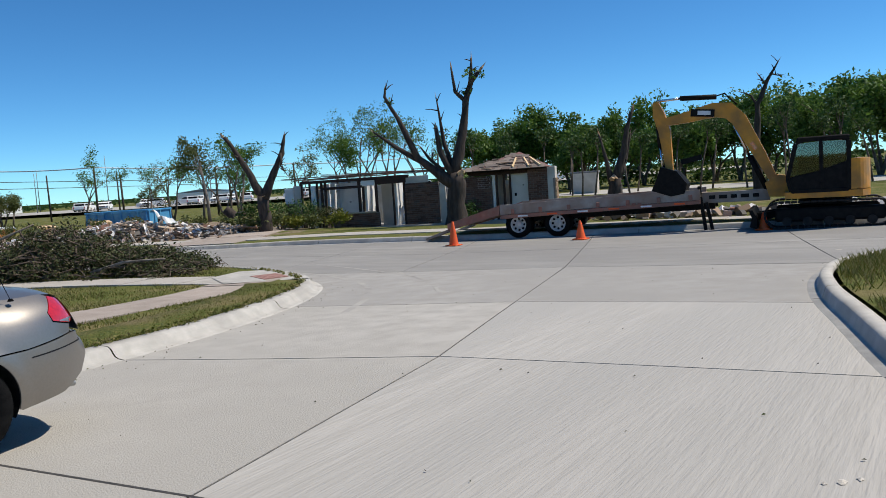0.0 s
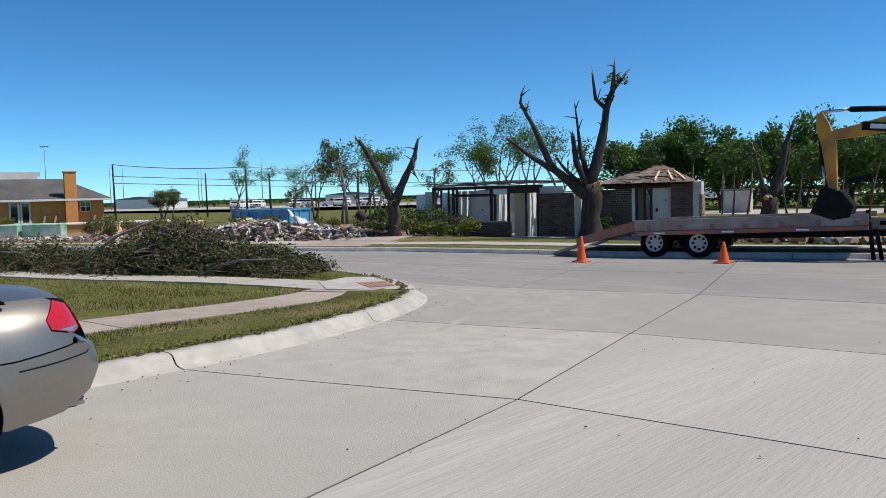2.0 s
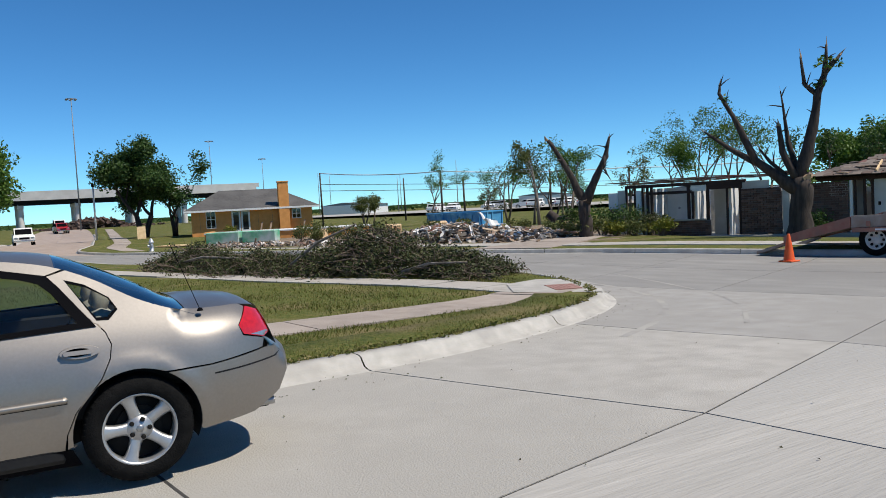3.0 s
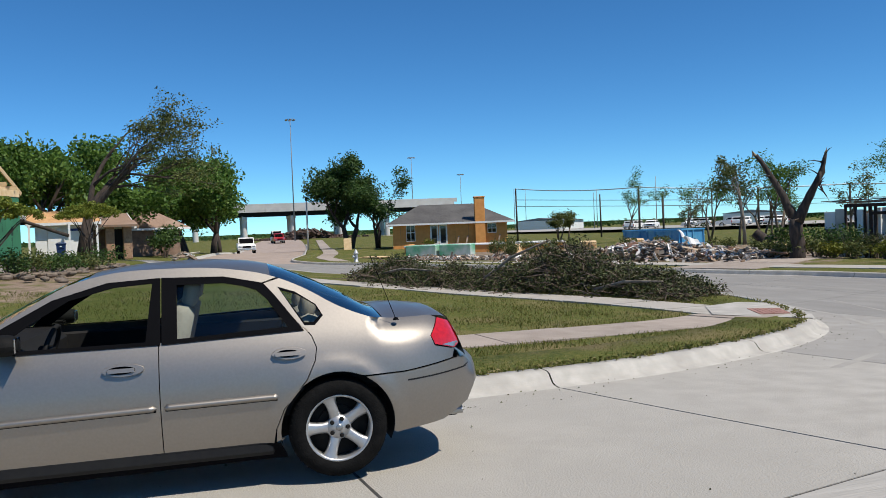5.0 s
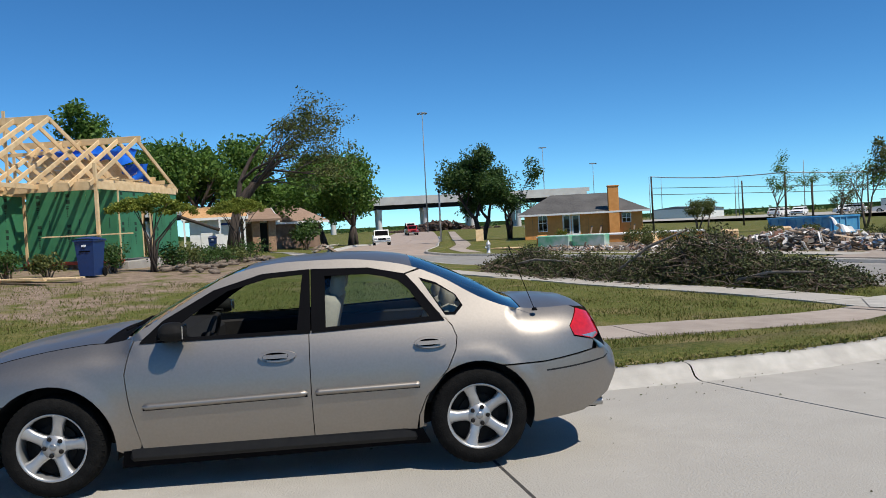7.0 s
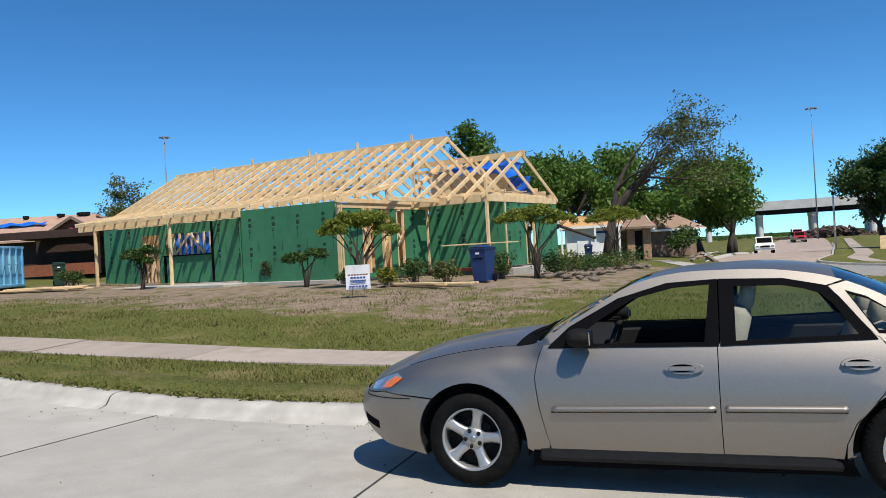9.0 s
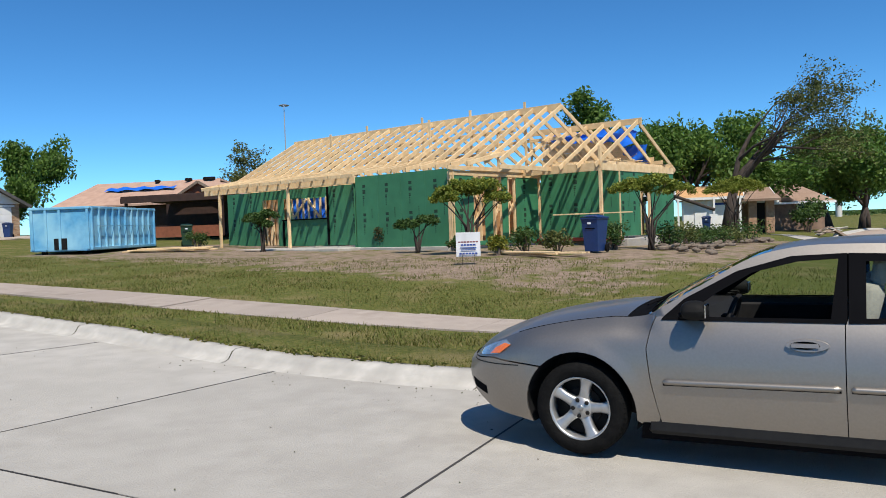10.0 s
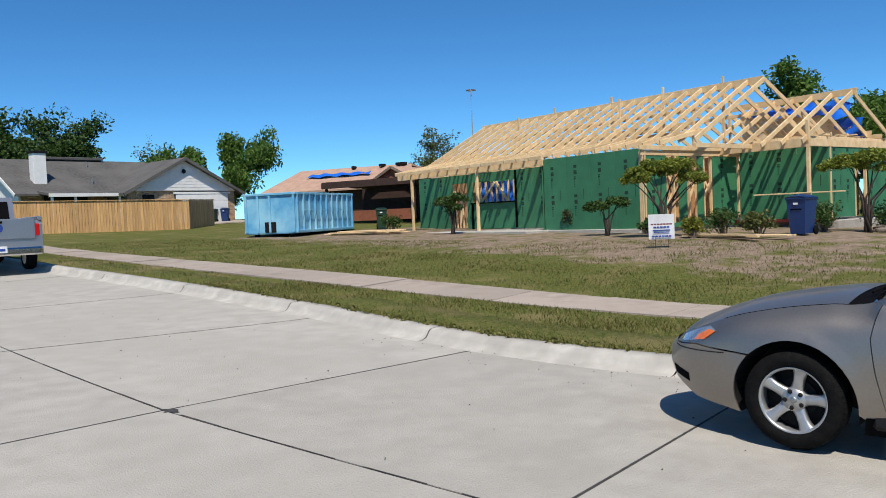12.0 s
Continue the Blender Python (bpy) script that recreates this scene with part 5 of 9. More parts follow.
part("floor_pan", Shape().box((2.38, 0, 0.42), (2.0, 1.60, 0.12), None, 0.03), CABIN, car, "dark floor")
part("exhaust", Shape().tube([(4.2, -0.45, 0.27), (4.70, -0.45, 0.27)], 0.03, 12), STEEL, car, "exhaust tip")
# inside
part("dashboard", Shape().box((1.62, 0, 0.80), (0.46, 1.44, 0.34), None, 0.08), CABIN, car, "dark dashboard")
part("parcel_shelf", Shape().box((3.85, 0, 0.93), (0.62, 1.35, 0.04), None, 0.01), CABIN, car, "dark parcel shelf")
part("boot_floor", Shape().box((4.1, 0, 0.70), (0.95, 1.35, 0.35), None, 0.04), CABIN, car)
for y in (-0.37, 0.37):
    part("door_card", Shape().box((2.55, 2.0 * y, 0.66), (2.0, 0.05, 0.50), None, 0.02), CABIN, car, "dark door lining")
    st = thing("seat", Matrix.Translation((2.42, y, 0.5)))
    st.parent = car
    part("cushion", Shape().box((0, 0, 0.05), (0.52, 0.50, 0.16), None, 0.05), FABRIC, st, "beige seat cushion", True, True)
    part("backrest", Shape().box((0.30, 0, 0.36), (0.16, 0.48, 0.62), Matrix.Rotation(radians(14), 3, "Y"), 0.06), FABRIC, st, "beige seat back", True, True)
    part("headrest", Shape().box((0.42, 0, 0.73), (0.10, 0.26, 0.17), Matrix.Rotation(radians(10), 3, "Y"), 0.045), FABRIC, st, "beige head rest", True, True)
    part("headrest", Shape().box((1.20, 0, 0.60), (0.10, 0.30, 0.15), Matrix.Rotation(radians(18), 3, "Y"), 0.045), FABRIC, st, "beige head rest", True, True)
part("rear_bench", Shape().box((3.25, 0, 0.58), (0.5, 1.36, 0.18), None, 0.06), FABRIC, car, "beige rear bench", True, True)
part("rear_backrest", Shape().box((3.55, 0, 0.80), (0.16, 1.34, 0.52), Matrix.Rotation(radians(20), 3, "Y"), 0.06), FABRIC, car, "beige rear backrest", True, True)
ring = [(1.93 + 0.055 * math.sin(t) , -0.37 + 0.185 * math.cos(t), 0.90 + 0.165 * math.sin(t)) for t in [2 * math.pi * k / 28 for k in range(29)]]
sw = part("steering_wheel", Shape().tube(ring, 0.016, 8, False), CABIN, car, "dark steering wheel", True)
part("hub", Shape().box((1.90, -0.37, 0.89), (0.05, 0.14, 0.12), None, 0.02).beam((1.92, -0.54, 0.90), (1.92, -0.2, 0.90), 0.03, 0.03).beam((1.90, -0.37, 0.9), (1.70, -0.37, 0.8), 0.05, 0.05), CABIN, sw)
part("bonnet_seam", Shape().tube([(a, -(half_width(a, edge_z(a)) - 0.004), edge_z(a) + 0.001) for a in np.linspace(0.5, 1.40, 30)], 0.003, 5), TRIM, car)
part("inspection_sticker", Shape().grid(lambda u, v: (1.56 + 0.05 * u, -0.70 + 0.05 * v, edge_z(1.56 + 0.05 * u) + 0.020 + (crest_z(1.56) - edge_z(1.56)) * 0.14), 1, 1), PLASTIC_WHITE, car, "pale sticker on the windscreen")
part("antenna", Shape().tube([(4.18, -0.74, 1.0), (4.10, -0.745, 1.22), (4.02, -0.75, 1.44)], 0.0025, 6), TRIM, car, "thin black aerial mast")
part("antenna_base", Shape().lathe([(0.0, 0.02), (0.012, 0.018), (0.022, 0.0)], 12, "z", (4.18, -0.74, 0.992)), TRIM, car)
for k, t in enumerate((0.0, 0.25)):
    part("wiper", Shape().tube([(1.40, -0.5 + t, 1.01), (1.47, -0.1 + t, 1.055)], 0.008, 6), TRIM, car, "black wiper")
for c in (1.0, 3.75):
    w = wheel_parts(car)
    w.matrix_basis = pose(c, -0.785, 0.325, 0, -17 if c > 2 else 14, 0)
    w = wheel_parts(car)
    w.matrix_basis = pose(c, 0.785, 0.325, 0, 0, 180)


# ---- trees and shrubs ----
def leaf_cloud(shape, r, centre, radius, count, size, squash=0.8, droop=(0, 0, 0)):
    """Small bent leaves about a centre."""
    cx, cy, cz = centre
    for _ in range(count):
        d = Vector((r.gauss(0, 1), r.gauss(0, 1), r.gauss(0, 1))).normalized() * radius * r.random() ** 0.45
        p = Vector((cx + d.x, cy + d.y, cz + d.z * squash)) + Vector(droop) * r.random()
        a = Vector((r.gauss(0, 1), r.gauss(0, 1), r.gauss(0, 0.7))).normalized()
        b = a.cross(Vector((r.gauss(0, 1), r.gauss(0, 1), r.gauss(0, 1)))).normalized()
        s = size * r.uniform(0.6, 1.25)
        shape.add([p - a * s, p + b * s * 0.5, p + a * s, p - b * s * 0.5], [(0, 1, 2, 3)])


def branch(wood, tips, r, p, d, length, radius, depth, bend=0.25, split=(2, 4), gravity=0.0, wind=Vector((0, 0, 0)), n=5, ratio=0.62):
    """A tapered limb that bends and splits; the ends of the last ones are gathered in tips."""
    pts, rad = [p], [radius]
    d = d.normalized()
    for k in range(n):
        d = (d + Vector((r.gauss(0, bend), r.gauss(0, bend), r.gauss(0, bend) * 0.6 - gravity)) * 0.5 + wind * 0.25).normalized()
        pts.append(pts[-1] + d * length / n)
        rad.append(radius * (1 - 0.55 * (k + 1) / n))
    wood.tube(pts, rad, 7 if depth > 1 else 5, True)
    if depth <= 0:
        tips += [pts[-1], pts[-2], pts[-3]]
        return
    for k in range(r.randint(*split)):
        i = r.randint(max(1, n // 2), n)
        side = Vector((r.gauss(0, 1), r.gauss(0, 1), r.gauss(0.25, 0.5))).normalized()
        branch(wood, tips, r, pts[i], d * 0.8 + side * 0.9 + wind, length * ratio * r.uniform(0.75, 1.2), rad[i] * 0.68, depth - 1, bend, split, gravity, wind, max(3, n - 1), ratio)
    tips.append(pts[-1])


def tree(x, y, height, seed, label, crown=0.55, leaves=40, leaf=0.13, clump=0.75, depth=3, bark=BARK, foliage=LEAF, trunk=0.22, stems=1, bare=0.3, wind=(0, 0, 0), split=(2, 4), group="", name="tree", ratio=0.62, z=None, bend=0.25, sway=0.5):
    r = random.Random(seed)
    t = thing(name, Matrix.Translation((x, y, lawn(x, y) - 0.05 if z is None else z)), label, "tree", group)
    wood, tips = Shape(), []
    for k in range(stems):
        lean = Vector((r.gauss(0, 0.12), r.gauss(0, 0.12), 1)) if stems == 1 else Vector((0.35 * math.cos(k * 6.28 / stems + seed), 0.35 * math.sin(k * 6.28 / stems + seed), 1))
        lean += Vector(wind) * sway
        base = height * bare
        pts = [Vector((0, 0, -0.1)), lean.normalized() * base * 0.5 + Vector((r.gauss(0, 0.05), r.gauss(0, 0.05), 0)), lean.normalized() * base]
        wood.tube(pts, [trunk * 1.25, trunk, trunk * 0.85], 9)
        for _ in range(max(2, split[1] if stems == 1 else 2)):
            d = lean.normalized() + Vector((r.gauss(0, crown), r.gauss(0, crown), r.uniform(0.1, 0.7)))
            branch(wood, tips, r, pts[-1], d, height * (1 - bare) * r.uniform(0.42, 0.6), trunk * 0.62, depth - 1, bend, split, 0.02, Vector(wind), 5, ratio)
    top = max(v[2] for v in wood.v)
    part("trunk", wood, bark, t, "brown bark", True)
    crown_s = Shape()
    for p in tips:
        leaf_cloud(crown_s, r, p, clump * r.uniform(0.6, 1.2), leaves, leaf)
    part("crown", crown_s, foliage, t, "")
    k = height / max(top, 0.1)
    t.matrix_basis = t.matrix_basis @ Matrix.Diagonal((1, 1, k, 1))
    return t


def limb(wood, pts, radii, n=10, r=None):
    """A rough bare limb through given places."""
    r = r or random.Random(3)
    fine, rad = [], []
    for k in range(len(pts) - 1):
        a, b = Vector(pts[k]), Vector(pts[k + 1])
        m = max(2, int((b - a).length / 0.35))
        for i in range(m):
            t = i / m
            w = radii[k] + (radii[k + 1] - radii[k]) * t
            fine.append(a.lerp(b, t) + Vector((r.gauss(0, w * 0.10), r.gauss(0, w * 0.10), 0)))
            rad.append(w * r.uniform(0.88, 1.14))
    fine.append(Vector(pts[-1]))
    rad.append(radii[-1])
    wood.tube(fine, rad, n)


def facing(x, y):
    """Unit vectors to the right and away, as one looks from the street's middle towards a place."""
    d = Vector((x, y, 0)).normalized()
    return Vector((d.y, -d.x, 0)), d


def stripped_tree(x, y, limbs, label, seed, sprouts=(), foliage=LEAF, name="broken_tree"):
    """A storm-stripped tree: limbs given as lists of (right, away, up, radius)."""
    ri, aw = facing(x, y)
    t = thing(name, Matrix.Translation((x, y, lawn(x, y) - 0.05)), label, "tree")
    r = random.Random(seed)
    wood, raw = Shape(), Shape()
    for l in limbs:
        pts = [ri * a + aw * b + Vector((0, 0, c)) for a, b, c, _ in l]
        limb(wood, pts, [q[3] * (0.88 if q[2] < 1.9 else 0.70) for q in l], 10, r)
        for k in range(7 if len(l) > 3 else 4):
            i = r.randrange(1, len(pts))
            if pts[i].z < 1.6:
                continue
            p = pts[i - 1].lerp(pts[i], r.uniform(0.3, 1.0))
            e = Vector((r.gauss(0, 0.5), r.gauss(0, 0.5), r.uniform(0.0, 0.8))).normalized() * r.uniform(0.15, 0.6)
            wood.tube([p, p + e * 0.6 + Vector((0, 0, 0.03)), p + e], [0.028, 0.018, 0.007], 5)
        end, w = pts[-1], l[-1][3]
        for k in range(4):
            d = (pts[-1] - pts[-2]).normalized()
            raw.tube([end - d * 0.05 + Vector((r.gauss(0, w * 0.4), r.gauss(0, w * 0.4), 0)), end + d * r.uniform(0.05, 0.28)], [w * 0.4, 0.004], 5)
    part("trunk", wood, BARK, t, "dark cracked bark", True)
    part("torn_ends", raw, RAWWOOD, t, "pale torn wood")
    if sprouts:
        c = Shape()
        for a, b, z, rad, n in sprouts:
            leaf_cloud(c, r, ri * a + aw * b + Vector((0, 0, z)), rad, n, 0.09)
        tagged(part("foliage", c, foliage, t, "fresh green shoots"), kind="stuff")
    return t


def shrub(x, y, rx, ry, h, seed, label, foliage=LEAF_DARK, count=900, leaf=0.07, lumps=9, name="shrub", group="", z=None):
    r = random.Random(seed)
    t = thing(name, Matrix.Translation((x, y, (lawn(x, y) if z is None else z))), label, "shrub", group)
    w, c = Shape(), Shape()
    for k in range(lumps):
        a, q = r.uniform(0, 6.28), r.random() ** 0.5
        p = Vector((rx * 0.7 * q * math.cos(a), ry * 0.7 * q * math.sin(a), h * r.uniform(0.35, 0.78)))
        w.tube([(p.x * 0.25, p.y * 0.25, -0.05), tuple(p * 0.6), tuple(p)], [0.025, 0.016, 0.006], 5)
        leaf_cloud(c, r, p, min(rx, ry, h) * r.uniform(0.45, 0.7), count // lumps, leaf, 0.75)
    part("stem", w, TWIG, t, "thin brown stems")
    part("crown", c, foliage, t)
    return t


def topiary(x, y, h, tops, seed, label, foliage=LEAF_OLIVE):
    """A small clipped tree: bent stems that carry flat cushions of leaves at (right, away, up, radius)."""
    ri, aw = facing(x, y)
    r = random.Random(seed)
    t = thing("clipped_tree", Matrix.Translation((x, y, lawn(x, y) - 0.03)), label, "tree")
    w, c = Shape(), Shape()
    for a, b, z, rad in tops:
        e = ri * a + aw * b + Vector((0, 0, z))
        for q in range(3):
            f = e + ri * r.uniform(-0.6, 0.6) * rad + aw * r.uniform(-0.6, 0.6) * rad
            m = Vector((e.x * 0.16 + r.gauss(0, 0.06), e.y * 0.16 + r.gauss(0, 0.06), z * 0.50))
            w.tube([(r.gauss(0, 0.05), r.gauss(0, 0.05), -0.05), m * 0.6, m, m.lerp(f, 0.6) + Vector((0, 0, 0.05)), f], [0.045, 0.032, 0.024, 0.015, 0.008], 6)
        for q in range(int(110 * rad * rad) + 16):
            a2, rr = r.uniform(0, 6.28), rad * r.random() ** 0.5
            p = e + ri * rr * math.cos(a2) + aw * rr * math.sin(a2) * 0.8 + Vector((0, 0, 0.50 * rad * (1 - (rr / rad) ** 2) - 0.10 * r.random()))
            leaf_cloud(c, r, p, 0.17, 46, 0.048, 0.6)
    part("stem", w, BARK, t, "crooked grey-brown stems", True)
    part("crown", c, foliage, t)
    return t


# ---- across the street: trailer, digger, cones ----
def ground_at(x, y):
    return float(level(x, y))


TR_X = Vector((0.980, 0.199, 0))
TR_M = Matrix.Translation((-11.27, 19.62, ground_at(-10.5, 19.8))) @ Matrix((TR_X, Vector((-0.199, 0.980, 0)), Vector((0, 0, 1)))).transposed().to_4x4()
trailer = thing("equipment_trailer", TR_M, "long flatbed equipment trailer with faded red side rails", "trailer")
# near side is y = 0, far side y = 2.4
for y in (0.04, 2.36):
    part("side_rail", Shape().prism([(-0.52, 0.72), (5.25, 0.88), (5.25, 1.16), (-0.52, 1.02)], y - 0.05, y + 0.05, "y"), DECKSTEEL, trailer, "weathered pale steel rail")
    part("rub_rail", Shape().prism([(-0.5, 0.60), (5.25, 0.77), (5.25, 0.87), (-0.5, 0.71)], y - 0.08, y + 0.06, "y"), TRAILER_RED, trailer, "faded red rub rail")
    part("dovetail_rail", Shape().prism([(-2.25, 0.30), (-0.54, 0.72), (-0.54, 1.0), (-2.25, 0.52)], y - 0.05, y + 0.05, "y"), TRAILER_RED, trailer, "faded red sloping rail")
    part("ramp", Shape().prism([(-3.0, 0.02), (-2.2, 0.28), (-2.2, 0.36), (-3.0, 0.10)], y - 0.35 if y > 1 else y - 0.05, y + 0.05 if y > 1 else y + 0.35, "y"), DECKSTEEL, trailer, "steel loading ramp")
    for k in range(7):
        x = -0.1 + k * 0.85
        part("stake_pocket", Shape().box((x, y + (-0.10 if y < 1 else 0.10), 0.82 + x * 0.028), (0.10, 0.03, 0.14), None, 0.01), TRAILER_RED, trailer)
    for k in range(6):
        x = 0.2 + k * 0.9
        part("reflector", Shape().box((x, y + (-0.085 if y < 1 else 0.085), 0.665 + x * 0.029), (0.30, 0.012, 0.045)), ORANGE if k % 2 else PLASTIC_WHITE, trailer, "red and white reflector strip")
for k in range(14):
    x = -0.45 + k * 0.41
    part("deck_plank", Shape().box((x + 0.2, 1.2, 0.86 + (x + 0.2) * 0.025), (0.40, 2.28, 0.06), None, 0.006), LUMBER_OLD, trailer)
for k in range(5):
    part("deck_plank", Shape().box((-2.1 + k * 0.36, 1.2, 0.40 + k * 0.09), (0.34, 2.28, 0.05), Matrix.Rotation(radians(-14), 3, "Y"), 0.006), LUMBER_OLD, trailer)
for y in (0.55, 1.85):
    part("chassis_beam", Shape().beam((-0.5, y, 0.58), (5.6, y, 0.72), 0.12, 0.26, 0.01), BLACKMETAL, trailer, "dark chassis beam")
part("gooseneck", Shape().beam((5.2, 1.2, 0.86), (7.0, 1.2, 0.92), 0.8, 0.26, 0.02), BLACKMETAL, trailer, "dark drawbar neck")
part("neck_rail", Shape().box((6.15, 0.25, 0.92), (1.75, 0.06, 0.30), None, 0.01), DECKSTEEL, trailer, "pale steel neck rail")
for k in range(5):
    part("lettering_bar", Shape().box((5.55 + k * 0.28, 0.215, 0.93), (0.16 + 0.05 * (k % 2), 0.01, 0.10)), BLACKMETAL, trailer)
for k in range(3):
    part("lettering_bar", Shape().box((3.3 + k * 0.16, -0.045, 0.85), (0.11, 0.01, 0.06)), TRAILER_RED, trailer)
for x in (5.30, 5.48):
    part("landing_leg", Shape().beam((x - 0.08, 0.12, 1.25 if x < 5.4 else 0.8), (x + 0.06, 0.12, 0.02), 0.09, 0.09, 0.01), BLACKMETAL, trailer, "dark landing leg")
part("leg_foot", Shape().box((5.4, 0.12, 0.02), (0.35, 0.25, 0.03), None, 0.008), BLACKMETAL, trailer)
for x in (0.0, 1.2):
    for y in (0.22, 2.2):
        w = thing("wheel", pose(x, y, 0.40))
        w.parent = trailer
        part("tyre", Shape().lathe([(0.24, -0.10), (0.30, -0.12), (0.37, -0.115), (0.40, -0.08), (0.40, 0.30), (0.37, 0.34), (0.24, 0.32)], 40, "y"), RUBBER, w, "black trailer tyre", True)
        part("rim", Shape().lathe([(0.245, -0.10), (0.235, -0.115), (0.215, -0.10), (0.20, -0.02), (0.12, 0.0), (0.10, -0.06), (0.0, -0.06)], 32, "y"), WHITE_RIM, w, "pale steel rim", True)
        for k in range(8):
            t = k * math.pi / 4
            # rim is unpierced: black caps paint the shade inside its holes
            part("rim_hole", Shape().lathe([(0.0, -0.028), (0.036, -0.026), (0.037, 0.0)], 10, "y", (0.165 * math.cos(t), 0, 0.165 * math.sin(t))), BLACKMETAL, w)
part("axle", Shape().tube([(0, 0.2, 0.4), (0, 2.2, 0.4)], 0.05, 10), BLACKMETAL, trailer)
part("axle", Shape().tube([(1.2, 0.2, 0.4), (1.2, 2.2, 0.4)], 0.05, 10), BLACKMETAL, trailer)
part("mudguard", Shape().box((0.6, 1.2, 0.75), (2.3, 1.9, 0.05), None, 0.01), BLACKMETAL, trailer)


def cone(x, y, h):
    c = thing("traffic_cone", Matrix.Translation((x, y, ground_at(x, y) + 0.004)), "orange plastic traffic cone on the street", "traffic cone", "traffic cones by the trailer")
    k = h / 0.72
    part("base", Shape().box((0, 0, 0.018), (0.37, 0.37, 0.036), None, 0.012), ORANGE, c)
    part("body", Shape().lathe([(0.145, 0.03), (0.135, 0.06), (0.085, 0.40 * k), (0.035, h - 0.02), (0.026, h), (0.0, h)], 28), ORANGE, c, "", True)
    return c


cone(-12.48, 17.95, 0.70)
cone(-8.87, 18.80, 0.52)
cone(-4.39, 20.2, 0.46)
cone(-0.95, 20.6, 0.46)

# tracked digger: x towards the bucket (west), y towards the street
EX_M = Matrix.Translation((-3.10, 21.34, ground_at(-3.4, 21.2) + 0.02)) @ Matrix((Vector((-0.985, -0.17, 0)), Vector((0.17, -0.985, 0)), Vector((0, 0, 1)))).transposed().to_4x4()
digger = thing("excavator", EX_M, "yellow and black tracked excavator resting its bucket over the trailer", "excavator")
for y in (-0.85, 0.85):
    tr = thing("track")
    tr.parent = digger
    tr.location = (0, y, 0)
    loop = [(1.12 + 0.32 * math.cos(t), 0.33 + 0.32 * math.sin(t)) for t in [radians(-90 + 180 * k / 10) for k in range(11)]] + [(-1.15 + 0.32 * math.cos(t), 0.33 + 0.32 * math.sin(t)) for t in [radians(90 + 180 * k / 10) for k in range(11)]]
    loop = dense(loop, 0.15)
    for k in range(len(loop)):
        p, q = loop[k], loop[(k + 1) % len(loop)]
        m, a = ((p[0] + q[0]) / 2, (p[1] + q[1]) / 2), math.atan2(q[1] - p[1], q[0] - p[0])
        part("track_shoe", Shape().box((m[0], 0, m[1]), (math.dist(p, q) * 0.9, 0.45, 0.05), Matrix.Rotation(-a, 3, "Y"), 0.01), TRACKSTEEL, tr)
    part("track_frame", Shape().box((-0.05, 0, 0.33), (2.5, 0.30, 0.34), None, 0.05), BLACKMETAL, tr, "dark track frame")
    for k in range(5):
        part("roller", Shape().lathe([(0.0, -0.2), (0.11, -0.2), (0.12, 0.0), (0.11, 0.2), (0.0, 0.2)], 14, "y", (-1.0 + k * 0.48, 0, 0.16)), TRACKSTEEL, tr)
part("turntable", Shape().lathe([(0.0, 0.55), (0.62, 0.55), (0.62, 0.74), (0.0, 0.74)], 28), BLACKMETAL, digger, "dark turntable")
part("blade", Shape().prism([(1.62, 0.02), (1.80, 0.06), (1.74, 0.30), (1.82, 0.50), (1.72, 0.50), (1.62, 0.30)], -1.15, 1.15, "y"), BLACKMETAL, digger, "dark dozer blade")
part("blade_arm", Shape().beam((0.6, 0.4, 0.4), (1.7, 0.4, 0.28), 0.14, 0.18).beam((0.6, -0.4, 0.4), (1.7, -0.4, 0.28), 0.14, 0.18), BLACKMETAL, digger)
part("deck", Shape().prism([(0.95, -1.0), (0.95, 1.02), (-0.8, 1.05), (-1.0, 0.6), (-1.0, -0.6), (-0.8, -1.05)], 0.74, 0.90), CAT_YELLOW, digger, "yellow lower skirt")
part("engine_body", Shape().prism([(-0.70, 0.90), (0.62, 0.90), (0.62, 1.75), (-0.20, 1.72), (-0.70, 1.66)], -1.0, 1.0, "y"), BLACKMETAL, digger, "black side panel")
cw = [(-0.68 - 0.36 * math.cos(t), 1.04 * math.sin(t)) for t in [radians(-90 + 180 * k / 14) for k in range(15)]]
part("counterweight", Shape().prism(cw + [(-0.55, 1.04), (-0.55, -1.04)][::1], 0.92, 1.66), CAT_YELLOW, digger, "yellow counterweight", False, True)
part("side_badge", Shape().box((-0.35, 1.008, 1.38), (0.24, 0.01, 0.09)).box((-0.35, 1.008, 1.25), (0.16, 0.01, 0.06)), PLASTIC_WHITE, digger, "pale badge shapes")
cab = thing("cab")
cab.parent = digger
CAB = [(-0.50, 0.92), (0.80, 0.92), (0.88, 1.25), (0.66, 2.12), (0.50, 2.20), (-0.42, 2.20), (-0.52, 2.12)]
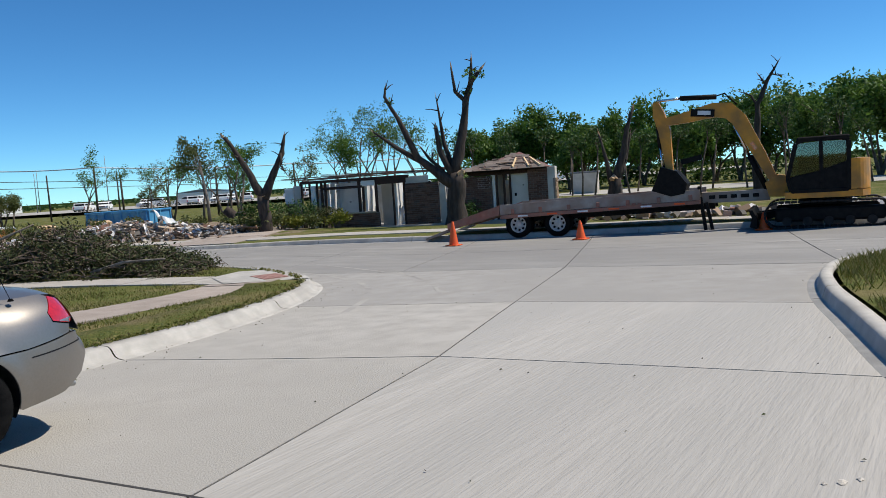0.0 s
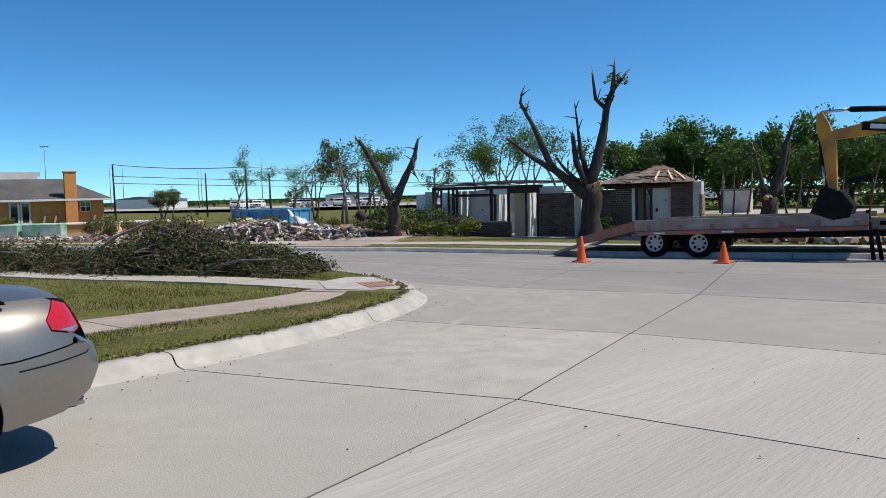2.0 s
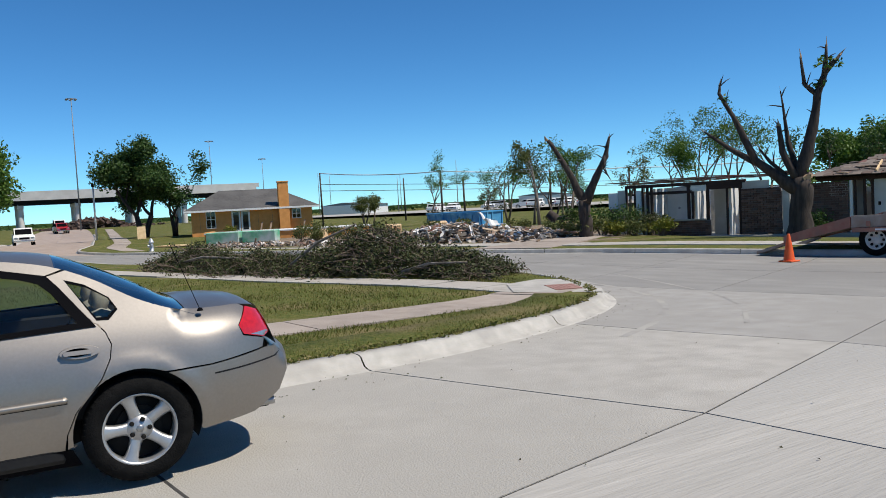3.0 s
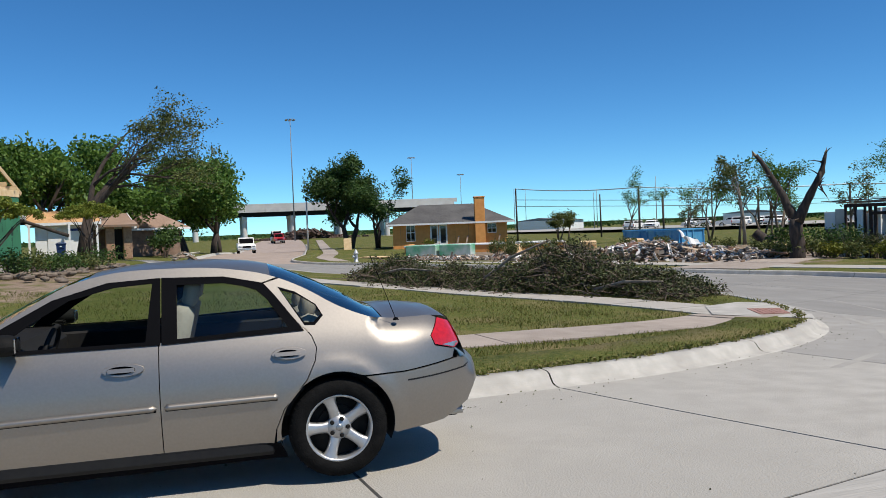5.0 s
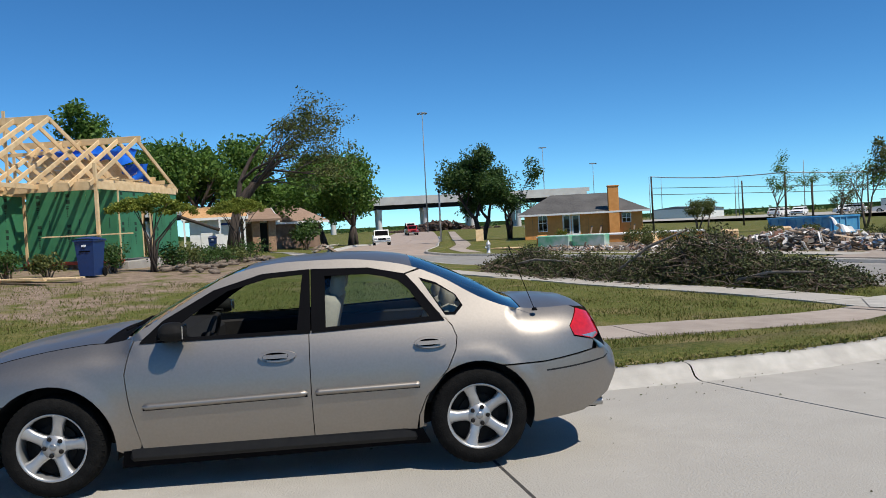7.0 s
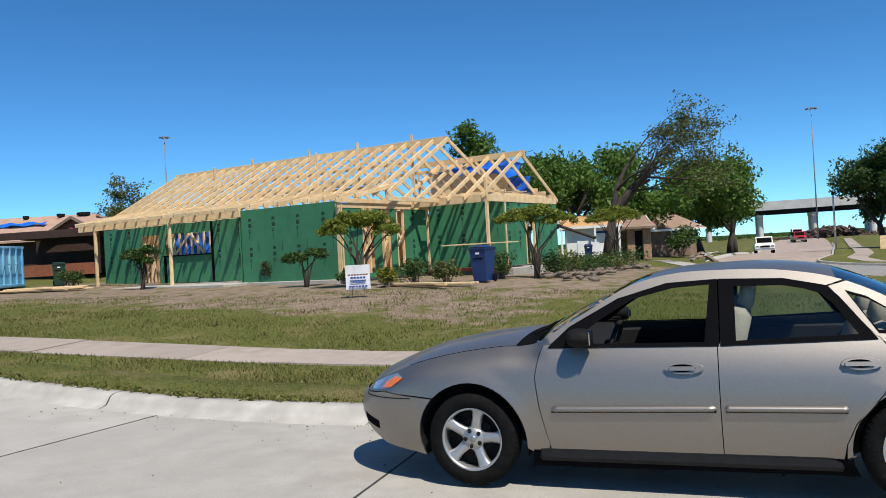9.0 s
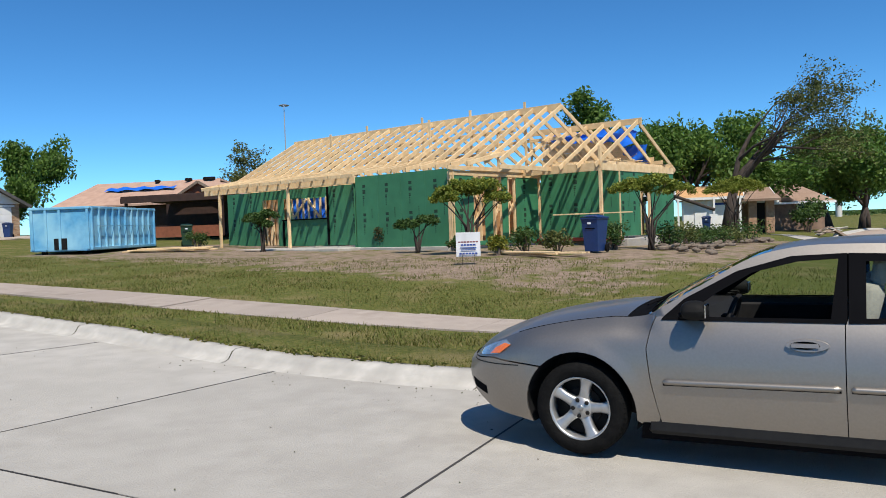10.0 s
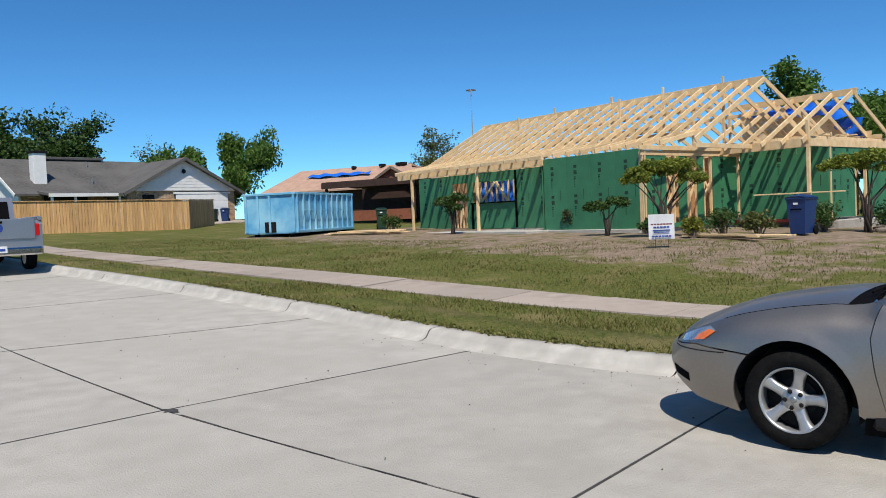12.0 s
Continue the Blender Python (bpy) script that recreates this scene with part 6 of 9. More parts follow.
for y in (0.12, 1.02):
    for p, q in zip(CAB, CAB[1:] + CAB[:1]):
        part("cab_pillar", Shape().beam((p[0], y, p[1]), (q[0], y, q[1]), 0.07, 0.10, 0.015), BLACKMETAL, cab)
    part("cab_pillar", Shape().beam((0.10, y, 0.92), (0.10, y, 2.18), 0.06, 0.09, 0.015), BLACKMETAL, cab)
    part("cab_panel", Shape().prism([(-0.5, 0.92), (0.8, 0.92), (0.86, 1.25), (0.1, 1.42), (-0.5, 1.62)], y - 0.02, y + 0.02, "y"), BLACKMETAL, cab)
    part("cab_window", Shape().prism([(0.13, 1.42), (0.85, 1.28), (0.64, 2.10), (0.13, 2.14)], y - 0.006, y + 0.006, "y"), CAB_GLASS, cab, "tinted cab glass")
    part("cab_window", Shape().prism([(-0.46, 1.62), (0.07, 1.45), (0.07, 2.14), (-0.46, 2.12)], y - 0.006, y + 0.006, "y"), CAB_GLASS, cab, "tinted cab glass")
part("cab_roof", Shape().box((0.05, 0.57, 2.22), (1.18, 1.0, 0.09), None, 0.035), BLACKMETAL, cab, "black cab roof")
part("cab_back", Shape().box((-0.5, 0.57, 1.4), (0.05, 0.86, 0.95)), BLACKMETAL, cab)
part("cab_seat", Shape().box((-0.22, 0.57, 1.25), (0.45, 0.48, 0.14), None, 0.05).box((-0.40, 0.57, 1.55), (0.14, 0.46, 0.5), None, 0.05), CABIN, cab, "dark seat")


def reach_x(x):
    """How far out a place of the folded arm stands."""
    return 1.15 + (x - 1.15) * 0.79


def plate_run(pts, halves, y0, y1):
    """A box-section arm along places in the x, z plane with half depths."""
    up, lo = [], []
    pts = [(reach_x(x), z) for x, z in pts]
    for k, (x, z) in enumerate(pts):
        a, b = pts[max(k - 1, 0)], pts[min(k + 1, len(pts) - 1)]
        d = Vector((b[0] - a[0], b[1] - a[1])).normalized()
        up.append((x - d.y * halves[k], z + d.x * halves[k]))
        lo.append((x + d.y * halves[k], z - d.x * halves[k]))
    return Shape().prism(up + lo[::-1], y0, y1, "y")


part("boom_foot", Shape().prism([(0.75, 0.75), (1.35, 0.78), (1.45, 1.15), (1.15, 1.35), (0.75, 1.3)], -0.42, 0.02, "y"), CAT_YELLOW, digger, "yellow swing post")
part("boom", plate_run([(1.15, 1.05), (1.65, 1.9), (2.3, 2.9), (2.62, 3.15), (3.1, 3.2), (4.1, 3.05), (4.75, 2.98)], [0.09, 0.15, 0.20, 0.22, 0.19, 0.14, 0.10], -0.33, -0.05), CAT_YELLOW, digger, "yellow boom", False, True)
part("stick", plate_run([(5.05, 3.55), (4.95, 3.2), (4.78, 2.75), (4.70, 2.1), (4.62, 1.35)], [0.07, 0.16, 0.16, 0.12, 0.08], -0.30, -0.08), CAT_YELLOW, digger, "yellow dipper stick", False, True)
part("badge", Shape().box((2.97, -0.03, 3.14), (0.62, 0.02, 0.20), Matrix.Rotation(radians(-6), 3, "Y")), BLACKMETAL, digger, "dark boom badge")
part("badge_bar", Shape().box((2.93, -0.015, 3.14), (0.34, 0.01, 0.11), Matrix.Rotation(radians(-6), 3, "Y")), PLASTIC_WHITE, digger)
part("warning_plate", Shape().box((1.70, -0.045, 2.15), (0.10, 0.02, 0.22), Matrix.Rotation(radians(30), 3, "Y")), AMBER, digger)
for p, m, q, r0 in (((3.0, 3.55), (4.2, 3.60), (5.0, 3.58), 0.07), ((1.45, 0.95), (2.0, 1.9), (2.45, 2.75), 0.075), ((5.02, 3.05), (4.95, 2.3), (4.88, 1.6), 0.065)):
    cyl = part("hydraulic_ram", Shape().tube([(reach_x(p[0]), -0.19, p[1]), (reach_x(m[0]), -0.19, m[1])], r0, 12), BLACKMETAL, digger, "black hydraulic ram", True)
    part("piston_rod", Shape().tube([(reach_x(m[0]), -0.19, m[1]), (reach_x(q[0]), -0.19, q[1])], r0 * 0.5, 10), CHROME, cyl, "bright piston rod", True)
part("bucket", Shape().prism([(4.12, 1.75), (3.68, 1.60), (3.42, 1.25), (3.50, 0.98), (3.86, 0.92), (4.38, 1.10), (4.22, 1.45)], -0.60, 0.22, "y"), BLACKMETAL, digger, "black digging bucket")
part("bucket_link", Shape().beam((4.1, -0.19, 1.75), (3.7, -0.19, 1.5), 0.12, 0.09).beam((3.6, -0.19, 1.85), (3.05, -0.19, 1.95), 0.10, 0.14), BLACKMETAL, digger)
part("hose", Shape().tube([(2.1, -0.19, 3.3), (2.4, -0.12, 3.62), (2.7, -0.19, 3.55), (2.85, -0.1, 3.5)], 0.022, 6), RUBBER, digger)

# ---- storm-stripped trees ----
stripped_tree(-16.95, 25.1, [
    [(0.05, 0, -0.1, 0.55), (0.0, 0, 0.5, 0.44), (0, 0, 1.3, 0.40), (0.05, 0, 2.1, 0.42)],
    [(0.05, 0, 2.0, 0.36), (0.45, 0.1, 3.7, 0.24), (0.65, 0.1, 4.9, 0.19), (0.9, 0.15, 5.6, 0.13), (1.38, 0.2, 6.15, 0.06)],
    [(0.65, 0.1, 4.85, 0.12), (0.25, 0.1, 5.25, 0.10), (0.15, 0, 6.2, 0.05)], [(0.85, 0.1, 5.5, 0.12), (0.92, 0, 6.0, 0.09), (0.95, 0, 6.5, 0.05)],
    [(-0.05, 0, 1.7, 0.34), (-0.7, 0, 2.2, 0.26), (-1.35, -0.1, 2.75, 0.20), (-2.05, -0.2, 4.35, 0.13), (-2.5, -0.2, 5.2, 0.08), (-2.45, -0.2, 5.5, 0.05)],
    [(-1.2, -0.1, 2.6, 0.17), (-2.2, 0.3, 3.25, 0.12), (-3.1, 0.5, 3.95, 0.05)],
    [(0.0, 0.1, 2.0, 0.2), (-0.3, 0.3, 3.3, 0.13), (-0.4, 0.3, 4.2, 0.08), (-0.5, 0.3, 5.05, 0.03)],
    [(-0.1, -0.1, 2.1, 0.22), (-0.5, -0.1, 3.0, 0.16), (-0.6, -0.1, 3.95, 0.11)], [(-0.4, 0, 2.2, 0.12), (-0.9, 0.1, 2.7, 0.09), (-1.25, 0.1, 3.2, 0.04)]],
    "massive storm-stripped tree with broken bare limbs beside the ruined house", 11,
    [(0.9, 0.1, 5.9, 0.35, 60), (0.7, 0.1, 5.2, 0.25, 30), (1.3, 0.2, 5.9, 0.2, 25), (-2.3, -0.2, 5.0, 0.2, 15), (0.5, 0, 2.4, 0.3, 30), (0.3, 0, 2.0, 0.25, 30)])
stripped_tree(-24.9, 22.5, [
    [(0, 0, -0.1, 0.36), (0, 0, 0.6, 0.28), (-0.02, 0, 1.55, 0.27)],
    [(-0.02, 0, 1.45, 0.22), (-0.6, 0.1, 2.75, 0.17), (-1.0, 0.1, 3.5, 0.15), (-1.4, 0.1, 4.1, 0.12)],
    [(0, 0, 1.45, 0.24), (0.5, -0.1, 2.45, 0.21), (0.9, -0.1, 3.3, 0.17), (1.07, -0.1, 4.05, 0.06)],
    [(0.85, -0.15, 3.3, 0.08), (0.8, -0.3, 2.8, 0.05), (1.05, -0.3, 2.35, 0.02)]],
    "forked storm-broken trunk with splintered ends at the verge", 12, [(-1.55, 0.1, 3.9, 0.22, 22), (0.2, 0, 1.0, 0.3, 25)])
stripped_tree(-13.1, 32.0, [
    [(0, 0, -0.1, 0.42), (0, 0, 0.8, 0.36), (0.05, 0, 1.5, 0.34)], [(0.1, 0, 1.4, 0.26), (0.45, 0, 2.6, 0.2), (0.65, 0, 3.6, 0.15), (0.95, 0, 4.5, 0.07)],
    [(-0.1, 0, 1.3, 0.2), (-0.25, 0, 2.2, 0.13), (-0.55, 0, 3.45, 0.05)], [(0.2, 0, 1.5, 0.18), (0.55, 0.1, 2.3, 0.12), (0.8, 0.1, 3.4, 0.05)]],
    "dark storm-stripped trunk with three bare limbs", 13, [(0.2, 0, 1.2, 0.3, 25)])
stripped_tree(-9.4, 42.5, [
    [(0, 0, -0.1, 0.32), (0, 0, 2.5, 0.26), (0.1, 0, 4.4, 0.2), (0.6, 0, 5.6, 0.14), (1.15, 0, 6.5, 0.05)], [(0.1, 0, 4.3, 0.1), (-0.2, 0, 4.9, 0.06), (-0.75, 0, 5.15, 0.03)], [(0.5, 0, 5.4, 0.08), (0.2, 0, 5.9, 0.04)], [(0.8, 0, 5.9, 0.06), (1.25, 0, 5.75, 0.03)]],
    "tall pale dead trunk with a few broken branches", 14)
solid_stump = thing("tree_stump", Matrix.Translation((-28.2, 24.3, lawn(-28.2, 24.3))), "sawn stump and leaning log by the debris", "tree stump")
w = Shape()
limb(w, [(0, 0, -0.05), (-0.3, -0.2, 0.5), (-0.75, -0.4, 1.0)], [0.32, 0.26, 0.2])
limb(w, [(0.1, 0.1, 0), (0.05, -0.1, 0.85)], [0.3, 0.26])
part("trunk", w, BARK, solid_stump, "", True)
part("root_plate", Shape().lathe([(0.0, 0.62), (0.2, 0.6), (0.42, 0.35), (0.62, 0.0)], 14, "z", (0.75, -0.5, 0)), RAWWOOD, solid_stump, "tan sawdust heap")

# ---- the ruined brick house ----
RU_A, RU_B = Vector((-26.25, 25.32, 0)), Vector((-15.1, 30.1, 0))
RU_X = (RU_B - RU_A).normalized()
RU_L = (RU_B - RU_A).length
RU_M = Matrix.Translation((RU_A.x, RU_A.y, lawn(-20, 27))) @ Matrix((RU_X, Vector((0, 0, 1)).cross(RU_X), Vector((0, 0, 1)))).transposed().to_4x4()
ruin = thing("ruined_house", RU_M, "roofless storm-ruined brick house with empty windows", "house")
part("slab", Shape().box((RU_L / 2, 3.2, -0.02), (RU_L + 0.3, 7.2, 0.22), None, 0.02), CONCRETE, ruin, "concrete floor slab")
WH = 2.3


def brick_wall(x0, x1, z0, z1, y=0.0, axis="x", material=BRICK):
    """Courses of bricks before a mortar core."""
    core = Shape().box(((x0 + x1) / 2, y + 0.07, (z0 + z1) / 2), (x1 - x0, 0.11, z1 - z0)) if axis == "x" else Shape().box((y - 0.07, (x0 + x1) / 2, (z0 + z1) / 2), (0.11, x1 - x0, z1 - z0))
    wall = part("wall", core, MORTAR, ruin, "weathered brick wall")
    s, z, row = Shape(), z0, 0
    while z < z1 - 0.03:
        x = x0 - (0.12 if row % 2 else 0)
        while x < x1 - 0.02:
            a, b = max(x, x0), min(x + 0.235, x1)
            if b - a > 0.04:
                o = rng.uniform(-0.012, 0.012)
                if axis == "x":
                    s.box(((a + b) / 2, y + o, z + 0.04), (b - a - 0.008, 0.10, 0.078))
                else:
                    s.box((y + o, (a + b) / 2, z + 0.04), (0.10, b - a - 0.008, 0.078))
            x += 0.245
        z += 0.088
        row += 1
    ob = part("bricks", s, material, wall)
    tagged(ob, kind="stuff")


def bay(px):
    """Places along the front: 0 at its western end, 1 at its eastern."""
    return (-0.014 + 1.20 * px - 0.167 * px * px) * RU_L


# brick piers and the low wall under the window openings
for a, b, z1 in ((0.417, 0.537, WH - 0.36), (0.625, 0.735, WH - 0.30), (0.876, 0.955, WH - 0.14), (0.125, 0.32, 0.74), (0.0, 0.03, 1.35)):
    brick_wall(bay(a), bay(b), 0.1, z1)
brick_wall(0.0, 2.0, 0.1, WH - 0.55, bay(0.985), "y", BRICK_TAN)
part("wall", Shape().box((bay(0.985) - 0.05, 1.0, WH - 0.28), (0.13, 2.0, 0.52), None, 0.01), DIRTYWHITE, ruin, "whitewashed torn wall top")
part("wall", Shape().box((bay(0.966), 0.06, (WH - 0.1) / 2 + 0.05), (0.24, 0.14, WH - 0.1), None, 0.01), DIRTYWHITE, ruin, "torn plaster wall")
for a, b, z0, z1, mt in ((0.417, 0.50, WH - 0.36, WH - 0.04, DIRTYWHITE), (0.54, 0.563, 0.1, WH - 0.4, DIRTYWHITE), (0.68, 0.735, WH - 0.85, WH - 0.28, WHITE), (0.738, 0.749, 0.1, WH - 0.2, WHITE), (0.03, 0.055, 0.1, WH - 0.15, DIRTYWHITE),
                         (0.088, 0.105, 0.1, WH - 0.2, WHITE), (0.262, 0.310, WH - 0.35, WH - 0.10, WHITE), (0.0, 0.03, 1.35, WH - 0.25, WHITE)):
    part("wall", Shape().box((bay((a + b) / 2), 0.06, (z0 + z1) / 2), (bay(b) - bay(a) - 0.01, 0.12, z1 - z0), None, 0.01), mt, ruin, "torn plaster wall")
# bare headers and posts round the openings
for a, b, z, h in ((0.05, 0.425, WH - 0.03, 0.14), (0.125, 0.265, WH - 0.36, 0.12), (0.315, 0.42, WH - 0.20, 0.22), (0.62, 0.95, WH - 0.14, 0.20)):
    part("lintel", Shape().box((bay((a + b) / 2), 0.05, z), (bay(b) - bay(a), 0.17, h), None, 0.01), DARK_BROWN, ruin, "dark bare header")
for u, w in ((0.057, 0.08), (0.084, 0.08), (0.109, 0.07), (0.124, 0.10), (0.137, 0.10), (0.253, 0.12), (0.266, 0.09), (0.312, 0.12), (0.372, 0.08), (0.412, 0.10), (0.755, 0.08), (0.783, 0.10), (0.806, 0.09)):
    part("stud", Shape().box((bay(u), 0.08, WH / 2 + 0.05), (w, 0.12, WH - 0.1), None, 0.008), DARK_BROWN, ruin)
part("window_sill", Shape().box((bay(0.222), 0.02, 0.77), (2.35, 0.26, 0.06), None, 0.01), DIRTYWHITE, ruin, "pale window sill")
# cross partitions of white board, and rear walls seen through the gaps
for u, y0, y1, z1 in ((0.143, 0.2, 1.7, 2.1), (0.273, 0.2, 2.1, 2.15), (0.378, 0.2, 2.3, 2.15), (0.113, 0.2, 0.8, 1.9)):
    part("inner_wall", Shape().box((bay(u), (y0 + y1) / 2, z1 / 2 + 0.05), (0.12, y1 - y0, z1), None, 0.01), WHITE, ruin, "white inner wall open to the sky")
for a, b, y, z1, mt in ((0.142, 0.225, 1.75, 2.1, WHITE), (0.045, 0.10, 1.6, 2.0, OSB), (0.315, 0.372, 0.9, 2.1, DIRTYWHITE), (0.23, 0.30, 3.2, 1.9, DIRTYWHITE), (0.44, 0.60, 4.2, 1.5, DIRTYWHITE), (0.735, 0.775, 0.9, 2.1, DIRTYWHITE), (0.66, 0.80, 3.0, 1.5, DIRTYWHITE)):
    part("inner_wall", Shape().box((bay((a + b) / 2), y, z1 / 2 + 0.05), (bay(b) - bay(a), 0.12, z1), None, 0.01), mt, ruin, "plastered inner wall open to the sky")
part("wall_switch", Shape().lathe([(0.0, -0.03), (0.05, -0.028), (0.055, 0.0)], 12, "y", (bay(0.185), 1.68, 1.25)), STEEL, ruin, "round fitting on the inner wall")
door = part("door", Shape().box((bay(0.841), 0.3, 1.12), (0.78, 0.05, 2.02), None, 0.01), WHITE, ruin, "white interior door")
part("door_handle", Shape().box((bay(0.824), 0.26, 1.15), (0.09, 0.02, 0.13), None, 0.006), BLACKMETAL, door, "dark lock plate")
part("door_handle", Shape().lathe([(0.0, -0.04), (0.03, -0.035), (0.03, 0.0)], 12, "y", (bay(0.856), 0.27, 1.55)), BLACKMETAL, door, "dark knob")
part("back_wall", Shape().box((RU_L * 0.55, 6.5, 0.9), (RU_L * 0.8, 0.12, 1.7)), DIRTYWHITE, ruin, "stained white inner wall")
for k in range(54):
    u, v = 0.03 + rng.random() * 0.58, rng.random()
    a = rng.gauss(0, 0.16)
    c = Vector((u * RU_L, -0.05 + v * 2.6, WH + 0.08 + rng.random() * 0.14 + 0.10 * u))
    d = Vector((math.cos(a), math.sin(a), rng.uniform(-0.05, 0.05))) * rng.uniform(0.4, 1.2)
    part("roof_board", Shape().beam(c - d, c + d, rng.uniform(0.08, 0.34), 0.03, 0.004), rng.choice((LUMBER_OLD, ROOFDECK, ROOFDECK, SHINGLE, DIRTYWHITE)), ruin)
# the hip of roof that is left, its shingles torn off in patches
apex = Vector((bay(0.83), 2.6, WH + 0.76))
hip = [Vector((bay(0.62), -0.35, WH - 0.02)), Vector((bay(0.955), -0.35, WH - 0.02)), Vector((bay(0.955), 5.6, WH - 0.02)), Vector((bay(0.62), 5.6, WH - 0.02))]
s = Shape()
for k in range(4):
    s.add([hip[k], hip[(k + 1) % 4], apex], [(0, 1, 2)])
s.add([p - Vector((0, 0, 0.1)) for p in hip], [(3, 2, 1, 0)])
part("roof_deck", s, ROOFDECK, ruin, "torn dark roof deck")
across = (hip[1] - hip[0]).normalized()
upslope = (apex - (hip[0] + hip[1]) / 2).normalized()
fall = Matrix((across, upslope, across.cross(upslope))).transposed()
s, row = Shape(), 0
while row < 19:
    v = row / 19
    a, b = hip[0].lerp(apex, v), hip[1].lerp(apex, v)
    n = max(1, int((b - a).length / 0.30))
    for k in range(n):
        t = (k + 0.5 + 0.3 * (row % 2)) / n
        if t > 0.97 or noise.noise((t * 5.2, v * 4.1, 2.0)) + 0.30 * v - 0.18 + (0.35 if t > 0.62 and v > 0.25 else 0) > 0.22:
            continue
        s.box(a.lerp(b, t) + fall @ Vector((rng.gauss(0, 0.02), 0, 0.025 + 0.015 * rng.random())), (0.285, 0.26, 0.018), fall @ Matrix.Rotation(rng.gauss(0, 0.05), 3, "Z") @ Matrix.Rotation(0.05 + abs(rng.gauss(0, 0.05)), 3, "X"))
    row += 1
tagged(part("shingles", s, island_mat("grey_brown_shingle", [(0.10, 0.085, 0.075), (0.17, 0.14, 0.12), (0.24, 0.20, 0.17), (0.13, 0.09, 0.075)], 0.92), ruin, "loose grey-brown shingles"), kind="stuff")
for k in range(12):
    t, v = rng.random(), rng.random() * 0.5
    c = hip[0].lerp(hip[1], t).lerp(apex, v) + Vector((0, -0.02, 0.07))
    d = (across * rng.gauss(0, 1) + upslope * rng.gauss(0, 0.5)).normalized() * rng.uniform(0.2, 0.5)
    part("roof_board", Shape().beam(c - d, c + d, rng.uniform(0.06, 0.2), 0.02, 0.004), rng.choice((LUMBER_OLD, ROOFDECK, RAWWOOD)), ruin)
for t in (0.62, 0.80, 0.93):
    p = hip[0].lerp(hip[1], t)
    part("rafter", Shape().beam(p + Vector((0, 0, 0.05)), p.lerp(apex, 0.48) + Vector((0, 0, 0.06)), 0.06, 0.14), LUMBER, ruin, "bare rafter")

# hedge and shrubs before it
k = 0
for t, off, rx, h, fol in ((-0.06, -2.9, 0.55, 0.7, LEAF_OLIVE), (0.0, -2.9, 0.5, 0.62, LEAF_OLIVE), (0.05, -2.6, 0.6, 0.7, LEAF_OLIVE), (0.10, -2.5, 0.5, 0.6, LEAF_YELLOW), (0.16, -2.4, 0.5, 0.62, LEAF_OLIVE), (0.25, -2.3, 0.55, 0.75, LEAF_YELLOW),
                          (0.02, -1.3, 0.9, 1.3, LEAF_DARK), (0.10, -1.2, 1.0, 1.35, LEAF_DARK), (0.19, -1.1, 0.7, 0.95, LEAF_DRY), (-0.10, -1.6, 0.6, 1.4, LEAF_DARK), (0.70, -0.8, 0.6, 1.2, LEAF_DARK), (-0.15, -2.4, 0.5, 0.7, LEAF_OLIVE)):
    p = RU_A + RU_X * (t * RU_L) + Vector((-RU_X.y, RU_X.x, 0)) * off
    k += 1
    shrub(p.x, p.y, rx, rx, h, 200 + k, "rounded evergreen shrub before the ruined house", fol, 800, 0.06, 10, "shrub", "shrubs before the ruined house")

# ---- brush heap on the corner lawn ----
heap = thing("brush_heap", None, "long heap of cut branches with drying leaves on the lawn", "brush pile")
tw, lv = Shape(), Shape()
rb = random.Random(31)
line = resample([(-25.6, 5.9), (-23, 7.2), (-20, 8.75), (-17.3, 10.2), (-14.9, 10.75)], 0.1)
for k in range(2300):
    t = rb.random()
    c = line[int(t * (len(line) - 1))]
    hgt = (0.85 + 0.45 * math.sin(t * 9 + 1) * math.sin(t * 4) + 0.42 * math.exp(-((t - 0.60) / 0.09) ** 2) + 0.35 * math.exp(-((t - 0.82) / 0.07) ** 2)) * (0.35 + 0.65 * min(1, t * 8, (1 - t) * 4.5))
    off = rb.gauss(0, 0.55)
    hgt *= 0.66 + 0.70 * noise.noise((c[0] * 0.8, c[1] * 0.8, 5))
    z = max(0.0, hgt * (1 - (off / 1.35) ** 2)) * rb.random() ** 0.7
    x, y = c[0] - 0.45 * off + rb.gauss(0, 0.15), c[1] + 0.9 * off
    p = Vector((x, y, lawn(x, y) + z + 0.03))
    d = Vector((rb.gauss(0, 1) - 0.5, rb.gauss(0, 0.7), rb.gauss(0.05, 0.30))).normalized()
    ln = rb.uniform(0.3, 1.0)
    q = [p - d * ln * 0.5, p + Vector((rb.gauss(0, 0.05), rb.gauss(0, 0.05), rb.gauss(0.03, 0.05))), p + d * ln * 0.5]
    lo = lawn(x, y) + 0.02
    q = [Vector((v.x, v.y, max(v.z, lo))) for v in q]
    w0 = rb.choice((0.006, 0.008, 0.012, 0.02))
    tw.tube(q, [w0, w0 * 0.8, w0 * 0.4], 4, False)
    if rb.random() < 0.92:
        leaf_cloud(lv, rb, q[rb.randrange(3)] + Vector((0, 0, 0.03)), 0.22, 26, 0.042, 0.8)
part("brushwood", tw, TWIG, heap, "tangled brown twigs")
tagged(part("leaves", lv, LEAF_DRY, heap, "dull green drying leaves"), kind="stuff")
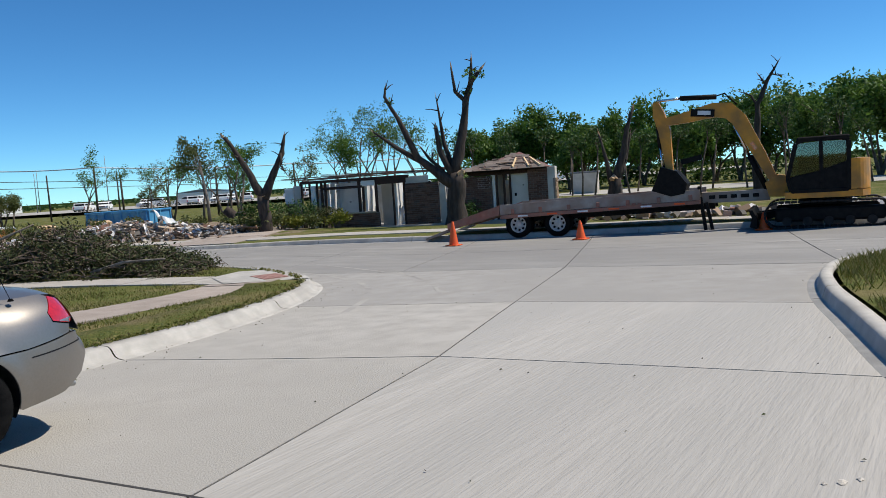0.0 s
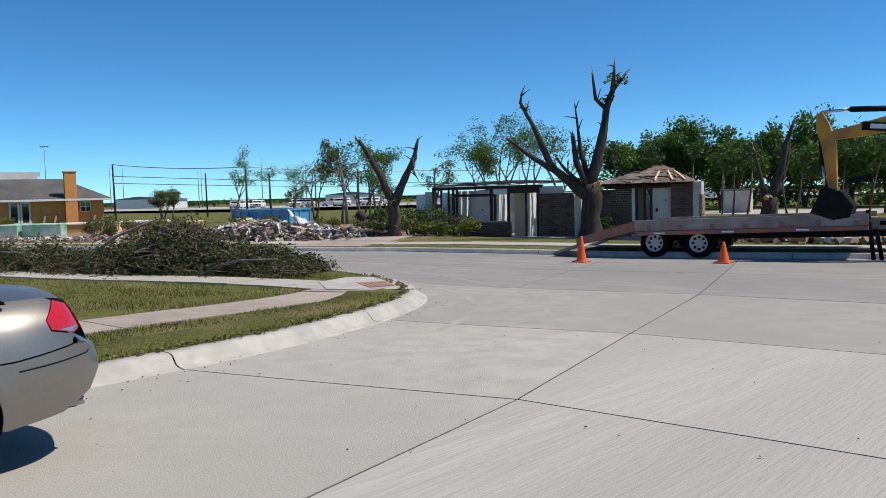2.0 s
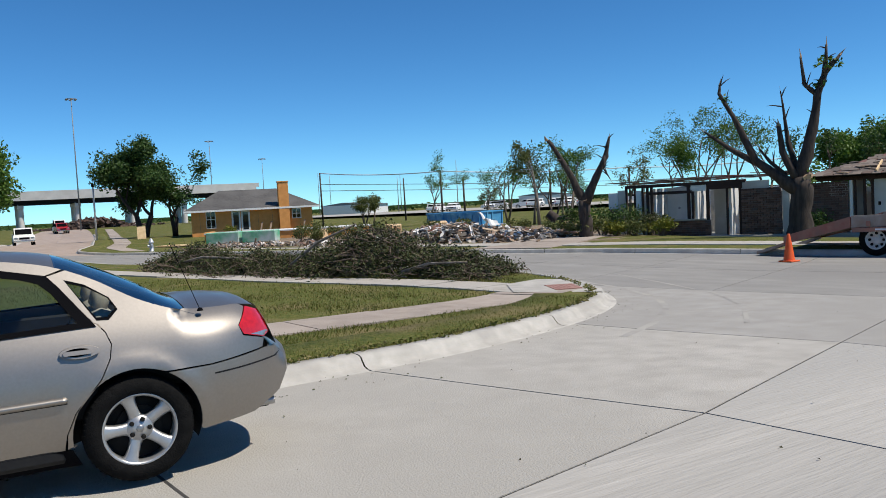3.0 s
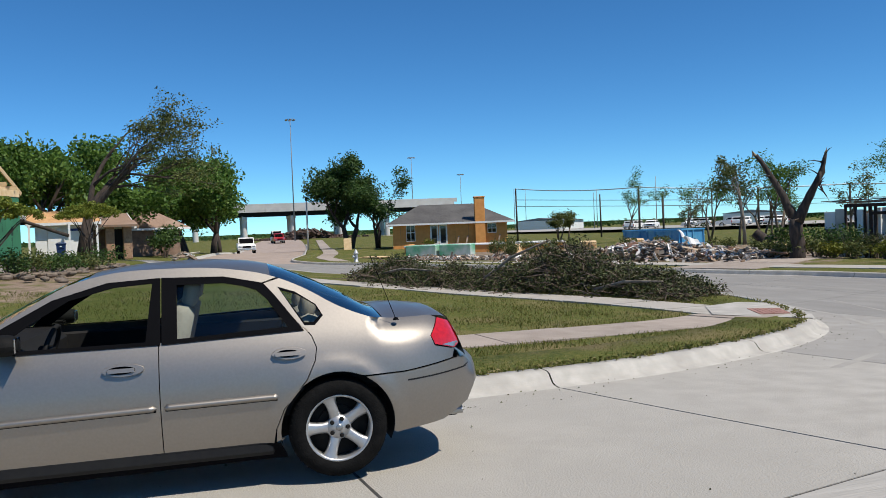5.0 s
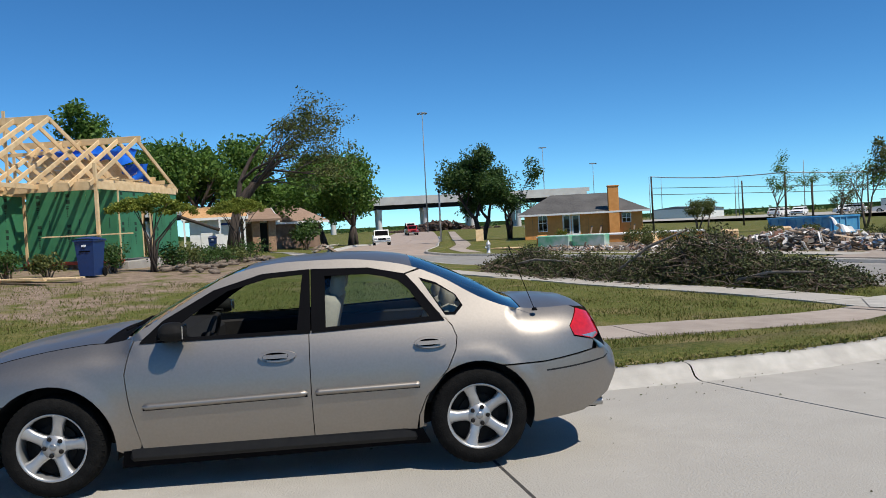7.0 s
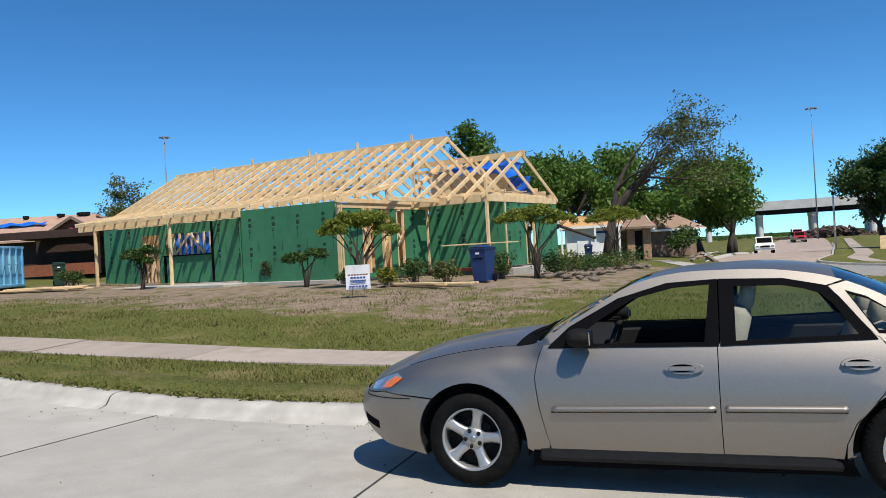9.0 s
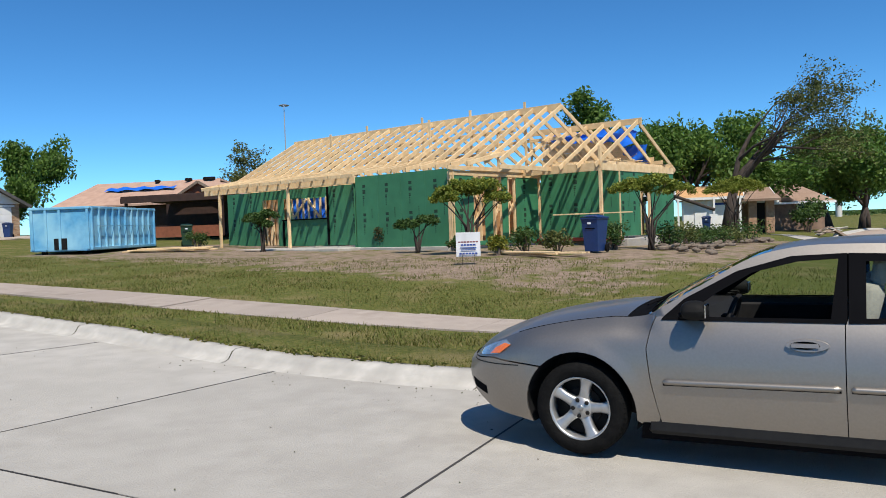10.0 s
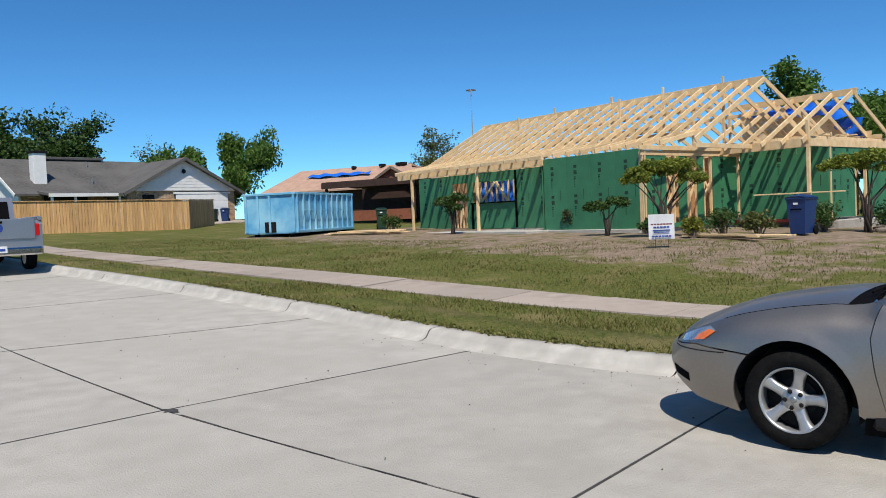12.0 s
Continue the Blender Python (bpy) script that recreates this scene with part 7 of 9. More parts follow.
for a, b in (((-24.6, 5.7, 0.2), (-21.2, 7.0, 0.5)), ((-20.2, 7.7, 0.25), (-18.6, 9.0, 1.35)), ((-16.9, 9.3, 0.15), (-15.1, 10.0, 0.4))):
    w = Shape()
    limb(w, [(a[0], a[1], lawn(*a[:2]) + a[2]), ((a[0] + b[0]) / 2, (a[1] + b[1]) / 2 - 0.1, lawn(*a[:2]) + (a[2] + b[2]) / 2 + 0.1), (b[0], b[1], lawn(*b[:2]) + b[2])], [0.05, 0.04, 0.02], 6)
    part("limb", w, BARK_PALE, heap, "pale bare limb", True)

# ---- debris heap of the cleared lot ----
rubble = thing("debris_heap", None, "heap of splintered boards, shingles and white rubbish by the street", "debris pile")
rd, s = random.Random(41), Shape()
DL = resample([(-37.4, 18.4), (-33, 19.2), (-29, 20.8), (-25.8, 22.2)], 0.1)
DW = resample([(-50, 14.2), (-44, 15.6), (-38, 17.2), (-33, 18.4)], 0.1)
for k in range(2600):
    t, spread = rd.random(), k % 5 == 4
    c = (DW if spread else DL)[int(t * ((len(DW) if spread else len(DL)) - 1))]
    hgt = 0.16 if spread else 0.20 + 0.58 * math.exp(-((t - 0.55) / 0.26) ** 2)
    off = rd.gauss(0, 0.9)
    x, y = c[0] + rd.gauss(0, 0.3), c[1] + off
    z = lawn(x, y) + max(0.02, hgt * (1 - (off / 2.1) ** 2)) * rd.random() ** 0.6
    rot = Euler((rd.gauss(0, 0.5), rd.gauss(0, 0.45), rd.uniform(0, 6.3))).to_matrix()
    kind = rd.random()
    size = (rd.uniform(0.2, 0.8), rd.uniform(0.04, 0.14), 0.03) if kind < 0.34 else (rd.uniform(0.10, 0.42), rd.uniform(0.08, 0.30), rd.uniform(0.01, 0.04)) if kind < 0.8 else (rd.uniform(0.06, 0.22), rd.uniform(0.06, 0.22), rd.uniform(0.05, 0.16))
    if k < 80:
        ob = part("board" if kind < 0.4 else "panel" if kind < 0.8 else "chunk", Shape().box((x, y, z + 0.12), size, rot, 0.004), rd.choice((LUMBER_OLD, RAWWOOD, DIRTYWHITE, WHITE, WHITE, SHINGLE_BROWN, SHINGLE)), rubble)
    else:
        s.box((x, y, z), size, rot)
tagged(part("rubble", s, DEBRIS, rubble, "mixed rubble"), kind="stuff")
part("sheet", Shape().grid(lambda u, v: (-29.5 + 0.9 * u + 0.1 * math.sin(v * 7), 20.3 + 0.5 * v, lawn(-29.5, 20.5) + 0.75 + 0.5 * (1 - v) * (1 - u) + 0.1 * math.sin(u * 11)), 8, 8), WHITE, rubble, "crumpled pale sheet")

# stacked lumber, wrapped bundle and low walls on the lots beyond
def lumber_stack(x, y, a, n, m, length, wrap=None, label="bundle of pale new lumber on the ground"):
    st = thing("lumber_stack", Matrix.Translation((x, y, lawn(x, y))) @ Matrix.Rotation(a, 4, "Z"), label, "lumber")
    for i in range(n):
        for j in range(m):
            part("board", Shape().box((rng.uniform(-0.08, 0.08), (i - n / 2) * 0.15, 0.10 + j * 0.10), (length, 0.14, 0.09), None, 0.006), LUMBER, st)
    for xx in (-length * 0.3, length * 0.3):
        part("bearer", Shape().box((xx, 0, 0.02), (0.09, n * 0.15, 0.08)), LUMBER_OLD, st)
    return st


lumber_stack(-41.3, 25.6, -0.55, 7, 7, 4.9)
lumber_stack(-46.8, 25.5, -0.5, 7, 6, 4.9)
lumber_stack(-51.5, 22.2, -0.5, 6, 5, 4.2)
for k, x in enumerate((0, 1)):
    b = thing("wrapped_bundle", Matrix.Translation((-51.6 + 1.5 * k, 15.6 + 1.9 * k, lawn(-51, 16))) @ Matrix.Rotation(radians(52), 4, "Z"), "plastic-wrapped green and white building bundle on a pallet", "building supplies", "wrapped bundles")
    part("pallet", Shape().box((0, 0, 0.07), (2.2, 1.0, 0.12), None, 0.01), LUMBER, b, "wood pallet")
    part("wrap", Shape().box((0, 0, 0.50), (2.2, 1.0, 0.74), None, 0.05), WRAP, b, "green and white film wrap")
LW = Matrix.Translation((-58.8, 17.2, lawn(-58, 20))) @ Matrix.Rotation(radians(62), 4, "Z")
low = thing("house_slab", LW, "low block foundation wall with pale slab on the next lot", "foundation")
part("wall", Shape().box((5.2, 0, 0.25), (12.0, 0.25, 0.55), None, 0.01), BRICK_ORANGE, low, "orange block wall")
part("cap", Shape().box((5.2, 1.5, 0.56), (12.2, 3.4, 0.10), None, 0.01), WHITE, low, "pale slab edge")
part("wall_end", Shape().box((-0.7, 1.0, 0.35), (0.4, 2.0, 0.7), None, 0.02), BRICK_ORANGE, low)
hed = 0
for x, y, rx, h in ((-43.6, 17.6, 0.75, 1.3), (-42.6, 18.2, 0.75, 1.05), (-41.4, 18.8, 0.8, 1.05), (-40.2, 19.5, 0.75, 1.1), (-38.9, 20.2, 0.75, 1.1), (-44.2, 18.8, 0.8, 1.6), (-36.3, 22.0, 0.6, 1.15), (-34.6, 22.9, 0.6, 1.1), (-32, 24.5, 0.7, 0.9), (-30.5, 25.4, 0.6, 1.0)):
    hed += 1
    shrub(x, y, rx, rx * 0.8, h, 300 + hed, "clipped square green hedge shrub", LEAF_OLIVE, 900, 0.055, 12, "hedge_shrub", "hedge along the cleared lot")


# ---- open steel waste containers ----
def waste_container(m, length, width, height, material, label, rust=STEEL):
    c = thing("waste_container", m, label, "dumpster", "waste containers")
    part("floor", Shape().box((length / 2, width / 2, 0.18), (length, width, 0.08)), material, c)
    for y, sgn in ((0.0, -1), (width, 1)):
        sd = part("side_wall", Shape().box((length / 2, y, 0.18 + height / 2), (length, 0.04, height)), material, c)
        for k in range(int(length / 0.55) + 1):
            part("rib", Shape().box((0.08 + k * (length - 0.16) / int(length / 0.55), y + sgn * 0.055, 0.2 + height / 2), (0.09, 0.09, height - 0.02), None, 0.012), material, sd)
        part("top_rail", Shape().box((length / 2, y + sgn * 0.03, 0.18 + height), (length + 0.06, 0.12, 0.10), None, 0.015), material, c)
        part("ladder_bar", Shape().tube([(0.3, y + sgn * 0.13, 1.1), (length - 0.4, y + sgn * 0.13, 1.1)], 0.015, 6), material, c)
        part("bottom_rail", Shape().box((length / 2, y + sgn * 0.03, 0.22), (length, 0.12, 0.12), None, 0.015), material, c)
    for x, sgn in ((0.0, -1), (length, 1)):
        e = part("end_wall", Shape().box((x, width / 2, 0.18 + height / 2), (0.04, width, height)), material, c)
        for k in range(5):
            if k in (0, 2, 3, 4) or sgn > 0:
                part("rib", Shape().box((x + sgn * 0.05, 0.05 + k * (width - 0.1) / 4, 0.2 + height / 2), (0.08, 0.10, height), None, 0.012), material, e)
        part("top_rail", Shape().box((x + sgn * 0.03, width / 2, 0.18 + height), (0.14, width + 0.14, 0.10), None, 0.015), material, c)
        # a raised black plate gives the hook opening its shade by colour
        part("hook_box", Shape().box((x + sgn * 0.035, width * 0.5, 0.42), (0.05, 0.52, 0.44), None, 0.01), BLACKMETAL, e, "black face painted as a shaded recess")
    for x in (0.25, length - 0.25):
        for y in (0.35, width - 0.35):
            part("skid_roller", Shape().lathe([(0.0, -0.08), (0.09, -0.08), (0.09, 0.08), (0.0, 0.08)], 14, "y", (x, y, 0.09)), BLACKMETAL, c)
    return c


def plan_frame(a, b, z):
    """A frame with its x axis from a to b on the plan."""
    x = (Vector((*b, 0)) - Vector((*a, 0))).normalized()
    return Matrix.Translation((a[0], a[1], z)) @ Matrix((x, Vector((-x.y, x.x, 0)), Vector((0, 0, 1)))).transposed().to_4x4()


waste_container(plan_frame((-22.2, -25.7), (-27.3, -27.6), lawn(-23, -27) - 0.02), 5.6, 2.35, 1.62, BLUE_STEEL, "light blue open-top steel waste container on the grass")
waste_container(plan_frame((-42.0, 30.8), (-48.3, 28.6), lawn(-45, 30)), 4.3, 2.3, 1.0, BLUE_STEEL2, "bright blue open-top waste container on the cleared lot")


# ---- the corner lot: sign, bins, boards, clipped trees ----
sg = thing("yard_sign", plan_frame((-18.03, -8.37), (-18.27, -7.83), lawn(-18.1, -8.1)), "white builder's yard sign on wire legs in the dirt", "sign")
part("panel", Shape().box((0.29, 0, 0.52), (0.60, 0.012, 0.60), Matrix.Rotation(radians(3), 3, "X"), 0.003), PLASTIC_WHITE, sg, "white sign panel")
for x, z, w, h, mt in ((0.11, 0.88, 0.12, 0.07, TARP), (0.48, 0.88, 0.10, 0.05, INK_BLUE), (0.29, 0.76, 0.34, 0.055, INK_BROWN), (0.29, 0.67, 0.50, 0.045, INK_BROWN), (0.29, 0.59, 0.38, 0.05, INK_BLUE), (0.29, 0.51, 0.50, 0.02, INK_BLUE), (0.29, 0.45, 0.46, 0.02, INK_BLUE), (0.29, 0.345, 0.46, 0.055, INK_BLUE)):
    n = max(1, int(w / 0.07)) if h > 0.03 else 1
    for k in range(n):
        part("printed_bar", Shape().box((x - w / 2 + (k + 0.5) * w / n, -0.009 - (0.52 - (z - 0.08) * 0.90 - 0.0) * 0.052, 0.52 + (z - 0.60) * 0.88), (w / n * 0.8, 0.004, h * (0.75 if n > 1 else 1))), mt, sg)
for x in (0.14, 0.44):
    part("leg", Shape().tube([(x, 0.01, -0.03), (x, 0.01, 0.30)], 0.005, 6), BLACKMETAL, sg)


def wheelie_bin(x, y, a, h, material, label):
    b = thing("wheelie_bin", Matrix.Translation((x, y, lawn(x, y))) @ Matrix.Rotation(a, 4, "Z") @ Matrix.Diagonal((0.84, 0.84, 1, 1)), label, "rubbish bin", "wheeled rubbish bins")
    k = h / 1.05
    s = Shape()
    lo, hi = [(-0.23, -0.24), (0.23, -0.24), (0.23, 0.24), (-0.23, 0.24)], [(-0.30, -0.33), (0.30, -0.33), (0.30, 0.36), (-0.30, 0.36)]
    s.add([(p[0] * k, p[1] * k, 0.04) for p in lo] + [(p[0] * k, p[1] * k, 0.93 * k) for p in hi], [(3, 2, 1, 0), (0, 1, 5, 4), (1, 2, 6, 5), (2, 3, 7, 6), (3, 0, 4, 7)])
    part("body", s, material, b)
    part("rim", Shape().box((0, 0.01, 0.93 * k), (0.66 * k, 0.76 * k, 0.05), None, 0.015), material, b)
    part("lid", Shape().grid(lambda u, v: ((u - 0.5) * 0.68 * k, (-0.38 + 0.78 * v) * k, (0.96 + 0.07 * math.sin(math.pi * min(1, v * 0.9 + 0.1)) * (1 - (2 * u - 1) ** 4)) * k), 10, 10), material, b, "domed lid", True)
    part("label_plate", Shape().box((0, -0.335 * k, 0.80 * k), (0.14, 0.012, 0.05)), PLASTIC_WHITE, b, "pale label")
    part("lift_bar", Shape().box((0, -0.31 * k, 0.66 * k), (0.36, 0.03, 0.03), None, 0.008), TRIM, b)
    for sx in (-1, 1):
        part("wheel", Shape().lathe([(0.0, -0.03), (0.11, -0.03), (0.12, 0.0), (0.11, 0.03), (0.0, 0.03)], 18, "x", (sx * 0.29 * k, 0.27 * k, 0.12)), RUBBER, b, "black wheel")
    part("handle", Shape().tube([(-0.24 * k, 0.42 * k, 0.92 * k), (0.24 * k, 0.42 * k, 0.92 * k)], 0.016, 8), material, b)
    return b


wheelie_bin(-22.1, -5.95, radians(75), 1.08, BIN_BLUE, "dark blue wheeled rubbish bin on the bare earth")
wheelie_bin(-28.4, -26.6, radians(130), 1.05, BIN_GREEN, "dark green wheeled rubbish bin beside the waste container")
wheelie_bin(-50.5, -6.4, radians(95), 1.05, BIN_BLUE, "dark blue wheeled rubbish bin before the wrapped house")
wheelie_bin(-36.9, -50.3, radians(120), 1.05, BIN_BLUE, "dark blue wheeled rubbish bin by the garage")
wheelie_bin(-36.2, -50.8, radians(120), 1.05, BIN_GREEN, "dark green wheeled rubbish bin by the garage")


def board_pile(x, y, a, n, length, label, seed):
    r = random.Random(seed)
    b = thing("board_pile", Matrix.Translation((x, y, lawn(x, y))) @ Matrix.Rotation(a, 4, "Z"), label, "lumber")
    for k in range(n):
        part("board", Shape().box((r.uniform(-0.5, 0.5), (k % 6) * 0.2 - 0.5 + r.uniform(-0.05, 0.05), 0.04 + 0.045 * (k // 6) + r.uniform(0, 0.01)), (length * r.uniform(0.6, 1.1), r.choice((0.09, 0.14, 0.19)), 0.04), Matrix.Rotation(r.gauss(0, 0.05), 3, "Z"), 0.004), LUMBER, b)
    return b


board_pile(-24.0, -23.6, radians(100), 16, 3.2, "loose pile of pale new boards on the grass", 1)
board_pile(-21.3, -7.6, radians(70), 7, 2.6, "pale new boards lying on the bare earth", 2)

topiary(-21.2, -9.3, 2.1, [(-0.35, 0, 1.85, 0.62), (0.35, 0.1, 1.95, 0.58), (0.75, 0, 1.65, 0.38), (-0.75, 0, 1.7, 0.35)], 51, "clipped flat-topped olive-green tree with crooked stems", LEAF_CLIPPED)
topiary(-22.3, -11.6, 1.1, [(-0.30, 0, 0.92, 0.34), (0.28, 0.1, 1.0, 0.36)], 52, "low clipped tree with two dark leaf cushions by the sheathed wall", LEAF_DARK)
topiary(-25.2, -5.0, 2.3, [(-0.55, 0, 1.95, 0.62), (0.15, 0.1, 2.05, 0.65), (0.8, 0, 1.85, 0.5)], 53, "clipped flat-topped olive-green tree by the side porch", LEAF_CLIPPED)
topiary(-23.6, -18.6, 1.5, [(-0.25, 0, 1.25, 0.36), (0.25, 0.1, 1.35, 0.36), (0.05, 0, 1.05, 0.3)], 54, "small clipped dark green tree on the porch edge", LEAF_DARK)
topiary(-36.4, -3.5, 2.6, [(-0.5, 0, 2.15, 0.75), (0.45, 0.1, 2.2, 0.8), (0, 0.3, 2.3, 0.8)], 55, "clipped flat-topped olive-green tree before the leaning tree", LEAF_CLIPPED)
sh = 0
for x, y, rx, h, fol in ((-20.9, -8.4, 0.35, 0.6, LEAF_YELLOW), (-21.9, -7.9, 0.55, 0.75, LEAF_DARK), (-22.6, -7.2, 0.45, 0.65, LEAF_OLIVE), (-24.3, -5.9, 0.5, 0.95, LEAF_DARK), (-26.0, -4.6, 0.7, 0.8, LEAF_DARK), (-27.0, -4.3, 0.7, 0.75, LEAF_OLIVE), (-28.4, -4.0, 0.7, 0.75, LEAF_DARK), (-30.2, -3.8, 0.8, 0.7, LEAF_DARK), (-32.0, -3.4, 0.8, 0.7, LEAF_OLIVE), (-24.4, -14.1, 0.3, 1.0, LEAF_DRY), (-26.9, -24.6, 0.55, 0.7, LEAF_DARK), (-23.0, -10.6, 0.3, 0.5, LEAF_DARK), (-34.0, -2.9, 0.9, 0.9, LEAF_DARK)):
    sh += 1
    shrub(x, y, rx, rx, h, 400 + sh, "loose garden shrub by the rebuilt house", fol, 1000, 0.05, 11, "shrub", "garden shrubs round the rebuilt house")
rs = random.Random(61)
stones = thing("stone_edging", None, "tumbled row of flat brown edging stones", "stone edging")
for k in range(70):
    t = rs.random()
    x, y = -24.6 - 11 * t + rs.gauss(0, 0.3), -4.9 + 2.6 * t + rs.gauss(0, 0.22)
    if k > 50:
        x, y = -23.2 - 6 * rs.random(), -4.2 + rs.random() * 1.2
    part("stone", Shape().box((x, y, lawn(x, y) + 0.07 + 0.08 * rs.random()), (rs.uniform(0.18, 0.45), rs.uniform(0.15, 0.28), rs.uniform(0.06, 0.13)), Euler((rs.gauss(0, 0.12), rs.gauss(0, 0.12), rs.uniform(0, 3))).to_matrix(), 0.03), STONE, stones)


# ---- neighbouring houses ----
def house_box(name, m, length, depth, wall_h, ridge_h, wall_mat, roof_mat, label, hip=0.0, over=0.5, gable_mat=None):
    """A house: x along the ridge, front wall at y = 0, walls with thickness, roof slopes with an eave."""
    h = thing(name, m, label, "house")
    for c, s in (((length / 2, 0.1, wall_h / 2), (length, 0.2, wall_h)), ((length / 2, depth - 0.1, wall_h / 2), (length, 0.2, wall_h)), ((0.1, depth / 2, wall_h / 2), (0.2, depth - 0.41, wall_h)), ((length - 0.1, depth / 2, wall_h / 2), (0.2, depth - 0.41, wall_h))):
        part("wall", Shape().box(c, s, None, 0.01), wall_mat, h)
    rise, t = ridge_h - wall_h, 0.12
    slope = rise / (depth / 2)
    e = -over * slope
    a, b = (-over, length + over) if not hip else (-over, length + over)
    for sgn, y0 in ((1, -over), (-1, depth + over)):
        s = Shape()
        q = [(a, y0, wall_h + e), (b, y0, wall_h + e), (b - hip * (b - a) / 2 if hip else b, depth / 2, ridge_h), (a + hip * (b - a) / 2 if hip else a, depth / 2, ridge_h)]
        s.add(q + [(x, y, z - t) for x, y, z in q], [(0, 1, 2, 3), (7, 6, 5, 4), (0, 4, 5, 1), (1, 5, 6, 2), (2, 6, 7, 3), (3, 7, 4, 0)])
        part("roof", s, roof_mat, h, "", False, True)
    for xe, xi in ((a, a + hip * (b - a) / 2), (b, b - hip * (b - a) / 2)):
        s = Shape()
        if hip:
            q = [(xe, -over, wall_h + e), (xe, depth + over, wall_h + e), (xi, depth / 2, ridge_h)]
            s.add(q + [(x, y, z - t) for x, y, z in q], [(0, 1, 2), (5, 4, 3), (0, 3, 4, 1), (1, 4, 5, 2), (2, 5, 3, 0)])
            part("roof", s, roof_mat, h, "", False, True)
        else:
            x = 0.06 if xe == a else length - 0.06
            s.prism([(0.0, wall_h), (depth, wall_h), (depth / 2, ridge_h - 0.06)], x - 0.06, x + 0.06, "x")
            part("gable", s, gable_mat or wall_mat, h)
            for y0 in (-over, depth + over):
                part("bargeboard", Shape().beam((xe, y0, wall_h + e - 0.06), (xe, depth / 2, ridge_h - 0.06), 0.04, 0.18), WHITE, h, "white bargeboard")
    for y0 in (-over, depth + over):
        part("fascia", Shape().box((length / 2, y0, wall_h + e - 0.08), (length + 2 * over, 0.04, 0.16)), WHITE, h, "white fascia")
    return h


def house_window(h, c, w, hh, axis="x", frame=WHITE):
    """A framed pane set into a wall; axis: the way along the wall."""
    win = thing("window")
    win.parent = h
    win.matrix_basis = Matrix.Translation(c) @ (Matrix.Identity(4) if axis == "x" else Matrix.Rotation(radians(-90), 4, "Z"))
    for x in (-w / 2, w / 2, 0.0):
        part("window_frame", Shape().box((x, -0.02, 0), (0.06, 0.10, hh)), frame, win)
    for z in (-hh / 2, hh / 2, 0.0):
        part("window_frame", Shape().box((0, -0.021, z), (w + 0.06, 0.10, 0.06)), frame, win)
    part("pane", Shape().box((0, 0.0, 0), (w - 0.05, 0.02, hh - 0.05)), PANE, win, "dark pane")
    # near-black sheet paints the darkness of an unlit room behind the pane
    part("room_shade", Shape().box((0, 0.014, 0), (w, 0.012, hh)), CABIN, win)


# white-gabled house with the garage: x along its front, y towards the street
hz = lawn(-36, -52)
grey = thing("grey_roof_house", plan_frame((-38.2, -50.8), (-29.5, -51.3), hz), "low grey-shingled tan brick house with a white garage gable", "house")
GW, GD, GH2, GP = 8.5, 9.0, 2.5, 4.65


def roof_plane(q, t=0.14):
    """One roof slope with thickness."""
    return Shape().add(q + [(x, y, z - t) for x, y, z in q], [(0, 1, 2, 3), (7, 6, 5, 4), (0, 4, 5, 1), (1, 5, 6, 2), (2, 6, 7, 3), (3, 7, 4, 0)])


part("wall", Shape().box((GW / 2, -GD / 2 - 0.06, GH2 / 2), (GW, GD, GH2), None, 0.01), MORTAR, grey, "tan brick wall")
part("gable", Shape().prism([(-0.1, GH2 - 0.15), (GW + 0.1, GH2 - 0.15), (GW / 2, GP - 0.1)], -0.05, 0.10, "y"), WHITE, grey, "white boarded gable")
for k in range(9):
    part("gable_board", Shape().box((GW / 2, 0.112, GH2 - 0.02 + k * 0.22), (GW * (1 - k * 0.108) - 0.3, 0.016, 0.19)), WHITE, grey)
for x0 in (-0.55, GW + 0.55):
    part("roof", roof_plane([(x0, 0.55, GH2 - 0.28), (x0, -GD, GH2 - 0.28), (GW / 2, -GD, GP + 0.1), (GW / 2, 0.55, GP + 0.1)]), SHINGLE, grey, "grey shingle roof", False, True)
    part("bargeboard", Shape().beam((x0, 0.57, GH2 - 0.38), (GW / 2, 0.57, GP), 0.05, 0.2), SHINGLE, grey, "grey bargeboard")
gd = part("garage_door", Shape().box((2.75, 0.03, 1.05), (4.3, 0.06, 2.1), None, 0.01), WHITE, grey, "white garage door")
for k in range(4):
    part("garage_panel", Shape().box((2.75, 0.065, 0.28 + k * 0.52), (4.2, 0.02, 0.48), None, 0.008), WHITE, gd)
part("garage_frame", Shape().box((2.75, 0.05, 2.2), (4.7, 0.1, 0.14)), WHITE, grey)
part("gable_lamp", Shape().lathe([(0.0, 0.16), (0.12, 0.15), (0.16, 0.06), (0.1, 0.0)], 14, "y", (GW / 2, 0.12, 3.75)), BLACKMETAL, grey, "dark gable floodlight")


def brick_facing(x0, x1, y, rows):
    """Courses of tan bricks along a stretch of the front."""
    s = Shape()
    for rr in range(rows):
        x = x0 - (0.12 if rr % 2 else 0)
        while x < x1 - 0.05:
            a, b = max(x, x0), min(x + 0.235, x1)
            s.box(((a + b) / 2, y, 0.05 + rr * 0.088), (b - a - 0.008, 0.06, 0.078))
            x += 0.245
    tagged(part("bricks", s, BRICK_TAN, grey, "tan brick facing"), kind="stuff")


brick_facing(0.0, 0.55, -0.03, 27)
brick_facing(5.0, GW, -0.03, 27)
house_window(grey, (7.0, 0.04, 1.55), 0.8, 1.0, "x", BLACKMETAL)
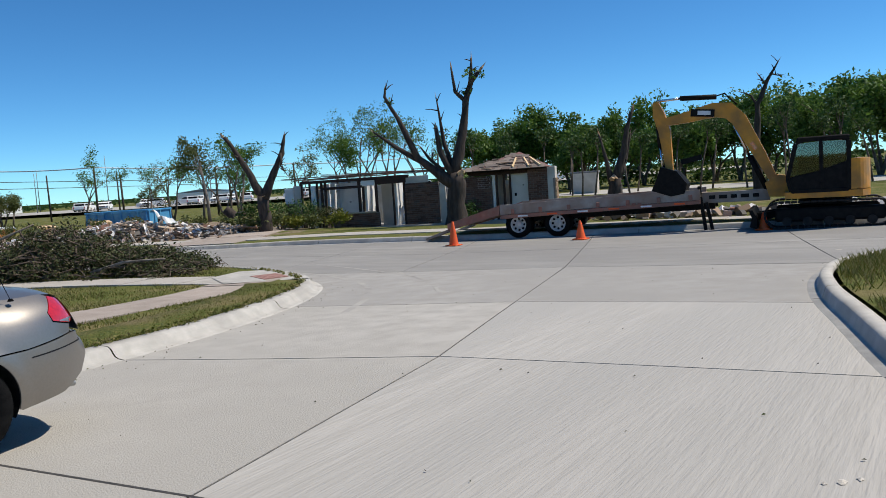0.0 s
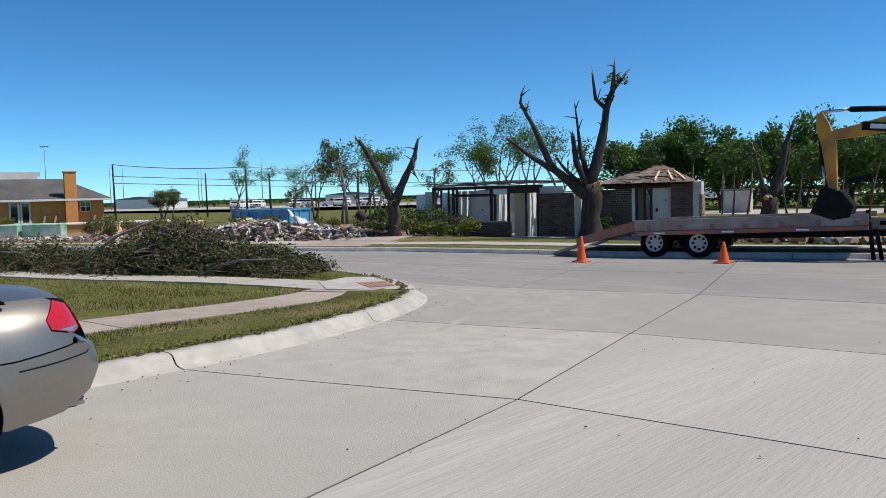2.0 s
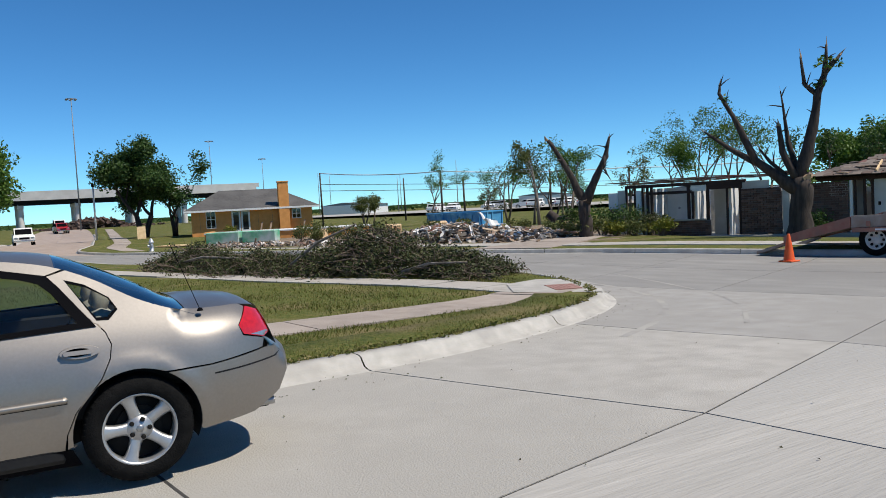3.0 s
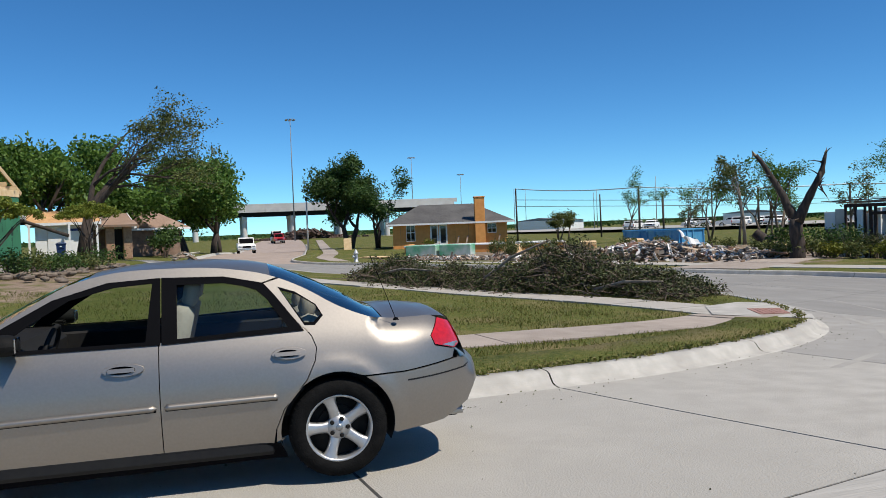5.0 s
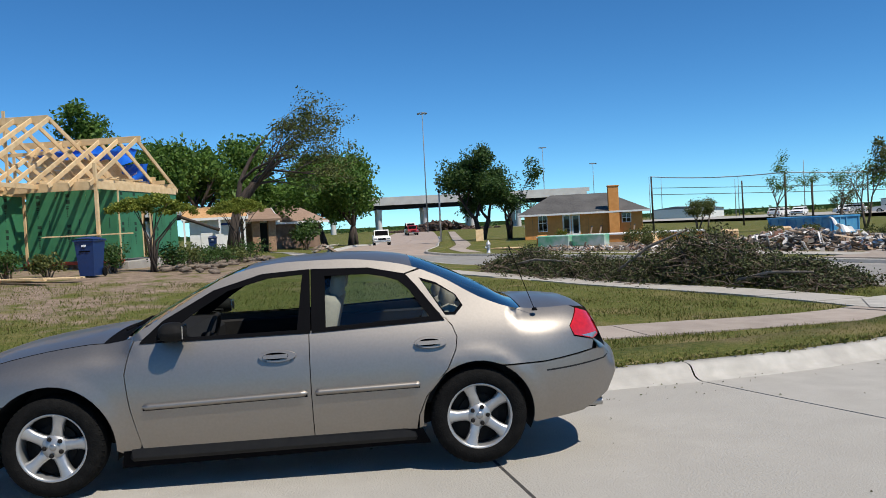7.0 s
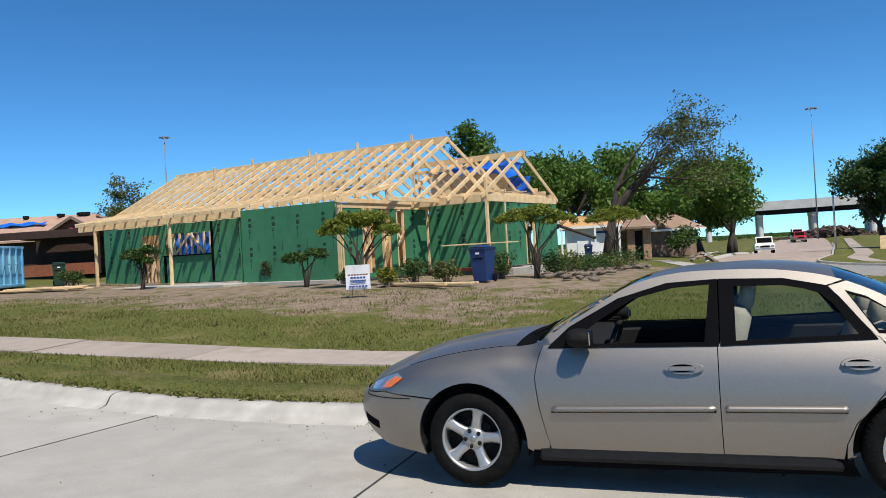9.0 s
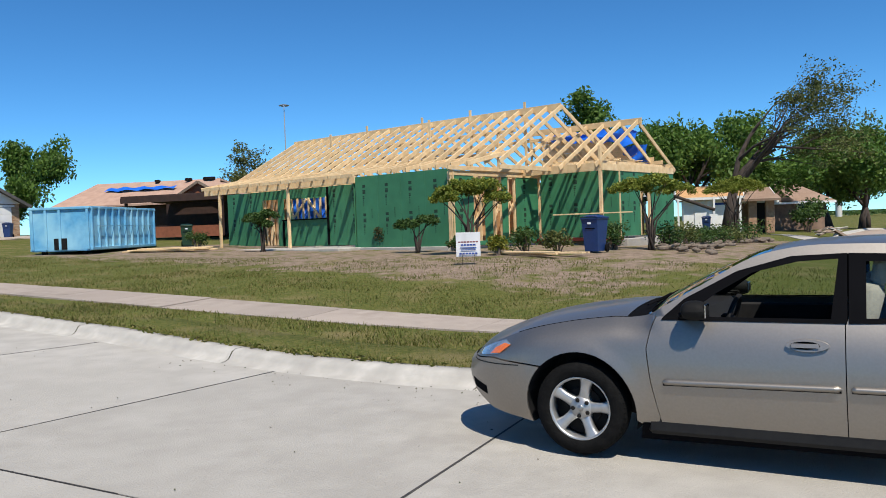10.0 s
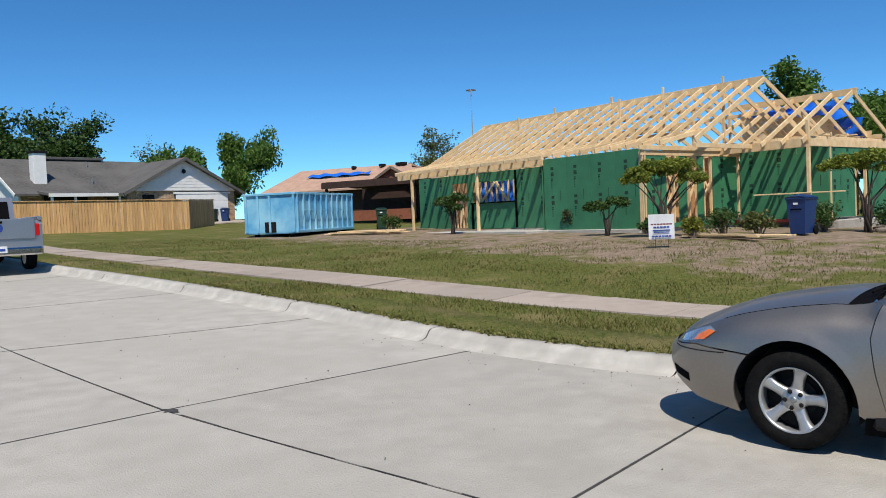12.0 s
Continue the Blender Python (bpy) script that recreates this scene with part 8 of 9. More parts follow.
# long wing to the east with a porch, and its end gable
WX0, WX1, WY0, WY1, WR = 3.5, 14.6, -2.4, -11.0, 4.95
part("wall", Shape().box(((GW + WX1) / 2 + 0.1, (WY0 + WY1) / 2, GH2 / 2), (WX1 - GW - 0.2, WY0 - WY1 - 0.2, GH2), None, 0.01), MORTAR, grey, "tan brick wall")
brick_facing(GW + 0.3, 10.0, WY0 - 0.06, 27)
brick_facing(13.2, WX1, WY0 - 0.06, 27)
WM = (WY0 + WY1) / 2
part("roof", roof_plane([(WX0, WY0 + 0.6, GH2 - 0.2), (WX1 + 0.5, WY0 + 0.6, GH2 - 0.2), (WX1 + 0.5, WM, WR), (WX0, WM, WR)]), SHINGLE, grey, "grey shingle roof", False, True)
part("roof", roof_plane([(WX0, WY1 - 0.6, GH2 - 0.2), (WX1 + 0.5, WY1 - 0.6, GH2 - 0.2), (WX1 + 0.5, WM, WR), (WX0, WM, WR)]), SHINGLE, grey, "grey shingle roof", False, True)
part("ridge_cap", Shape().box((9.2, WM, WR + 0.12), (4.5, 0.5, 0.2), None, 0.03), SHINGLE, grey)
part("gable", Shape().prism([(WY1, GH2 - 0.9), (WY0, GH2 - 0.9), (WY0, GH2), (WM, WR - 0.16), (WY1, GH2)], WX1 - 0.06, WX1 + 0.06, "x"), WHITE, grey, "white boarded gable")
part("wall", Shape().box((WX1 + 0.02, WM, (GH2 - 0.9) / 2), (0.2, WY0 - WY1 - 0.02, GH2 - 0.92)), BRICK_ORANGE, grey, "tan brick end wall")
part("bargeboard", Shape().beam((WX1 + 0.52, WY0 + 0.6, GH2 - 0.3), (WX1 + 0.52, WM, WR - 0.1), 0.05, 0.2), WHITE, grey, "white bargeboard")
part("bargeboard", Shape().beam((WX1 + 0.52, WY1 - 0.6, GH2 - 0.3), (WX1 + 0.52, WM, WR - 0.1), 0.05, 0.2), WHITE, grey, "white bargeboard")
part("chimney", Shape().box((12.9, WY0 - 1.1, 4.05), (0.85, 0.7, 2.1), None, 0.02), WHITE, grey, "white boxed chimney")
part("chimney_cap", Shape().box((12.9, WY0 - 1.1, 5.16), (1.0, 0.85, 0.16), None, 0.02), BLACKMETAL, grey, "dark chimney cap")
for x, y, z in ((8.6, WM + 1.0, 4.55), (9.4, WY0 - 0.8, 3.2)):
    part("roof_vent", Shape().tube([(x, y, z - 0.3), (x, y, z + 0.25)], 0.07, 8), GALV, grey)
part("porch_roof", Shape().box((10.9, WY0 + 0.9, GH2 - 0.16), (5.4, 2.6, 0.16), Matrix.Rotation(radians(-7), 3, "X")), SHINGLE, grey, "grey porch roof")
part("porch_fascia", Shape().box((10.9, WY0 + 2.2, GH2 - 0.36), (5.5, 0.06, 0.22)), WHITE, grey, "pale fascia")
for x in (8.9, 11.9, 13.4):
    part("porch_post", Shape().box((x, WY0 + 2.05, 1.1), (0.14, 0.14, 2.2), None, 0.01), WHITE, grey, "white porch post")
part("porch_glazing", Shape().box((11.6, WY0 - 0.06, 1.2), (2.9, 0.05, 2.0)), CABIN, grey, "dark glazed doors")
dr = Shape().add([(x, y, lawn(x, y) + 0.03) for x, y in ((-33.2, -50.8), (-38.4, -50.6), (-38.6, -44.5), (-33.0, -46.0))], [(0, 1, 2, 3)])
tagged(part("driveway", dr, WALKWAY), "pale concrete driveway before the garage", "driveway", kind="structure")

# cedar fence
fence = thing("fence", None, "new honey-coloured cedar board fence", "fence")
FL = [(-14.5, -41.5), (-26.3, -39.2), (-31.6, -44.3)]
for (ax, ay), (bx, by) in zip(FL[:-1], FL[1:]):
    d = Vector((bx - ax, by - ay))
    n = int(d.length / 0.15)
    u = d.normalized()
    for k in range(n):
        x, y = ax + d.x * (k + 0.5) / n, ay + d.y * (k + 0.5) / n
        hgt = 1.62 + rng.uniform(-0.02, 0.03)
        part("picket", Shape().beam((x - u.x * 0.068, y - u.y * 0.068, lawn(x, y) + hgt / 2), (x + u.x * 0.068, y + u.y * 0.068, lawn(x, y) + hgt / 2), 0.018, hgt), CEDAR, fence)
    for z in (0.3, 1.3):
        part("rail", Shape().beam((ax + 0.05, ay - 0.06, lawn(ax, ay) + z), (bx + 0.05, by - 0.06, lawn(bx, by) + z), 0.04, 0.09), CEDAR, fence)
    part("cap_rail", Shape().beam((ax, ay, lawn(ax, ay) + 1.67), (bx, by, lawn(bx, by) + 1.67), 0.12, 0.035), CEDAR, fence)

# brown house with the dark carport
bz = lawn(-36, -38)
brown = thing("brown_roof_house", plan_frame((-37.2, -46.0), (-38.9, -33.0), bz), "low house under torn tan roofing with a blue sheet", "house")
part("wall", Shape().box((6.5, 4.2, 1.15), (13.0, 7.0, 2.2), None, 0.01), DARK_BROWN, brown, "dark brown wall")
for y0, y1 in ((0.0, 4.4), (8.8, 4.4)):
    part("roof", roof_plane([(-0.5, y0, 2.2), (12.8, y0, 2.2), (9.8, y1, 3.85), (-0.3, y1, 3.95)], 0.12), ROOFFELT, brown, "bare tan roof felt", False, True)
part("tarp", Shape().grid(lambda u, v: (2.0 + 5.6 * u, 2.35 + (0.75 - 0.35 * u) * v + 0.08 * math.sin(u * 17), 3.24 + (0.29 - 0.13 * u) * v + 0.05 * math.sin(u * 23 + v * 3)), 26, 4), TARP, brown, "blue sheet weighted on the roof", True)
for u in (5.1, 7.6, 9.0, 9.4):
    part("roof_vent", Shape().box((u, 4.0, 3.86), (0.45, 0.3, 0.2), Matrix.Rotation(u, 3, "Z"), 0.03), BLACKMETAL, brown)
part("gable", Shape().prism([(10.4, 2.2), (14.2, 2.2), (12.3, 3.2)], -1.6, -1.5, "y"), REDWOOD, brown, "red-brown gable")
for xe in (10.0, 14.6):
    part("roof", roof_plane([(xe, -1.8, 2.1), (12.3, -1.8, 3.3), (12.3, 3.0, 3.3), (xe, 3.0, 2.1)], 0.1), ROOFFELT, brown, "", False, True)
    part("bargeboard", Shape().beam((xe, -1.82, 2.04), (12.3, -1.82, 3.24), 0.04, 0.16), LUMBER_OLD, brown, "weathered bargeboard")
part("carport_roof", Shape().box((13.0, -3.6, 2.20), (6.6, 3.6, 0.14), Matrix.Rotation(radians(-3), 3, "X")), DARK_BROWN, brown, "dark flat carport roof")
part("carport_fascia", Shape().box((13.0, -5.4, 2.12), (6.6, 0.08, 0.3)), DARK_BROWN, brown, "dark brown fascia")
for x in (9.9, 16.1):
    part("carport_post", Shape().box((x, -5.2, 1.0), (0.14, 0.14, 2.0), None, 0.01), DARK_BROWN, brown)
# sun reaches this wall; the shadow under the carport is in its dark colour
part("carport_wall", Shape().box((13.0, -1.3, 1.05), (6.6, 0.12, 2.1)), DARK_BROWN, brown)
part("low_wall", Shape().box((13.6, -5.25, 0.30), (4.6, 0.12, 0.6)), REDWOOD, brown, "dark red low wall")

# houses along the receding street
hw = house_box("wrapped_house", plan_frame((-51.76, -7.91), (-52.2, -4.9), lawn(-52, -7)), 3.1, 5.0, 2.3, 2.95, WHITE, OSB, "small house in white wrap with raw board roof", 0.0, 0.45, OSB)
part("wrap_marks", Shape().box((2.2, -0.012, 1.75), (0.9, 0.01, 0.14)), INK_BLUE, hw, "dark printed mark")
part("door", Shape().box((1.1, -0.03, 1.0), (0.9, 0.05, 2.0), None, 0.01), WHITE, hw, "white door")
for x in (-0.3, 1.8, 3.3):
    part("porch_post", Shape().box((x, -0.6, 1.1), (0.12, 0.12, 2.2)), WHITE, hw)
hs = house_box("stone_front_house", plan_frame((-53.37, -5.6), (-54.2, -1.1), lawn(-53, -3)), 2.6, 7.0, 2.2, 3.0, BROWN_BRICK, SHINGLE_BROWN, "low house with tan brick piers and torn brown roof", 0.0, 0.5, SHINGLE_BROWN)
for x in (0.2, 1.5, 2.5):
    part("pier", Shape().box((x, -0.9, 1.1), (0.5, 0.45, 2.1), None, 0.03), TAN_BRICK, hs, "tan brick pier")
part("porch_roof", Shape().box((1.4, -0.8, 2.25), (3.3, 1.8, 0.14), Matrix.Rotation(radians(10), 3, "X")), SHINGLE_BROWN, hs)
# the wall is uncut; a near-black panel paints the shade of an open doorway
part("doorway", Shape().box((1.9, -0.02, 1.0), (1.0, 0.05, 2.0)), CABIN, hs, "near-black panel painted as the shaded doorway")
hb = house_box("brown_hip_house", plan_frame((-63.14, -5.0), (-66.0, 1.5), lawn(-63, -3)), 5.6, 8.0, 2.3, 3.65, BROWN_BRICK, SHINGLE_BROWN, "long low brick house with brown shingle roof and white chimney", 0.35, 0.6)
part("chimney", Shape().box((2.6, 4.0, 3.7), (0.8, 0.8, 1.3), None, 0.02), WHITE, hb, "white chimney")
part("cross_gable", Shape().prism([(0.4, 2.2), (3.2, 2.2), (1.8, 3.2)], -0.6, 4.0, "y"), SHINGLE_BROWN, hb, "brown roof gable")
part("gable_face", Shape().prism([(0.6, 2.15), (3.0, 2.15), (1.8, 3.05)], -0.66, -0.61, "y"), BROWN_BRICK, hb, "brown brick gable face")
house_window(hb, (1.2, -0.02, 1.4), 1.2, 1.2)
house_window(hb, (4.2, -0.02, 1.4), 1.2, 1.2)
junk = thing("rubbish_heap", Matrix.Translation((-47.0, 0.2, lawn(-47, 0))), "small heap of broken boards on the lawn", "debris pile")
for k in range(14):
    part("board", Shape().box((rng.uniform(-1, 1), rng.uniform(-0.5, 0.5), 0.1 + rng.random() * 0.3), (rng.uniform(0.4, 1.2), 0.2, 0.03), Euler((rng.gauss(0, 0.4), rng.gauss(0, 0.4), rng.uniform(0, 3))).to_matrix()), rng.choice((WHITE, LUMBER_OLD, DIRTYWHITE)), junk)


# ---- the orange house across the cross street ----
oz = lawn(-71, 24)
orange = house_box("orange_house", plan_frame((-69.4, 18.2), (-66.4, 29.6), oz), 10.3, 9.0, 2.45, 4.0, BRICK_ORANGE, SHINGLE, "single-storey orange-sheathed house with grey hip roof", 0.55, 0.6)
part("recess", Shape().box((4.0, -0.02, 1.2), (1.9, 0.06, 2.3)), BRICK_ORANGE, orange)
for x in (3.7, 4.5):
    d = part("french_door", Shape().box((x, -0.07, 1.08), (0.74, 0.06, 2.06), None, 0.01), WHITE, orange, "white glazed door")
    part("pane", Shape().box((x, -0.105, 1.2), (0.46, 0.012, 1.5)), PANE, d, "dark pane")
house_window(orange, (1.6, -0.06, 1.45), 0.75, 1.5)
house_window(orange, (8.9, -0.06, 1.6), 0.75, 0.8)
part("chimney", Shape().box((7.8, -0.25, 2.2), (0.9, 0.7, 4.4), None, 0.02).box((7.8, -0.25, 4.42), (1.0, 0.8, 0.1), None, 0.02), BRICK_ORANGE, orange, "tall orange chimney")
for k in range(8):
    part("panel_joint", Shape().box((0.7 + k * 1.22, -0.004, 1.2), (0.015, 0.02, 2.35)), LUMBER_OLD, orange)
for x in (5.6, 6.4, 9.3):
    part("leaning_board", Shape().beam((x, -1.0, 0.02), (x + 0.3, -0.1, 1.0), 0.14, 0.04), LUMBER_OLD, orange)
shrub(-66.8, 20.8, 0.8, 0.6, 0.9, 501, "yellow-green shrub before the orange house", LEAF_YELLOW, 500, 0.07)
ply = Shape().box((0, 0, 0.04), (2.4, 1.2, 0.05)).box((0.3, 0.1, 0.09), (2.2, 1.2, 0.04))
solid("plywood_sheet", ply, LUMBER, "pale plywood sheets on the grass", "plywood", m=Matrix.Translation((-55.0, 13.0, lawn(-55, 13))) @ Matrix.Rotation(0.5, 4, "Z"))
solid("board", Shape().box((0, 0, 0.55), (0.7, 0.05, 1.1), Matrix.Rotation(radians(-14), 3, "X")), LUMBER, "pale board leaning on a tree", "plywood", m=Matrix.Translation((-72, 14.6, lawn(-72, 14.6))) @ Matrix.Rotation(1.4, 4, "Z"))

# hydrant
hy = thing("fire_hydrant", Matrix.Translation((-46.5, 9.9, lawn(-46.5, 9.9))), "silver fire hydrant on the corner", "fire hydrant")
part("barrel", Shape().lathe([(0.17, 0.0), (0.17, 0.05), (0.11, 0.06), (0.11, 0.50), (0.15, 0.52), (0.15, 0.56), (0.12, 0.60), (0.08, 0.70), (0.03, 0.74), (0.03, 0.79), (0.0, 0.79)], 20), HYDRANT, hy, "", True)
part("nozzle", Shape().tube([(-0.2, 0, 0.42), (0.2, 0, 0.42)], 0.06, 12), HYDRANT, hy, "side nozzles")
part("nozzle", Shape().tube([(0, -0.2, 0.36), (0, 0, 0.36)], 0.08, 12), HYDRANT, hy)

# lamp posts, masts, poles and cables
def mast(x, y, h, label, r=0.22, ring=True, lamps=6):
    m = thing("light_mast", Matrix.Translation((x, y, lawn(x, y) - 0.1)), label, "light mast", "highway light masts")
    part("pole", Shape().tube([(0, 0, 0), (0, 0, h)], [r, r * 0.45], 10), GALV, m, "grey steel pole", True)
    if ring:
        for k in range(lamps):
            t = 6.28 * k / lamps
            part("lamp_head", Shape().box((0.9 * math.cos(t), 0.9 * math.sin(t), h - 0.1), (0.5, 0.5, 0.22), None, 0.06), GALV, m)
        part("ring", Shape().tube([(1.0 * math.cos(t), 1.0 * math.sin(t), h) for t in [6.283 * k / 12 for k in range(13)]], 0.06, 5, False), GALV, m)
    return m


mast(-168.5, 23.1, 25.2, "tall grey highway light mast with a ring of lamps", 0.15)
mast(-220.9, 64.2, 22.0, "tall grey highway light mast far off", 0.14, True, 4)
mast(-235.4, 84.1, 18.0, "tall grey highway light mast far off", 0.14, True, 4)
mast(-153.7, -111.9, 30.0, "tall grey highway light mast behind the house", 0.2)
for x, y, h in ((-133.9, 87.7, 10.2), (-148.7, 82.4, 7.9), (-150, 110, 9.5), (-120, 100, 8.5), (-170, 95, 9.5), (-180, 78, 10.5), (-110, 115, 9.0), (-200, 90, 11.0), (-100, 125, 9.0)):
    mast(x, y, h, "slim grey lamp post in the far yard", 0.10, False, 2)
lp = thing("street_lamp", Matrix.Translation((-79.1, 12.1, lawn(-79, 12.6))), "pale concrete street lamp post", "street lamp")
part("pole", Shape().tube([(0, 0, 0), (0, 0, 4.9)], [0.10, 0.07], 10), BRIDGE, lp, "pale post", True)
part("lantern", Shape().lathe([(0.0, 0.3), (0.14, 0.26), (0.16, 0.1), (0.08, 0.0)], 12, "z", (0, 0, 4.85)), BLACKMETAL, lp, "dark lantern")


def utility_pole(x, y, h):
    p = thing("utility_pole", Matrix.Translation((x, y, lawn(x, y) - 0.1)), "dark wooden utility pole", "utility pole", "utility poles")
    part("pole", Shape().tube([(0, 0, 0), (rng.gauss(0, 0.05), rng.gauss(0, 0.05), h)], [0.11, 0.08], 8), POLEWOOD, p, "", True)
    return p


POLES = [(-80.6, 35.2, 5.9), (-63.5, 39.8, 5.0), (-62.4, 41.6, 4.2), (-56.3, 56.8, 4.5), (-48.0, 70.0, 4.6), (-90, 60, 5.5), (-100, 75, 6), (-85, 48, 5.2)]
for x, y, h in POLES:
    utility_pole(x, y, h)
pole = utility_pole(-55.0, 45.8, 4.3)
part("street_light_arm", Shape().tube([(0, 0, 4.1), (0.5, 0.6, 4.3), (0.8, 1.0, 4.3)], 0.04, 6), GALV, pole)


def cable(a, b, sag, material, r, label):
    pts = [Vector(a).lerp(Vector(b), k / 16) - Vector((0, 0, sag * 4 * (k / 16) * (1 - k / 16))) for k in range(17)]
    solid("cable", Shape().tube(pts, r, 5), material, label, "cable", "overhead cables")


zp = lambda q, dz=0.0: (q[0], q[1], lawn(q[0], q[1]) + q[2] - 0.15 - dz)
cable(zp(POLES[0]), zp(POLES[1]), 0.25, WIRE_WHITE, 0.05, "pale overhead cable between poles")
cable(zp(POLES[1]), zp(POLES[3]), 0.25, WIRE_WHITE, 0.05, "pale overhead cable between poles")
cable(zp(POLES[3]), zp(POLES[4]), 0.25, WIRE_WHITE, 0.05, "pale overhead cable between poles")
cable(zp(POLES[4]), (-30, 95, 4.5), 0.3, WIRE_WHITE, 0.05, "pale overhead cable between poles")
for dz in (1.2, 1.9):
    cable(zp(POLES[0], dz), (-100, 120, 5 - dz), 0.3, WIRE, 0.035, "dark overhead cable across the field")

# the overpass and the embankment of rubble under it
br = thing("overpass", None, "long concrete highway overpass on round columns", "bridge")
BP = [(-238, -60), (-231, 0), (-226, 27), (-223, 48), (-219, 75)]
BL = resample(BP, 6)
for k in range(len(BL) - 1):
    a, b = BL[k], BL[k + 1]
    part("deck_span", Shape().beam((a[0], a[1], 8.3), (b[0], b[1], 8.3), 11, 1.2), BRIDGE, br)
    part("girder", Shape().beam((a[0] + 4.6, a[1], 7.2), (b[0] + 4.6, b[1], 7.2), 0.5, 1.3), BLACKMETAL, br, "dark girder")
    part("girder", Shape().beam((a[0], a[1], 7.2), (b[0], b[1], 7.2), 0.5, 1.3), BLACKMETAL, br, "dark girder")
    part("parapet", Shape().beam((a[0] + 5.4, a[1], 9.4), (b[0] + 5.4, b[1], 9.4), 0.3, 1.1), BRIDGE, br)
    if k % 2 == 0:
        for o in (-3.2, 3.2):
            part("column", Shape().lathe([(0.75, -1), (0.75, 6.0)], 14, "z", (a[0] + o, a[1], 0)), BRIDGE, br, "", True)
        part("cap_beam", Shape().box((a[0], a[1], 6.3), (9.5, 1.4, 1.0)), BRIDGE, br)
rb2, s = random.Random(81), Shape()
for k in range(420):
    x, y = -205 + rb2.gauss(0, 3), 31 + rb2.gauss(0, 6)
    s.box((x, y, max(0.2, 2.6 * math.exp(-((y - 31) / 7) ** 2) * rb2.random())), (rb2.uniform(0.4, 1.6), rb2.uniform(0.3, 0.9), rb2.uniform(0.15, 0.6)), Euler((rb2.gauss(0, 0.4), rb2.gauss(0, 0.4), rb2.uniform(0, 3))).to_matrix())
tagged(part("rubble_bank", s, island_mat("dark_rubble", [(0.05, 0.035, 0.03), (0.10, 0.06, 0.045), (0.03, 0.025, 0.022), (0.16, 0.11, 0.09)], 0.9)), "dark bank of rubble beneath the overpass", "debris pile", kind="stuff")


# ---- vehicles standing in the streets ----
def simple_vehicle(name, m, material, label, length, height, bed=False, width=1.85, belt=1.05):
    """A pickup or van: body, cabin with glass, wheels, lamps; x from nose to tail."""
    v = thing(name, m, label, "car")
    body = [(0.0, 0.38), (0.02, 0.80), (0.25, belt - 0.1), (1.25, belt), (length - 0.05, belt), (length, belt - 0.1), (length, 0.42)]
    part("body", Shape().prism(body, -width / 2, width / 2, "y"), material, v)
    c1 = length * 0.62 if bed else length - 0.25
    cabin = [(1.2, belt), (1.85, height - 0.06), (2.1, height), (c1 - 0.25, height), (c1, belt)]
    part("cabin", Shape().prism(cabin, -width / 2 + 0.12, width / 2 - 0.12, "y"), material, v)
    for y in (-width / 2 + 0.115, width / 2 - 0.115):
        part("side_glass", Shape().prism([(1.5, belt + 0.07), (1.95, height - 0.12), (c1 - 0.35, height - 0.12), (c1 - 0.15, belt + 0.07)], y - 0.008, y + 0.008, "y"), TRIM, v, "dark side glass")
    part("windscreen", Shape().beam((1.28, 0, belt + 0.07), (1.80, 0, height - 0.12), width - 0.42, 0.03), TRIM, v, "dark windscreen")
    part("rear_glass", Shape().beam((c1 - 0.02, 0, belt + 0.07), (c1 - 0.2, 0, height - 0.12), width - 0.5, 0.03), TRIM, v, "dark rear glass")
    for x in (0.95, length - 1.05):
        for y in (-width / 2 + 0.1, width / 2 - 0.1):
            w = thing("wheel", Matrix.Translation((x, y, 0.37)))
            w.parent = v
            part("tyre", Shape().lathe([(0.22, -0.12), (0.34, -0.12), (0.37, -0.08), (0.37, 0.08), (0.34, 0.12), (0.22, 0.12)], 24, "y"), RUBBER, w, "black tyre")
            part("rim", Shape().lathe([(0.0, -0.10), (0.20, -0.11), (0.22, -0.12), (0.22, 0.12), (0.20, 0.11), (0.0, 0.10)], 20, "y"), ALLOY, w, "alloy rim")
    for y in (-width / 2 + 0.22, width / 2 - 0.22):
        part("headlight", Shape().box((0.03, y, 0.78), (0.08, 0.32, 0.16), None, 0.02), CLEARLENS, v, "clear headlamp")
        part("tail_light", Shape().box((length - 0.01, y * 1.12, belt - 0.23), (0.06, 0.12, 0.30), None, 0.02), REDLENS, v, "red tail lamp")
    part("grille", Shape().box((-0.005, 0, 0.76), (0.05, width - 0.95, 0.2), None, 0.02), TRIM, v, "dark grille")
    part("bumper", Shape().box((-0.02, 0, 0.48), (0.16, width - 0.05, 0.2), None, 0.04), CHROME, v, "bright bumper")
    part("bumper", Shape().box((length + 0.02, 0, 0.50), (0.16, width - 0.05, 0.2), None, 0.04), CHROME, v, "bright bumper")
    if bed:
        part("bed_floor", Shape().box((c1 + (length - c1) / 2, 0, belt + 0.006), (length - c1 - 0.1, width - 0.25, 0.01)), CABIN, v, "dark load bed")
        for y in (-width / 2 + 0.05, width / 2 - 0.05):
            part("bed_rail", Shape().box((c1 + (length - c1) / 2, y, belt + 0.05), (length - c1, 0.10, 0.10), None, 0.02), material, v)
    return v


pk = simple_vehicle("pickup_truck", plan_frame((-9.55, -26.4), (-8.45, -20.8), ground_at(-8.6, -23) + 0.01), SILVER, "silver pickup truck parked at the kerb", 5.7, 1.92, True, 2.0, 1.25)
tg = part("tailgate", Shape().box((5.71, 0, 1.05), (0.05, 1.66, 0.50), None, 0.02), SILVER, pk, "silver tailgate")
